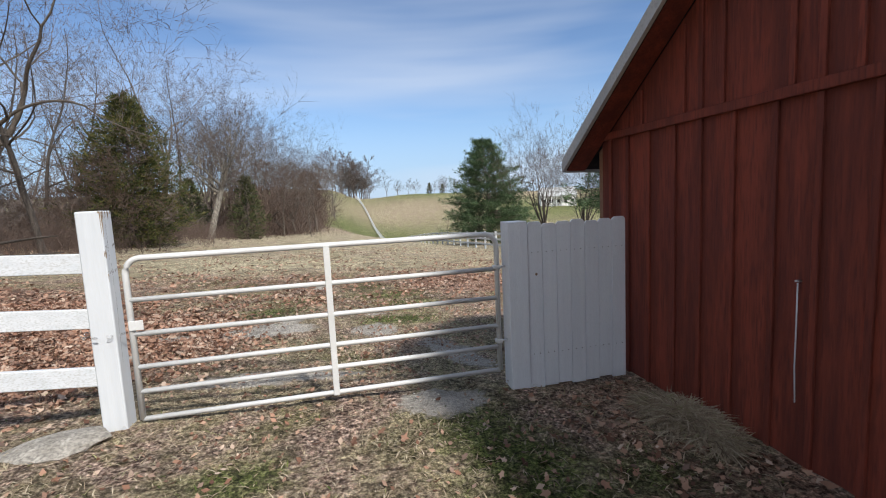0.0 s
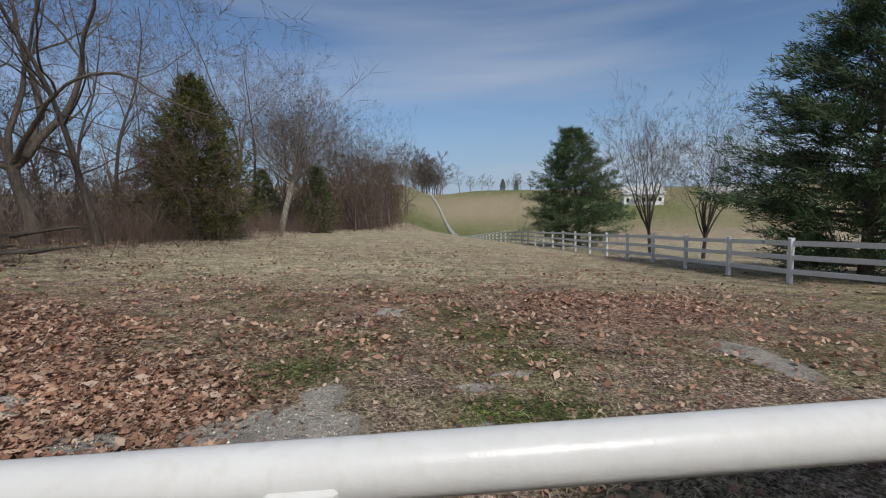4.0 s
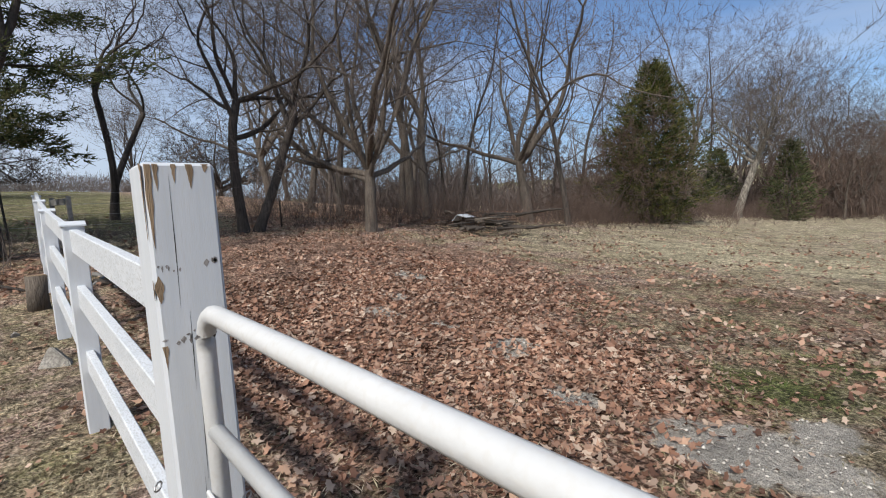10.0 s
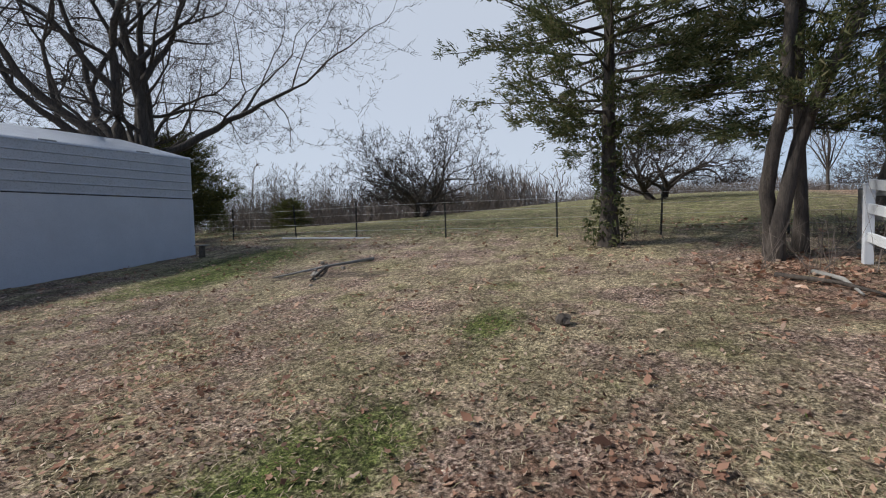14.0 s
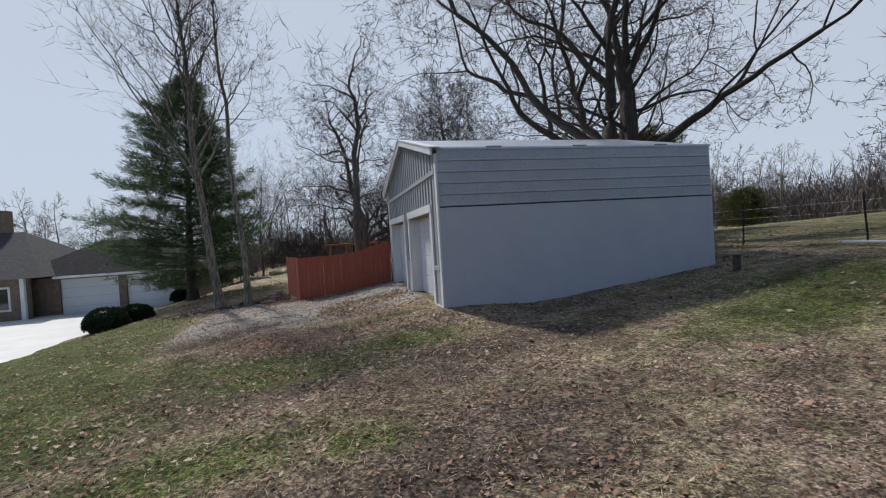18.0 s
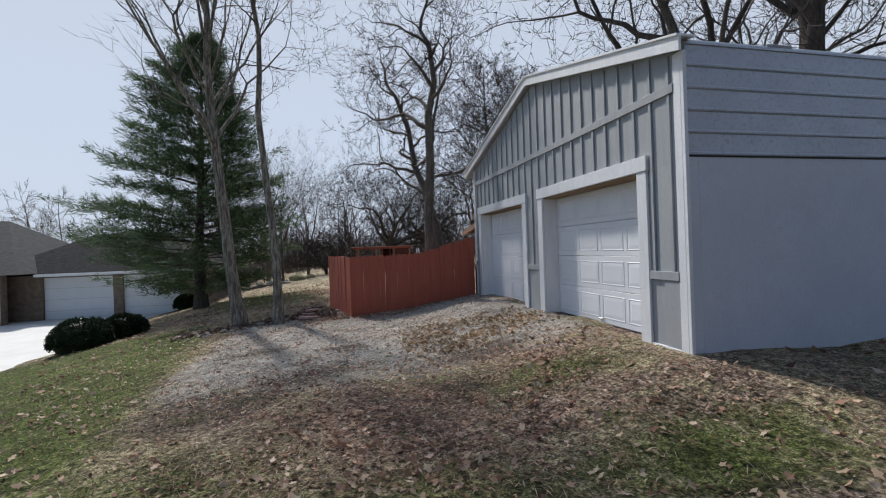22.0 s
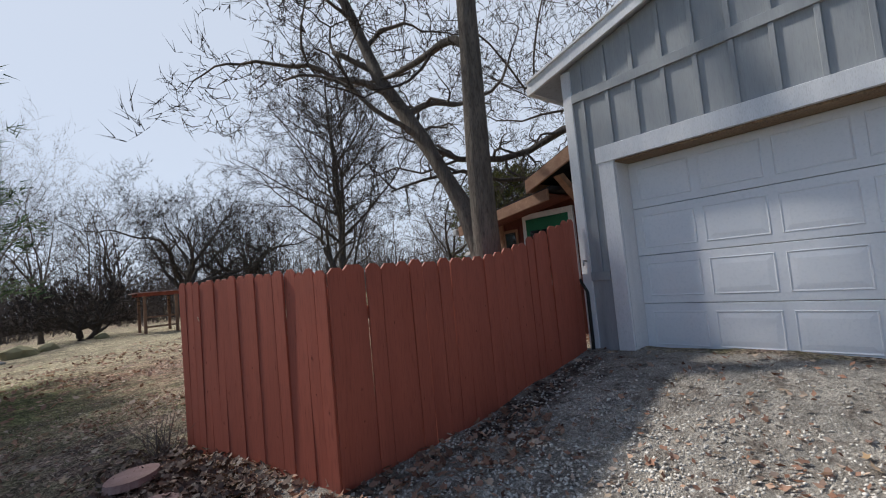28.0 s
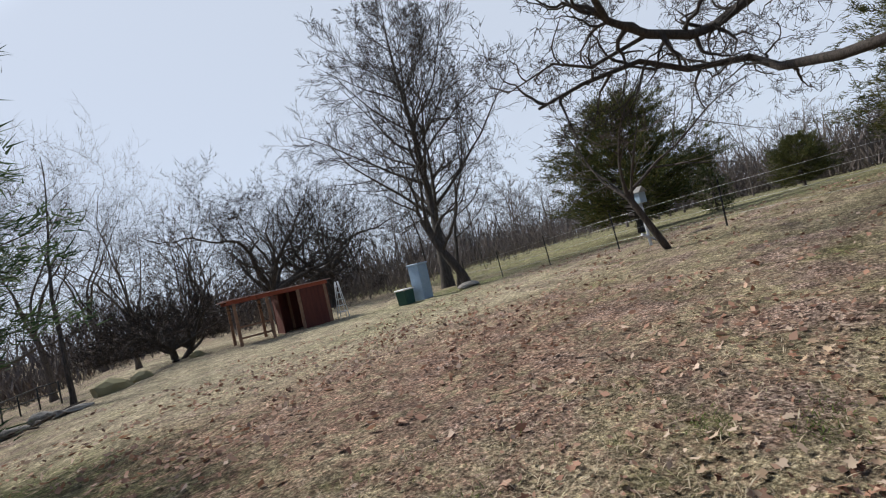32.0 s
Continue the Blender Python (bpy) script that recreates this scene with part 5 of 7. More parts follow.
def bare_tree(seed, H, r0, fork=0.3, leader=True, limbs=9, kids=(7, 6, 4), ratio=(0.55, 0.5, 0.5), open_=(50, 45, 45), lift=0.25, crook=0.12, lean=(0, 0), limb_len=0.55, droop=0.0, stems=1, twig=0.004, far=False, root=0.25, slim=False, sway=0.05):
    """Wood and twigs of a leafless tree, as two lists of vertices and faces."""
    rng = random.Random(seed)
    WV, WF, TV, TF = [], [], [], []

    def limb(p, d, length, r, level):
        segs = ((3, 1, 1, 1) if far else (7, 3, 2, 1))[min(level, 3)]
        end = max(r * 0.14, twig * 0.5)
        pts, rads, _ = wander(rng, p, d, length, r, end, segs, crook * (1 + 0.25 * level), (lift if level == 0 else 0.3 * lift) - droop * (level > 1))
        if level <= (0 if far else 1):
            tube_into(WV, WF, pts, rads, 3 if far else ((5 if slim else 6) if level == 0 else (3 if slim else 4)))
        elif level == 2 and not far and not slim:
            tube_into(TV, TF, pts, rads, 3)
        else:
            sliver(rng, TV, TF, pts[0], pts[-1], max(r, twig))
        if level >= len(kids):
            return
        n = kids[level]
        for k in range(n):
            f = 0.22 + 0.76 * (k + rng.random() * 0.8) / n
            i = min(int(f * segs), segs - 1)
            q = pts[i].lerp(pts[i + 1], f * segs - i)
            rr = rads[i] + (rads[i + 1] - rads[i]) * (f * segs - i)
            dd = (pts[i + 1] - pts[i]).normalized()
            nd = spread_dir(rng, dd, open_[min(level, 2)] * rng.uniform(0.6, 1.25), rng.uniform(0, 6.283))
            L = length * ratio[min(level, 2)] * (1.15 - 0.6 * f) * rng.uniform(0.7, 1.25)
            limb(q, nd, L, min(rr * 0.7, max(twig, L * 0.016)), level + 1)

    for s in range(stems):
        base = Vector((rng.uniform(-0.15, 0.15) * (stems > 1), rng.uniform(-0.15, 0.15) * (stems > 1), -root))
        d0 = Vector((lean[0] + 0.22 * (stems > 1) * math.cos(2.2 * s), lean[1] + 0.22 * (stems > 1) * math.sin(2.2 * s), 1))
        if leader:
            pts, rads, _ = wander(rng, base, d0, H * 0.97, r0, 0.012, 12, sway, 0.3)
        else:
            pts, rads, _ = wander(rng, base, d0, H * fork + 0.25, r0, r0 * 0.72, 5, 0.05, 0.2)
        rads[0] *= 1.35
        tube_into(WV, WF, pts, rads, 4 if far else 9)
        n = len(pts) - 1
        for k in range(limbs):
            if leader:
                f = fork + (0.96 - fork) * (k + rng.random() * 0.7) / limbs
            else:
                f = 0.82 + 0.18 * rng.random()
            i = min(int(f * n), n - 1)
            q = pts[i].lerp(pts[i + 1], f * n - i)
            dd = (pts[i + 1] - pts[i]).normalized()
            roll = 2.399 * k + rng.uniform(-0.5, 0.5)
            if leader:
                L = H * limb_len * (1.05 - 0.8 * f) * rng.uniform(0.75, 1.2)
                nd = spread_dir(rng, dd, open_[0] * rng.uniform(0.85, 1.2), roll)
                limb(q, nd, L, max(0.018, min(rads[i] * 0.5, L * 0.02)), 0)
            else:
                tilt = open_[0] * (0.25 + 0.9 * ((k * 0.618) % 1))
                L = H * limb_len * rng.uniform(0.85, 1.15) * (0.85 + 0.25 * (tilt > 35))
                nd = spread_dir(rng, Vector((0, 0, 1)), tilt, roll)
                limb(q, nd, L, r0 * rng.uniform(0.34, 0.52), 0)
    return WV, WF, TV, TF

def grow(rng, W, T, p, d, length, r, level, o):
    """A crooked bough that forks at its end and bears side shoots, down to twigs."""
    n = 6 if level < 2 else (4 if level < 4 else 3)
    pts, rads = [p.copy()], [r]
    d = d.normalized()
    c = o["crook"] * (1 + 0.12 * level)
    for i in range(n):
        d = d + Vector((rng.gauss(0, c), rng.gauss(0, c), rng.gauss(0, c) + o["up"]))
        if p.z < o["floor"]:      # low shoots turn up again
            d.z = max(d.z, 0.3)
        d.normalize()
        p = p + d * (length / n)
        pts.append(p.copy())
        rads.append(r * (1 - 0.4 * (i + 1) / n))
    last = level >= o["levels"]
    if r > o["twig"] * 1.6:
        tube_into(*(W if r > 0.022 else T), pts, rads, 8 if r > 0.1 else (6 if r > 0.045 else (4 if r > 0.016 else 3)))
    else:
        for a, b in zip(pts[::2], pts[2::2] + [pts[-1]]):
            sliver(rng, *T, a, b, max(r, o["twig"]) * 0.9)
    if last:
        for k in range(o["spray"]):
            i = rng.randrange(1, n + 1)
            nd = spread_dir(rng, d, rng.uniform(15, 60), rng.uniform(0, 6.283))
            nd.z += o["up"] * 2
            if p.z < o["floor"]:
                nd.z = abs(nd.z)
            sliver(rng, *T, pts[i], pts[i] + nd * length * rng.uniform(0.5, 1.0), o["twig"] * 0.8)
        return
    roll = rng.uniform(0, 6.283)
    for k in range(o["sides"] if level < o["levels"] - 1 else 1):
        f = rng.uniform(0.3, 0.95) * n
        i = min(int(f), n - 1)
        q = pts[i].lerp(pts[i + 1], f - i)
        nd = spread_dir(rng, (pts[i + 1] - pts[i]).normalized(), rng.uniform(40, 75), roll + 2.4 * k + rng.uniform(-0.6, 0.6))
        nd.z -= o["droop"]
        grow(rng, W, T, q, nd, length * rng.uniform(0.4, 0.7), min(rads[i] * rng.uniform(0.35, 0.5), length * 0.03), min(level + 2, o["levels"]), o)
    re = rads[-1]
    grow(rng, W, T, p, spread_dir(rng, d, rng.uniform(8, 24), roll), length * rng.uniform(0.72, 0.92), re * 0.9, level + 1, o)
    grow(rng, W, T, p, spread_dir(rng, d, rng.uniform(26, 52), roll + 3.14 + rng.uniform(-0.5, 0.5)), length * rng.uniform(0.55, 0.82), re * rng.uniform(0.55, 0.75), level + 1, o)


def habit(levels=6, crook=0.13, up=0.04, sides=1, twig=0.006, spray=3, droop=0.0, floor=0.9):
    return dict(floor=floor, levels=levels, crook=crook, up=up, sides=sides, twig=twig, spray=spray, droop=droop)


def forked_tree(seed, H, r0, bole, limbs, tilt, o, leader=False, lean=(0, 0), sway=0.05, stems=1, reach=1.0, bend=0.3):
    """A leafless tree: a bole, then limbs that fork again and again. With a leader the bole runs on to the top."""
    rng = random.Random(seed)
    W, T = ([], []), ([], [])
    scale = (H - bole) * 0.3 * reach
    for s in range(stems):
        a = 2.2 * s + 0.4
        many = stems > 1
        base = Vector((0.16 * many * math.cos(a), 0.16 * many * math.sin(a), -0.3))
        d0 = Vector((lean[0] + bend * many * math.cos(a), lean[1] + bend * many * math.sin(a), 1))
        top = H * 0.96 if leader else bole
        k_ = 14 if leader else 6
        pts, rads, dl = wander(rng, base, d0, top + 0.3, r0, 0.015 if leader else r0 * 0.7, k_, sway, 0.25)
        rads[0] *= 1.4
        tube_into(*W, pts, rads, 10)
        for k in range(limbs):
            f = (bole / top + (0.97 - bole / top) * (k + 0.6 * rng.random()) / limbs) if leader else (1.0 if k < 3 else rng.uniform(0.72, 1.0))
            i = min(int(f * k_), k_ - 1)
            q = pts[i].lerp(pts[i + 1], f * k_ - i)
            u = ((k * 0.618) % 1)
            deg = tilt[0] + (tilt[1] - tilt[0]) * (1 - f if leader else u) * (1.0 if not leader else 1 / max(0.05, 1 - bole / top)) if leader else tilt[0] + (tilt[1] - tilt[0]) * u
            nd = spread_dir(rng, Vector((0, 0, 1)) if not leader else (pts[i + 1] - pts[i]).normalized(), deg * rng.uniform(0.85, 1.1), 2.399 * k + rng.uniform(-0.5, 0.5))
            if leader:
                L = scale * (1.12 - 0.85 * f) * rng.uniform(0.75, 1.2)
                grow(rng, W, T, q, nd, L, max(0.014, min(rads[i] * 0.5, L * 0.03)), 2 if f > 0.6 else 1, o)
            else:
                grow(rng, W, T, q, nd, scale * rng.uniform(0.8, 1.15), r0 * rng.uniform(0.38, 0.58), 0, o)
    return W[0], W[1], T[0], T[1]


def plant(kind_name, label, gen, bark, twigs, group=""):
    WV, WF, TV, TF = gen
    t = thing(kind_name, label, "tree", group)
    a = new("trunk", mesh_of("trunk", WV, WF, bark))
    a.parent = t
    b = new("crown", mesh_of("crown", TV, TF, twigs, False))
    b.parent = t
    return t


def put_tree(t, x, y, s=1.0, rz=0.0, first=False, sink=0.0):
    m = pose(x, y, gz(x, y) - sink, 0, 0, rz) @ Matrix.Diagonal((s, s, s, 1))
    if first:
        t.matrix_basis = m
        return t
    o = copy_thing(t, pose(x, y, gz(x, y) - sink, 0, 0, rz))
    o.matrix_basis = m
    return o


def needles(rng, centres, dirs, size, width, blades, spread):
    """Small blades bunched round each centre, as numpy arrays."""
    n = len(centres)
    c = np.repeat(centres, blades, 0)
    d = np.repeat(dirs, blades, 0) + rng.normal(0, spread, (n * blades, 3))
    d /= np.linalg.norm(d, axis=1, keepdims=True) + 1e-9
    side = np.cross(d, rng.normal(0, 1, d.shape))
    side /= np.linalg.norm(side, axis=1, keepdims=True) + 1e-9
    L = size * rng.uniform(0.6, 1.3, (len(c), 1))
    c = c + rng.normal(0, size * 0.35, c.shape)
    V = np.stack([c - side * width * 0.5, c + side * width * 0.5, c + d * L + side * width * 0.1], 1).reshape(-1, 3)
    T = np.arange(len(V)).reshape(-1, 3)
    return V, T


def conifer(name, label, seed, H, R, bare, mat, bark, shape=0.9, r0=0.16, whorl=0.3, per=6, tuft=0.2, width=0.035, blades=7, flat=0.35, gap=0.12, droop=0.05, sub=6, dens=1.0, east=0.0):
    """An evergreen: trunk, whorls of boughs, and blades bunched along their twigs."""
    rng = random.Random(seed)
    nr = np.random.default_rng(seed)
    WV, WF = [], []
    pts, rads, _ = wander(rng, Vector((0, 0, -0.25)), Vector((0.02, 0.01, 1)), H * 0.98 + 0.25, r0, 0.015, 10, 0.025, 0.3)
    rads[0] *= 1.3
    tube_into(WV, WF, pts, rads, 9)
    C, D = [], []
    z = bare
    while z < H * 0.985:
        u = (z - bare) / (H - bare)
        env = R * (min(1.0, (u + 0.06) / 0.22) ** 0.6) * (1 - u ** (1 / max(0.2, 1.25 - shape) if shape > 1 else 1.25)) ** shape + 0.12
        f = (z + 0.25) / (H + 0.25) * 10
        i = min(int(f), 9)
        q = pts[i].lerp(pts[i + 1], f - i)
        for k in range(per):
            if rng.random() < gap:
                continue
            a = 6.283 * (k + rng.random()) / per + z * 2.1
            L = env * rng.uniform(0.6, 1.12) * (1 + east * math.cos(a))
            up = (0.55 * u - droop) + rng.uniform(-0.12, 0.18)
            d = Vector((math.cos(a), math.sin(a), up)).normalized()
            bp, br, _ = wander(rng, q, d, L, max(0.008, L * 0.012), 0.004, 4, 0.07, 0.12)
            tube_into(WV, WF, bp, br, 3)
            for s_ in range(sub):
                g = 0.25 + 0.75 * (s_ + rng.random()) / sub
                j = min(int(g * 4), 3)
                o = bp[j].lerp(bp[j + 1], g * 4 - j)
                side = spread_dir(rng, d, rng.uniform(25, 70), rng.uniform(0, 6.283))
                side.z = side.z * flat + 0.08
                sl = L * 0.42 * (1.15 - g) + 0.15
                m = max(2, int(sl / (tuft * 0.55) * dens))
                for w in range(m):
                    e = o + side * sl * (w + 0.5) / m
                    C.append(e)
                    D.append(side * 0.8 + d * 0.5 + Vector((0, 0, 0.25)))
        z += whorl * rng.uniform(0.75, 1.2)
    V, T = needles(nr, np.array([tuple(c) for c in C]), np.array([tuple(c) for c in D]), tuft, width, blades, 0.55)
    t = thing(name, label, "tree")
    a = new("trunk", mesh_of("trunk", WV, WF, bark))
    a.parent = t
    b = new("crown", mesh_np("crown", V, T, mat))
    b.parent = t
    return t


# woods along the north-west edge
wood_a = plant("woodland_tree", "tall leafless woodland tree with grey-brown bark", forked_tree(11, 15, 0.22, 4.2, 4, (6, 38), habit(6, 0.12, 0.07, 1, 0.008, 2), reach=1.05), BARK, TWIGWOOD, "trees of the wood")
wood_b = plant("woodland_tree", "leafless woodland tree with many forking limbs", forked_tree(12, 13.5, 0.25, 2.6, 6, (10, 74), habit(6, 0.15, 0.045, 1, 0.0085, 3), reach=1.08), BARK, TWIGWOOD, "trees of the wood")
wood_c = plant("woodland_tree", "slender leafless woodland tree with dark bark", forked_tree(13, 12, 0.12, 3.0, 13, (25, 58), habit(5, 0.14, 0.06, 1, 0.008, 2), leader=True, sway=0.07), BARKDARK, TWIGWOOD, "trees of the wood")
near_i = plant("maple_tree", "leafless yard tree with low spreading limbs", forked_tree(21, 12.0, 0.21, 2.2, 13, (10, 86), habit(6, 0.11, 0.045, 1, 0.006, 4), reach=1.12), BARK, TWIGWOOD)
put_tree(near_i, -10.6, 7.6, 1, 30, True)
near_j = plant("oak_tree", "leafless tree with dark curving twin trunks at the lawn edge", forked_tree(22, 10.5, 0.15, 3.6, 7, (12, 88), habit(6, 0.13, 0.03, 1, 0.006, 3, 0.1), stems=2, bend=0.2, sway=0.07, lean=(-0.17, -0.08)), BARKDARK, TWIGWOOD)
put_tree(near_j, -11.7, 4.3, 1, 270, True)
put_tree(wood_a, -12.6, 11.7, 0.95, 10, True)
put_tree(wood_b, -10.9, 16.1, 1.0, 70, True)
put_tree(wood_c, -9.4, 16.9, 1.1, 120, True)
rw = random.Random(77)
spots = []
for k in range(900):
    if len(spots) >= 38:
        break
    y = rw.uniform(8, 62)
    edge = -12.2 + 0.14 * max(0, y - 12) + (1.5 if y > 30 else 0)
    x = edge - abs(rw.gauss(0, 1)) * 9 - 0.8
    if x < -42 or y + 0.7 < 0.42 * (0.8 - x) or any((x - a) ** 2 + (y - b) ** 2 < 5.0 for a, b in spots) or (x + 10.6) ** 2 + (y - 7.6) ** 2 < 9:
        continue
    spots.append((x, y))
for k, (x, y) in enumerate(spots):
    put_tree((wood_a, wood_b, wood_c, wood_c)[k % 4], x, y, rw.uniform(0.7, 1.12), rw.uniform(0, 360))
pale = plant("pale_barked_tree", "leafless tree with pale grey trunk and broad crown", forked_tree(31, 11.2, 0.25, 4.0, 9, (12, 70), habit(6, 0.09, 0.05, 2, 0.0085, 3), lean=(0.2, 0), reach=0.92), BARKPALE, TWIG)
put_tree(pale, -7.4, 32.8, 1.0, 0, True)
ced = conifer("cedar_tree", "dense olive-green cedar at the edge of the wood", 41, 7.7, 3.5, 0.1, CEDAR, BARKDARK, 0.85, 0.15, 0.24, 8, 0.24, 0.045, 6, 0.7, 0.12, 0.0, 6, 0.9)
put_tree(ced, -8.3, 22.6, 1.0, 0, True)
bush = plant("bare_bush", "reddish-brown leafless bush growing against the cedar", forked_tree(43, 4.6, 0.07, 0.7, 9, (20, 85), habit(6, 0.14, 0.0, 1, 0.0085, 4), reach=1.35), BARK, TWIGRED)
put_tree(bush, -9.3, 20.4, 1.0, 0, True)
ced_far = conifer("cedar_tree", "small dark cedar in the distance", 42, 6.5, 2.3, 0.1, DARKNEEDLE, BARKDARK, 0.8, 0.13, 0.4, 7, 0.4, 0.1, 4, 0.7, 0.1, 0.0, 4, 0.7)
put_tree(ced_far, -5.0, 34.5, 0.75, 80, True)
put_tree(ced_far, -9.6, 37, 0.7, 140)
for x, y, s, r in ((-2.5, 46, 0.62, 0), (-0.5, 52, 0.7, 40), (-1.9, 60, 0.75, 80), (-4.5, 44, 0.66, 150), (-2.0, 68, 0.8, 210), (-2, 74, 0.7, 10), (-3.5, 58, 0.75, 60), (-6, 48, 0.8, 300), (-2.5, 84, 0.8, 100), (-3, 78, 0.9, 30)):
    put_tree(wood_b if s < 0.7 else wood_a, x, y, s, r)
thick = plant("thicket_tree", "bushy reddish-brown leafless tree at the field edge", bare_tree(36, 9, 0.12, 0.08, True, 15, (7, 6, 5), ratio=(0.6, 0.6, 0.55), limb_len=0.5, open_=(58, 48, 50), lift=0.3, twig=0.014, slim=True), BARK, TWIGRED, "thicket trees")
for k_, (x, y, s) in enumerate(((-3.0, 40, 0.72), (-1.0, 46, 0.75), (-1.2, 53, 0.85), (-1.6, 61, 0.95), (-4.6, 47, 0.9), (-3.2, 55, 0.95), (-1.4, 72, 0.9), (-2.5, 66, 1.0), (-10.5, 24.5, 0.6), (-9.9, 21.3, 0.5), (-1.5, 84, 0.9), (-6.5, 41, 0.7), (-12, 30, 0.7), (-13.5, 20, 0.7))):
    put_tree(thick, x, y, s, 47 * k_, k_ == 0)
sap = plant("sapling", "small leafless sapling in the open field", bare_tree(33, 5, 0.05, 0.25, True, 9, (5, 4), limb_len=0.45, lift=0.4, twig=0.006), BARK, TWIG)
put_tree(sap, -0.5, 38, 0.75, 0, True)
put_tree(sap, 17.5, 62, 1.1, 90)

# east of the field fence
pine_n = conifer("pine_tree", "large full blue-green pine behind the white fence", 51, 9.9, 5.3, 0.35, NEEDLE, BARK, 0.75, 0.2, 0.28, 8, 0.24, 0.034, 9, 0.5, 0.08, 0.02, 8, 1.0)
put_tree(pine_n, 16.3, 13.1, 1.0, 0, True)
put_tree(pine_n, 16.4, 38.2, 1.04, 130)
put_tree(pine_n, 24, 17, 0.7, 250)
vase = plant("young_tree", "leafless young tree with upright vase-shaped crown", forked_tree(34, 8.6, 0.13, 1.7, 10, (8, 40), habit(6, 0.06, 0.07, 1, 0.006), reach=0.95), BARKDARK, TWIG, "young trees by the pines")
put_tree(vase, 16.6, 26.7, 1.0, 0, True)
put_tree(vase, 17.0, 22.3, 0.85, 100)
right = plant("walnut_tree", "dark leafless tree overhanging the barn roof", forked_tree(35, 12.5, 0.24, 4.2, 6, (15, 78), habit(6, 0.16, 0.03, 2, 0.007, droop=0.15), lean=(-0.3, 0.02)), BARKDARK, TWIGDARK)
put_tree(right, 18.3, 9.6, 1.0, 40, True)

# west fence line
west = conifer("cedar_tree", "tall dark cedar with ivy-wrapped leaning trunk", 61, 11.5, 4.0, 2.4, DARKNEEDLE, BARKDARK, 0.55, 0.2, 0.33, 7, 0.15, 0.03, 9, 0.5, 0.24, 0.1, 8, 0.92)
put_tree(west, -11.05, -4.0, 1.0, 0, True)
west2 = conifer("cedar_tree", "dark cedar growing against a bare twin trunk", 62, 10.0, 2.9, 2.2, DARKNEEDLE, BARKDARK, 0.55, 0.12, 0.33, 6, 0.15, 0.03, 9, 0.5, 0.26, 0.1, 8, 0.88)
put_tree(west2, -10.5, -0.75, 1.0, 0, True)
twin = plant("locust_tree", "bare twin-trunked tree beside the cedar", forked_tree(63, 9.5, 0.13, 4.0, 3, (8, 40), habit(5, 0.16, 0.05, 1, 0.007), stems=2, bend=0.1, sway=0.1), BARKDARK, TWIGDARK)
put_tree(twin, -9.95, -1.3, 1.0, 0, True)
crooked = plant("crooked_tree", "slim crooked leafless tree past the fence end", forked_tree(66, 9.5, 0.11, 3.6, 3, (4, 30), habit(5, 0.2, 0.07, 1, 0.006), stems=2, bend=0.08, sway=0.12), BARKDARK, TWIGDARK)
put_tree(crooked, -15.3, 1.6, 1.0, 0, True)
apple = plant("apple_tree", "low wide leafless tree alone in the pasture", forked_tree(65, 5.0, 0.24, 0.8, 8, (36, 90), habit(6, 0.13, 0.02, 1, 0.014, 3), stems=2, bend=0.7, reach=1.3), BARKDARK, TWIGDARK)
put_tree(apple, -24.8, -16.8, 1.0, 0, True)
put_tree(apple, -27.5, -3.5, 0.95, 120)
put_tree(apple, -40, 12, 1.1, 220)
put_tree(vase, -36, 5.5, 0.9, 10)

# behind and beside the garage
def garage_oak():
    """The great oak behind the garage, with two long crooked limbs reaching south over the cabin."""
    WV, WF, TV, TF = forked_tree(71, 16.5, 0.52, 3.3, 13, (8, 86), habit(7, 0.15, 0.035, 1, 0.010, droop=0.1, floor=4.3), reach=1.0)
    rng = random.Random(79)
    turn = Matrix.Rotation(radians(-60), 3, "Z")
    base = Vector((-10.6, -21.6, gz(-10.6, -21.6)))
    shoots = habit(6, 0.24, 0.0, 1, 0.008, 3, 0.1, floor=2.4)
    for limb_, r in ((((-10.6, -22.0, 3.4), (-11.2, -25.0, 5.0), (-11.9, -27.5, 5.9), (-11.4, -29.6, 6.05), (-11.3, -31.1, 5.7), (-9.3, -30.7, 5.1), (-7.2, -30.45, 4.82), (-6.25, -30.6, 5.1), (-5.4, -30.3, 5.6)), 0.2),
                     (((-10.5, -22.0, 2.9), (-9.8, -25.2, 3.3), (-9.8, -28.5, 3.5), (-10.5, -29.7, 3.9), (-11.0, -30.4, 4.5), (-9.4, -31.0, 4.45), (-8.1, -31.3, 4.75), (-7.0, -32.0, 4.55), (-6.0, -32.5, 4.2)), 0.13),
                     (((-7.2, -30.45, 4.82), (-6.3, -31.2, 4.5), (-5.6, -31.5, 4.7), (-4.9, -32.2, 4.4)), 0.045)):
        pts = [turn @ (Vector(p_) - base) for p_ in limb_]
        n = len(pts) - 1
        tube_into(WV, WF, pts, [r * (1 - 0.75 * i / n) for i in range(n + 1)], 8)
        for k in range(4 * n // 2):
            f = (0.35 + 0.63 * k / (2 * n - 1)) * n
            i = min(int(f), n - 1)
            q = pts[i].lerp(pts[i + 1], f - i)
            nd = spread_dir(rng, (pts[i + 1] - pts[i]).normalized(), rng.uniform(35, 75), 2.4 * k)
            grow(rng, (WV, WF), (TV, TF), q, nd, rng.uniform(0.55, 0.95), max(0.02, r * 0.3), 2, shoots)
    return WV, WF, TV, TF


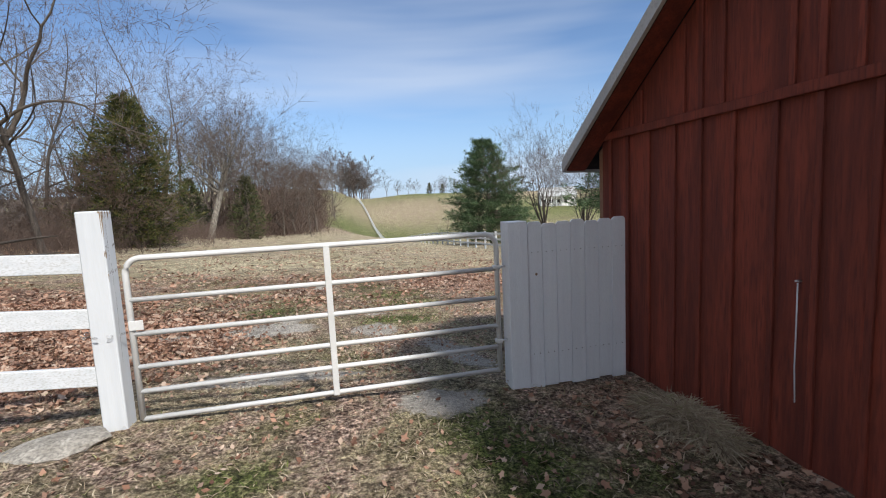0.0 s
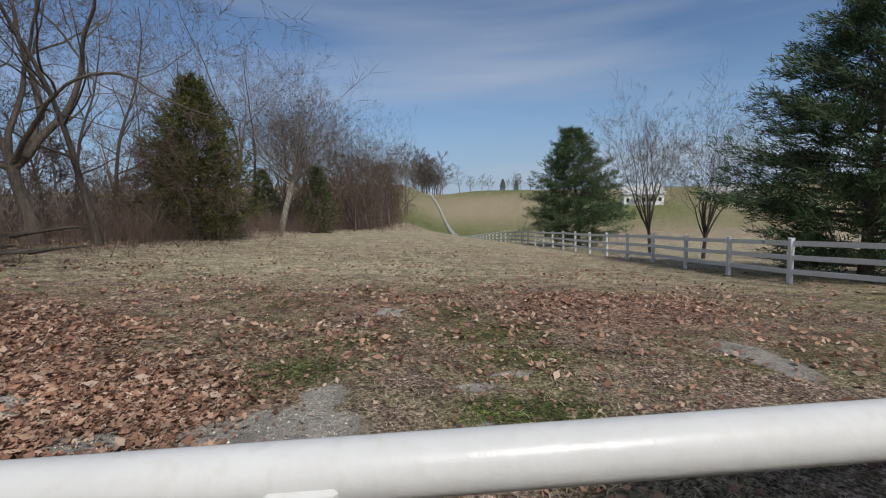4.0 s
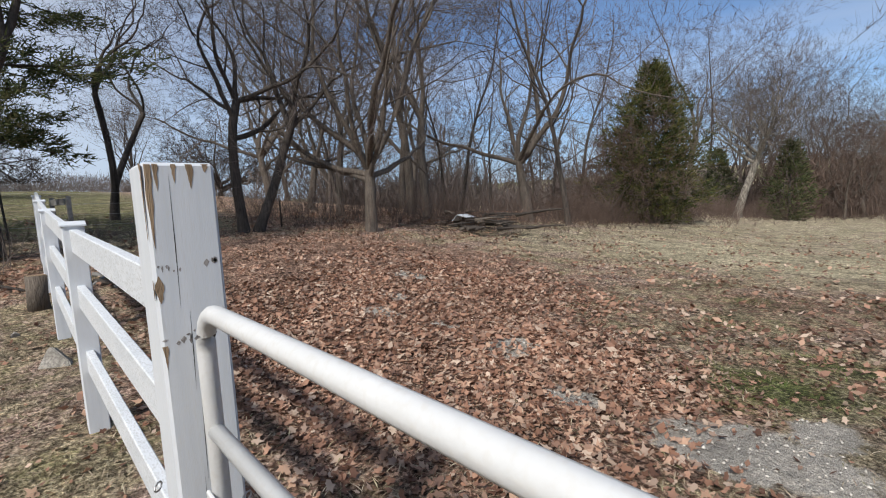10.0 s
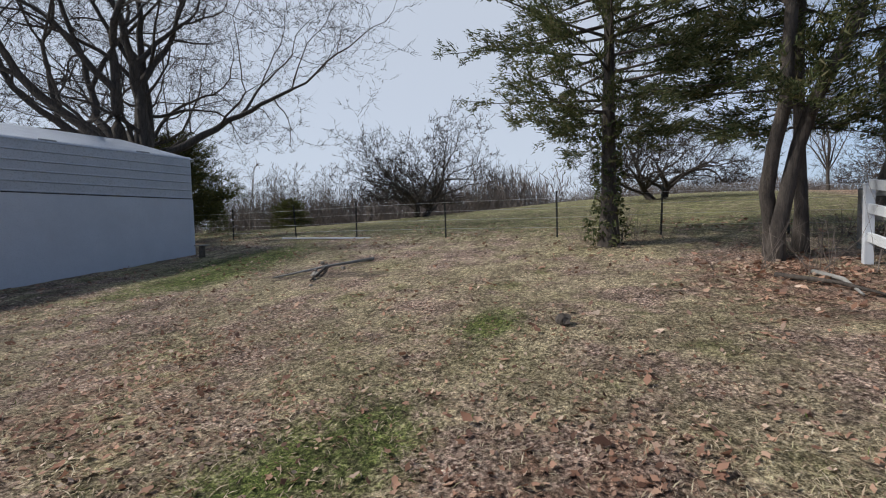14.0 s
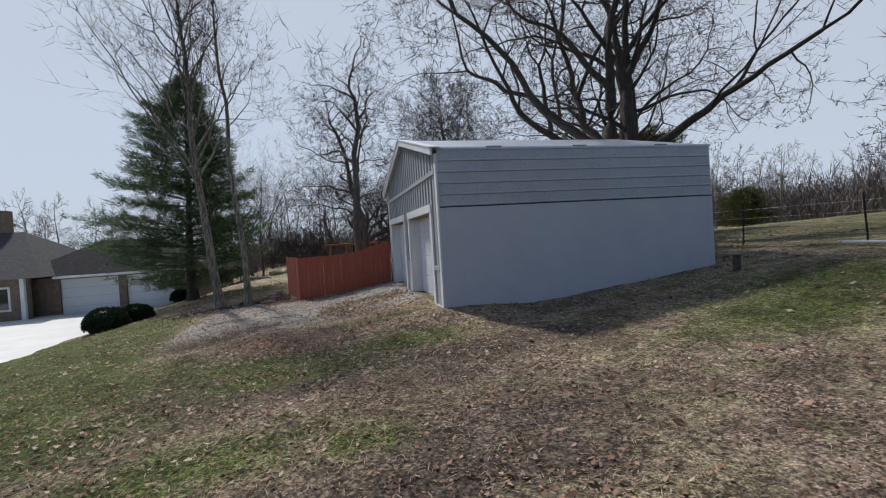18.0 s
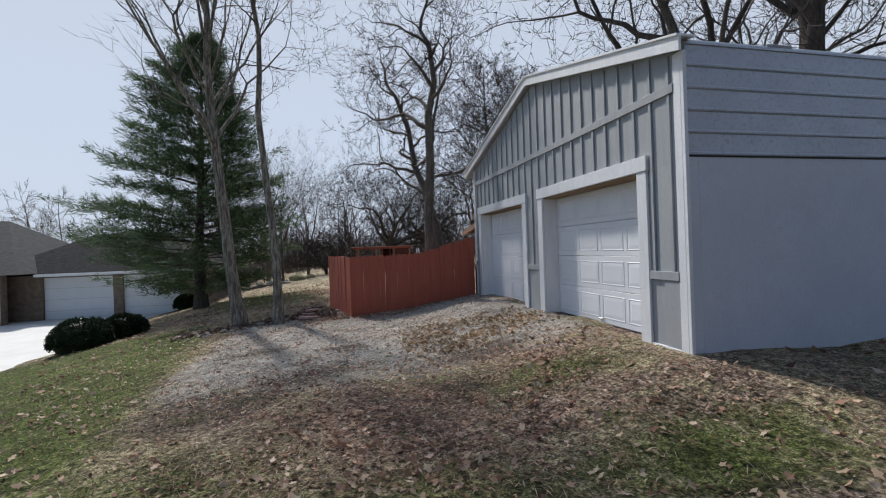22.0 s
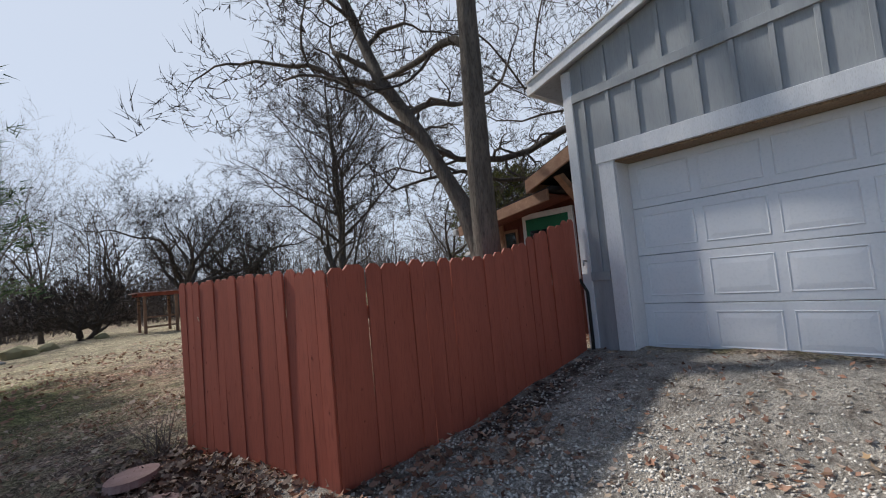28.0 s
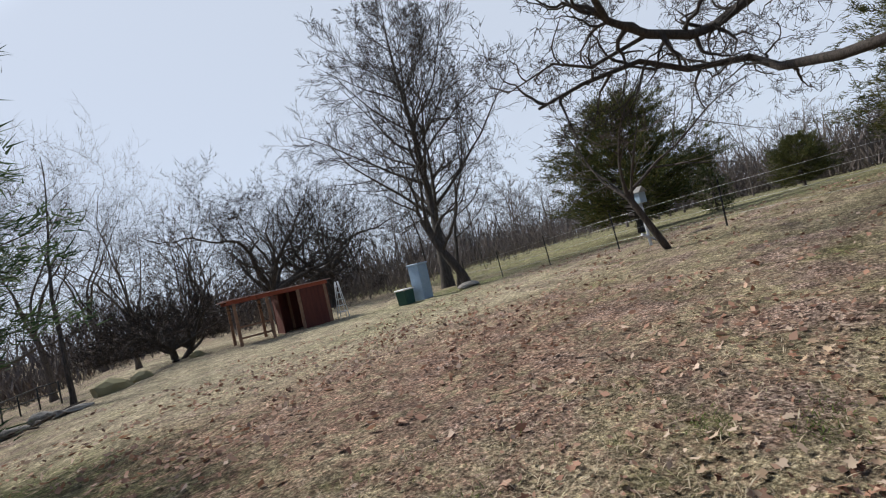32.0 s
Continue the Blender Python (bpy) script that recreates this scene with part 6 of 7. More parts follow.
big = plant("oak_tree", "huge dark leafless oak spreading above the garage roof", garage_oak(), BARKDARK, TWIGDARK)
put_tree(big, -10.6, -21.6, 1.0, 60, True)
def twin_oak():
    """Two trunks from one base: one upright, one leaning south, with crooked limbs held off the garage."""
    rng = random.Random(72)
    W, T = ([], []), ([], [])
    o = habit(6, 0.2, 0.03, 1, 0.007, 3, 0.05, floor=3.4)
    stems = (((0, 0, -0.3), (0.0, 0.0, 1.0), (0.03, 0.02, 2.4), (-0.08, -0.05, 3.7), (-0.05, 0.0, 5.0), (-0.3, -0.2, 6.0), (-0.25, -0.5, 7.2)),
             ((-0.28, -0.2, -0.3), (-0.36, -0.4, 1.2), (-0.35, -0.68, 2.0), (-0.2, -1.2, 3.0), (0.05, -1.75, 4.0), (0.1, -2.3, 5.2), (0.45, -2.6, 6.4)))
    for trunk, r in zip(stems, (0.165, 0.15)):
        pts = [Vector(p_) for p_ in trunk]
        rads = [r * (1.35 if i == 0 else 1 - 0.1 * i) for i in range(len(pts))]
        tube_into(*W, pts, rads, 12)
        n = len(pts) - 1
        for k in range(9):
            f = 3.0 + (n - 3.05) * k / 8
            i = min(int(f), n - 1)
            q = pts[i].lerp(pts[i + 1], f - i)
            a = -2.399 * k - 0.6 + rng.uniform(-0.4, 0.4)
            if math.sin(a) > 0.25 and q.z < 5:
                a = -a
            nd = Vector((math.cos(a), math.sin(a), rng.uniform(0.35, 1.1)))
            grow(rng, W, T, q, nd, rng.uniform(0.9, 1.35) * (1.1 - 0.05 * k), max(0.04, rads[i] * rng.uniform(0.4, 0.65)), 1, o)
        grow(rng, W, T, pts[-1], pts[-1] - pts[-2], 1.2, rads[-1], 2, o)
    return W[0], W[1], T[0], T[1]


yard_d = plant("oak_tree", "rugged twin-trunked leafless oak behind the red fence", twin_oak(), BARK, TWIGDARK)
put_tree(yard_d, -1.5, -23.96, 1.0, 0, True)
tall_a = plant("ash_tree", "tall slender leafless tree with grey trunk at the drive edge", forked_tree(73, 13.5, 0.17, 4.4, 34, (16, 42), habit(5, 0.11, 0.08, 2, 0.006), leader=True, lean=(0.14, 0), sway=0.05, reach=0.9), BARKPALE, TWIGWOOD)
put_tree(tall_a, 3.27, -23.95, 1.0, 0, True)
tall_b = plant("ash_tree", "thin leafless tree with grey trunk at the drive edge", forked_tree(74, 13, 0.13, 6.6, 18, (18, 42), habit(5, 0.16, 0.06, 1, 0.006), leader=True, lean=(-0.05, 0), sway=0.07, reach=0.8), BARKPALE, TWIGDARK)
put_tree(tall_b, 2.4, -23.65, 1.0, 0, True)
pine_s = conifer("pine_tree", "broad dark green pine with drooping boughs", 75, 11.8, 4.9, 0.9, NEEDLE, BARKDARK, 0.74, 0.28, 0.3, 8, 0.24, 0.027, 10, 0.4, 0.14, 0.1, 9, 0.95, 0.1)
put_tree(pine_s, 6.6, -33.2, 1.0, 0, True)

# south yard
fine = plant("pin_oak_tree", "tall leafless tree with fine drooping twigs", bare_tree(81, 17, 0.32, 0.2, True, 34, (11, 8, 7), ratio=(0.5, 0.5, 0.5), limb_len=0.56, open_=(54, 42, 42), lift=0.4, droop=0.02, twig=0.009), BARKDARK, TWIGDARK)
put_tree(fine, -11.0, -46.2, 1.0, 0, True)
put_tree(wood_c, -10.5, -44.4, 0.85, 40)
curved = plant("curved_tree", "stout leafless tree with bent trunk beside the tall oak", forked_tree(85, 8.5, 0.24, 2.6, 4, (10, 50), habit(6, 0.14, 0.05, 1, 0.009), lean=(0.28, -0.1), sway=0.12), BARKDARK, TWIGDARK)
put_tree(curved, -9.8, -42.4, 1.0, 0, True)
put_tree(wood_c, 4.3, -42.7, 0.72, 150)
put_tree(wood_b, 9.8, -55.8, 0.9, 20)
oak_s = plant("oak_tree", "spreading leafless oak beside the open shed", forked_tree(82, 11, 0.42, 2.2, 9, (12, 82), habit(7, 0.15, 0.03, 1, 0.011), reach=1.1), BARKDARK, TWIGDARK)
put_tree(oak_s, -4.6, -58, 1.0, 0, True)
put_tree(oak_s, -9.0, -60, 0.95, 110)
put_tree(apple, 1.6, -48.6, 0.75, 50)
round_c = conifer("cedar_tree", "broad rounded olive cedar at the yard's far side", 84, 8.2, 6.2, 0.8, CEDAR, BARKDARK, 0.45, 0.24, 0.26, 8, 0.24, 0.04, 7, 0.6, 0.14, 0.0, 8, 1.0)
put_tree(round_c, -23.9, -43.3, 1.0, 0, True)
put_tree(round_c, -16.2, -26.9, 0.62, 30)
put_tree(round_c, -36.0, -38.9, 0.42, 75)
put_tree(ced_far, -29.5, -41.5, 0.6, 10)
leaner = plant("small_leaning_tree", "small leaning leafless tree beside a bird feeder", bare_tree(83, 4.2, 0.1, 0.4, False, 5, (6, 5, 2), limb_len=0.75, open_=(60, 45, 50), lift=0.1, lean=(0.42, -0.3), twig=0.007), BARKDARK, TWIG)
put_tree(leaner, -8.9, -32.1, 1.0, 0, True)
for x, y, s in ((3.2, -52, 0.6), (6.4, -52, 0.7), (12, -60, 0.9), (6, -66, 0.9), (-1, -68, 0.9), (-14, -66, 0.95), (-20, -64, 0.9), (9, -48, 0.7)):
    put_tree((wood_a, wood_b, wood_c)[int(abs(x)) % 3], x, y, s, 40 * x)


# far belts of woodland, one object each
def far_wood(name, label, seed, places, material, twig=0.02):
    rng = random.Random(seed)
    V, F = [], []
    kinds = [bare_tree(seed + k, 10, 0.13, 0.1, True, 11, (6, 3), ratio=(0.6, 0.6, 0.5), limb_len=0.42 + 0.05 * k, open_=(52, 42, 42), lift=0.3, twig=twig, far=True) for k in range(4)]
    def tris(faces):
        return [t_ for f in faces for t_ in ((f[:3], (f[0], f[2], f[3])) if len(f) == 4 else (f,))]
    kinds = [(np.array([tuple(v) for v in a + c]), np.array(tris(b) + [tuple(len(a) + i for i in f) for f in tris(d)])) for a, b, c, d in kinds]
    allV, allF, off = [], [], 0
    for x, y, s in places:
        kv, kf = kinds[rng.randrange(4)]
        a = rng.uniform(0, 6.28)
        c, n = math.cos(a) * s, math.sin(a) * s
        P = np.stack([kv[:, 0] * c - kv[:, 1] * n + x, kv[:, 0] * n + kv[:, 1] * c + y, kv[:, 2] * s + gz(x, y)], -1)
        allV.append(P)
        allF.append(kf + off)
        off += len(P)
    me = mesh_np(name, np.concatenate(allV), np.concatenate(allF), material)
    return tagged(new(name, me), label, "woods", kind="stuff")


rf_ = random.Random(5)
belt = [(rf_.uniform(-85, -60), -75 + 1.3 * k, rf_.uniform(0.75, 1.15) * 1.0) for k in range(38)]
belt += [(rf_.uniform(-110, -60), rf_.uniform(6, 60), rf_.uniform(0.8, 1.2)) for k in range(44)]
belt = [(x, y, k) for x, y, k in belt if y < 0 or y > 24]
belt += [(x, y, 1.05) for x, y in ((rf_.uniform(-48, -22), rf_.uniform(14, 66)) for k in range(34)) if y + 0.7 > 0.45 * (0.8 - x)]
far_wood("far_wood", "distant leafless woodland on the western rise", 101, belt, TWIG)
belt = [(rf_.uniform(-60, 40), rf_.uniform(-95, -70), rf_.uniform(0.9, 1.4)) for k in range(80)]
belt += [(rf_.uniform(-75, -38), rf_.uniform(-70, -48), rf_.uniform(0.7, 1.1)) for k in range(30)]
far_wood("far_wood", "distant grey leafless woodland beyond the yard", 102, belt, TWIG)
belt = [(rf_.gauss(14, 9), rf_.uniform(240, 262), rf_.uniform(1.1, 2.1)) for k in range(16)]
belt += [(rf_.uniform(-40, 6), rf_.uniform(90, 240), rf_.uniform(0.9, 1.4)) for k in range(50)]
belt += [(rf_.uniform(30, 130), rf_.uniform(236, 262), rf_.uniform(0.5, 1.1)) for k in range(14)]
far_wood("far_wood", "leafless trees along the hilltop and field edge", 103, belt, TWIG)
belt = [(rf_.gauss(11.5, 5.0), rf_.uniform(236, 248), rf_.uniform(1.5, 2.3)) for k in range(20)]
belt += [(34 + 5.5 * k + rf_.gauss(0, 1.5), rf_.uniform(238, 248), rf_.uniform(0.45, 1.0)) for k in range(9)]
far_wood("far_wood", "clump of tall bare trees on the crest of the hill", 104, belt, TWIGWOOD, 0.05)
put_tree(ced_far, 52, 240, 0.9, 0)
put_tree(ced_far, 60, 243, 0.8, 50)
put_tree(ced_far, 88, 238, 0.7, 90)


# brush at the wood's edge: many thin stems
def brush(name, label, seed, spots_, n, hmin, hmax, material, w=0.006):
    rng = np.random.default_rng(seed)
    P = []
    for cx, cy, rx, ry, k in spots_:
        P.append(np.stack([cx + rng.normal(0, rx, k), cy + rng.normal(0, ry, k)], -1))
    P = np.concatenate(P)
    z = ground_z(P[:, 0], P[:, 1]) - 0.05
    base = np.concatenate([P, z[:, None]], 1)
    m = len(P)
    V, T = [], []
    for s in range(n):
        d = rng.normal(0, 0.38, (m, 3))
        d[:, 2] = 1
        d /= np.linalg.norm(d, axis=1, keepdims=True)
        h = rng.uniform(hmin, hmax, (m, 1))
        mid = base + d * h * 0.55
        d2 = d + rng.normal(0, 0.45, (m, 3))
        tip = mid + d2 * h * 0.5
        a = rng.normal(0, 1, (m, 3))
        a = np.cross(a, d)
        a /= np.linalg.norm(a, axis=1, keepdims=True)
        b = np.cross(a, d)
        o = sum(len(v) for v in V)
        V.append(np.concatenate([base + a * w, base - a * w, base + b * w, mid + a * w * 0.7, mid - a * w * 0.7, mid + b * w * 0.7, tip]))
        i = np.arange(m) + o
        q = [i + m * k for k in range(7)]
        for u, v in ((0, 1), (1, 2), (2, 0)):
            T += [np.stack([q[u], q[v], q[v + 3]], -1), np.stack([q[u], q[v + 3], q[u + 3]], -1), np.stack([q[u + 3], q[v + 3], q[6]], -1)]
    return tagged(new(name, mesh_np(name, np.concatenate(V), np.concatenate(T), material)), label, "brush", kind="stuff")


edge_spots = [(-11 + 0.13 * (y - 10), y, 1.6, 1.8, 150) for y in range(13, 60, 4)] + [(-10, 20, 0.9, 1.2, 320), (-7.5, 36, 2, 2, 260), (-3.5, 44, 2.5, 2.5, 300), (-13, 11, 1.5, 2, 200), (-15, 7, 2.5, 2.0, 180)]
brush("undergrowth", "tangled reddish-brown undergrowth at the edge of the wood", 1, edge_spots, 4, 0.7, 1.9, TWIGRED)
brush("undergrowth", "sparse dry stems along the wire fence", 2, [(-11.5, -3.9, 0.4, 0.5, 18), (-9.6, -0.9, 0.5, 0.5, 20), (-11.2, 1.0, 1.0, 0.8, 30), (13.6, 7.0, 0.8, 0.8, 14), (15.6, 5.6, 0.8, 0.5, 14)], 3, 0.5, 1.3, TWIG)
brush("undergrowth", "grey thicket below the southern trees", 3, [(x, -66 + (x % 7), 5, 3, 60) for x in range(-40, 30, 6)], 3, 1.2, 3.4, TWIG, 0.02)
brush("dry_shrub", "leafless dry shrub beside the red fence corner", 4, [(1.42, -25.24, 0.05, 0.05, 10)], 3, 0.3, 0.6, TWIG)


def twig_mass(name, label, seed, line, height, depth, n, size, material):
    """A dense tangle of slips along a line, with an uneven top: a hedge or thicket seen from afar."""
    rng = np.random.default_rng(seed)
    line = np.array(line, float)
    seg = rng.integers(0, len(line) - 1, n)
    u = rng.random((n, 1))
    P = line[seg] * (1 - u) + line[seg + 1] * u + rng.normal(0, depth, (n, 2))
    s = P[:, 0] * 0.31 + P[:, 1] * 0.37
    top = height * (0.62 + 0.2 * np.sin(s) + 0.14 * np.sin(2.7 * s + 1) + 0.1 * np.sin(6.1 * s) + rng.normal(0, 0.08, n))
    z = ground_z(P[:, 0], P[:, 1]) + rng.random(n) ** 1.2 * np.maximum(top, 0.3)
    c = np.concatenate([P, z[:, None]], 1)
    d = rng.normal(0, 0.5, (n, 3))
    d[:, 2] = np.abs(d[:, 2]) + 0.7
    d /= np.linalg.norm(d, axis=1, keepdims=True)
    side = np.cross(d, rng.normal(0, 1, (n, 3)))
    side /= np.linalg.norm(side, axis=1, keepdims=True)
    L = size * rng.uniform(0.5, 1.5, (n, 1))
    V = np.stack([c - side * L * 0.035, c + side * L * 0.035, c + d * L], 1).reshape(-1, 3)
    return tagged(new(name, mesh_np(name, V, np.arange(3 * n).reshape(-1, 3), material)), label, "brush", kind="stuff")


twig_mass("thicket", "dense grey-brown hedge along the western rise", 61, [(-66, -22), (-64, 0), (-60, 20), (-52, 40)], 2.1, 2.6, 42000, 0.5, TWIGWOOD)
twig_mass("thicket", "leafless woods along the south-western ridge", 62, [(-62, -84), (-70, -60), (-66, -40), (-66, -22)], 6.5, 3.5, 26000, 1.5, TWIGWOOD)
twig_mass("thicket", "grey leafless thicket beyond the southern yard", 63, [(-48, -74), (-20, -72), (8, -70), (36, -62)], 4.5, 3.0, 26000, 1.3, TWIGWOOD)
twig_mass("thicket", "reddish-brown leafless thicket beside the north field", 64, [(-7, 40), (-4.0, 50), (-3.2, 62), (-2.6, 78)], 4.6, 1.4, 16000, 1.0, TWIGRED)
twig_mass("thicket", "tangled understorey deep in the wood", 65, [(-32, 18), (-26, 26), (-20, 44), (-12, 60)], 3.6, 3.0, 16000, 1.1, TWIGWOOD)


def debris_pile():
    t = thing("brush_pile", "pile of cut branches and scrap boards at the wood's edge", "brush pile", at=(-9.9, 11.3, gz(-9.9, 11.3)))
    rng = random.Random(9)
    for k in range(70):
        a = rng.uniform(-0.5, 0.5) + (0 if k % 3 else 1.5)
        L = rng.uniform(0.5, 1.5)
        c = Vector((rng.gauss(0, 1.3), rng.uniform(-0.9, 0.9), rng.uniform(0.04, 0.55) * rng.random() + 0.04))
        d = Vector((math.cos(a), math.sin(a), rng.uniform(-0.08, 0.12))) * L / 2
        part("branch", bm_tube([c - d, c + Vector((0, 0, 0.03)), c + d], [rng.uniform(0.03, 0.07), 0.035, 0.015], 6), BARK if k % 4 == 0 else BARKDARK, t)
    part("scrap_sheet", bm_prism([(-0.4, 0.3), (-0.1, 0.52), (0.35, 0.42), (0.34, 0.4), (-0.1, 0.49), (-0.38, 0.28)][::-1], "y", -0.5, -0.05), surf("pale_scrap", (0.5, 0.53, 0.57), (0.6, 0.62, 0.65), 5, 0.5), t, "pale folded scrap sheet")


debris_pile()

# ---- wire fence on steel posts along the pasture ----
def make_wire_fence():
    f = thing("wire_fence", "wire pasture fence on dark steel T-posts", "fence")
    ys = [2.2, -0.6, -3.0, -5.4, -8.6, -11.8, -14.4, -17.6, -21.0, -24.5, -28.0, -31.5, -35.0, -38.5, -42.0, -45.5]
    xs = [-12.3 if y > -22 else -10.2 - 0.1 * max(0, -30 - y) for y in ys]
    bm = bmesh.new()
    bm_box(-0.004, 0.004, -0.022, 0.022, -0.4, 1.18, 0, bm)
    bm_box(0.004, 0.03, -0.004, 0.004, -0.4, 1.18, 0, bm)
    for k in range(14):
        bm_box(0.03, 0.036, -0.006, 0.006, 0.05 + k * 0.08, 0.07 + k * 0.08, 0, bm)
    src = part("steel_post", bm, POSTIRON, f)
    src.matrix_basis = pose(xs[0], ys[0], gz(xs[0], ys[0]), 0, 1, 0)
    rng = random.Random(2)
    for x, y in zip(xs[1:], ys[1:]):
        share("steel_post", src, f, pose(x, y, gz(x, y), rng.uniform(-2, 2), rng.uniform(-2, 2), rng.uniform(-8, 8)))
    for h in (0.25, 0.5, 0.75, 1.0):
        part("wire", bm_tube([(x + 0.034, y, gz(x, y) + h - 0.0) for x, y in zip(xs, ys)], 0.003, 4, False), STEEL, f)
    return f


make_wire_fence()


def lump(seed, rx, ry, rz, rough=0.25, sub=2, cuts=0):
    bm = bmesh.new()
    bmesh.ops.create_icosphere(bm, subdivisions=sub, radius=1)
    rng = random.Random(int(seed * 11))
    for k in range(cuts):      # flat broken faces
        d = Vector((rng.gauss(0, 1), rng.gauss(0, 1), rng.gauss(0.3, 0.8))).normalized()
        h = rng.uniform(0.45, 0.75)
        for v in bm.verts:
            if v.co.dot(d) > h:
                v.co -= d * (v.co.dot(d) - h)
    for v in bm.verts:
        k = 1 + rough * noise.noise(v.co * 1.6 + Vector((seed * 3.7, seed, 0)))
        v.co = Vector((v.co.x * rx * k, v.co.y * ry * k, v.co.z * rz * k))
    return bm


def stone(name, label, x, y, size, seed, material=STONE, sink=0.4, rz=0):
    o = part(name, lump(seed, *size, cuts=0 if size[0] > 0.25 else 9, sub=3 if max(size) > 0.09 else 2), material)
    o.matrix_basis = pose(x, y, gz(x, y) + size[2] * (1 - sink) - 0.01, 0, 0, rz)
    return tagged(o, label, "stone")


stone("flat_stone", "large flat tan stone set beside the gate post", -0.3, -0.24, (0.3, 0.2, 0.05), 1, sink=0.5, rz=15)
stone("rock", "pale broken rock among fallen leaves", -1.09, 1.47, (0.11, 0.08, 0.07), 2)
stone("rock", "small broken rock half buried in leaves", -0.62, 1.8, (0.08, 0.06, 0.045), 3)
def make_wedge(x, y):
    """A split slab of stone, three-cornered, standing on its long edge."""
    bm = bm_prism([(-0.14, -0.04), (0.13, -0.04), (0.11, 0.02), (-0.04, 0.17), (-0.07, 0.16)], "y", -0.045, 0.045)
    bmesh.ops.bevel(bm, geom=bm.edges[:], offset=0.009, segments=2, affect="EDGES")
    for v in bm.verts:
        v.co += noise.noise_vector(v.co * 14) * 0.008
    o = part("wedge_stone", bm, STONE)
    o.matrix_basis = pose(x, y, gz(x, y), -24, 0, 62)
    tagged(o, "tan wedge-shaped stone under the fence", "stone")


make_wedge(-4.05, -0.22)
stone("rock", "small pale rock beside the fence", -5.2, -0.5, (0.07, 0.06, 0.04), 4)
for k, (x, y, s) in enumerate(((-7.6, -9.2, 0.13), (-7.9, -9.5, 0.08), (-8.3, -9.1, 0.07), (-7.2, -8.9, 0.06), (-8.8, -10.1, 0.08), (-6.8, -8.6, 0.05))):
    stone("rubble_stone", "pale rubble stone on the old fire spot", x, y, (s, s * 0.8, s * 0.6), 10 + k)
for k in range(26):
    u = k / 25
    x, y = 4.1 - 2.6 * u + 0.12 * math.sin(k * 5), -22.8 - 1.25 * math.sin(u * 1.5) + 0.14 * math.cos(k * 3)
    stone("edging_rock", "weathered edging rock beside the gravel drive", x, y, (0.07 + 0.04 * ((k * 7) % 3), 0.06 + 0.02 * (k % 3), 0.045 + 0.015 * (k % 2)), 30 + k, BARKPALE if k % 3 else STONE)
for k, (x, y) in enumerate(((1.7, -23.4), (1.66, -24.05), (1.66, -24.75))):
    bm = bmesh.new()
    bmesh.ops.create_cone(bm, cap_ends=True, segments=22, radius1=0.2, radius2=0.19, depth=0.05)
    bmesh.ops.scale(bm, vec=(1.15, 0.85, 1), verts=bm.verts)
    for v in bm.verts:
        v.co += Vector((noise.noise(v.co * 5 + Vector((k, 0, 0))), noise.noise(v.co * 5 + Vector((0, k, 3))), 0)) * 0.02
    o = part("stepping_stone", bm, PAVER)
    o.matrix_basis = pose(x, y, gz(x, y) + 0.06, 3, -2, 30 * k)
    tagged(o, "round pinkish stepping stone by the red fence", "stepping stone", "stepping stones")


def make_log(name, label, x, y, h, r, tilt=0.0):
    t = thing(name, label, "log", at=(x, y, gz(x, y) - 0.03))
    part("bark", bm_tube([(0, 0, 0), (0.01, 0, h * 0.5), (0, 0.01, h)], [r * 1.08, r, r * 1.02], 14), BARK, t)
    part("cut_face", bm_tube([(0, 0.01, h + 0.001), (0, 0.01, h + 0.006)], r * 0.9, 14), BAREWOOD, t, "pale sawn face")


chunk = part("wood_chunk", lump(77, 0.12, 0.09, 0.075, 0.5), BARKDARK)
chunk.matrix_basis = pose(-5.68, -3.81, gz(-5.68, -3.81) + 0.035, 8, 4, 35)
tagged(chunk, "dark broken chunk of an old stump on the lawn", "wood chunk")
make_log("upright_log", "short upright log standing beside the white fence", -6.35, -0.28, 0.46, 0.11)
make_log("short_post", "short wooden post stub by the garage corner", -9.1, -14.9, 0.36, 0.08)
t = thing("grey_board", "grey board laid on the short post", "board", at=(-9.1, -14.9, gz(-9.1, -14.9) + 0.342))
part("board", bm_box(-0.16, 0.16, -0.13, 0.13, 0, 0.03, 0.004), surf_grey, t)
plank = part("loose_plank", bm_box(-0.06, 0.06, -1.7, 1.7, 0, 0.045, 0.005), WHITE_RAIL)
plank.matrix_basis = pose(-12.15, -13.0, gz(-12.15, -13.0) + 0.02, -0.5, 0, 6)
tagged(plank, "pale plank lying along the wire fence", "plank")
plank2 = part("loose_plank", bm_box(-0.85, 0.85, -0.1, 0.1, 0, 0.045, 0.005), CABINWOOD)
plank2.matrix_basis = pose(9.6, 5.2, gz(9.6, 5.2) + 0.03, 0, 4, -12)
tagged(plank2, "tan plank lying in the grass near the field fence", "plank")
part_st = part("leaning_stick", bm_tube([(-12.3, 5.5, gz(-12.3, 5.5) - 0.05), (-12.2, 5.45, gz(-12.3, 5.5) + 0.8)], 0.03, 6), BARKDARK)
tagged(part_st, "dark leaning stick at the lawn edge", "stick")
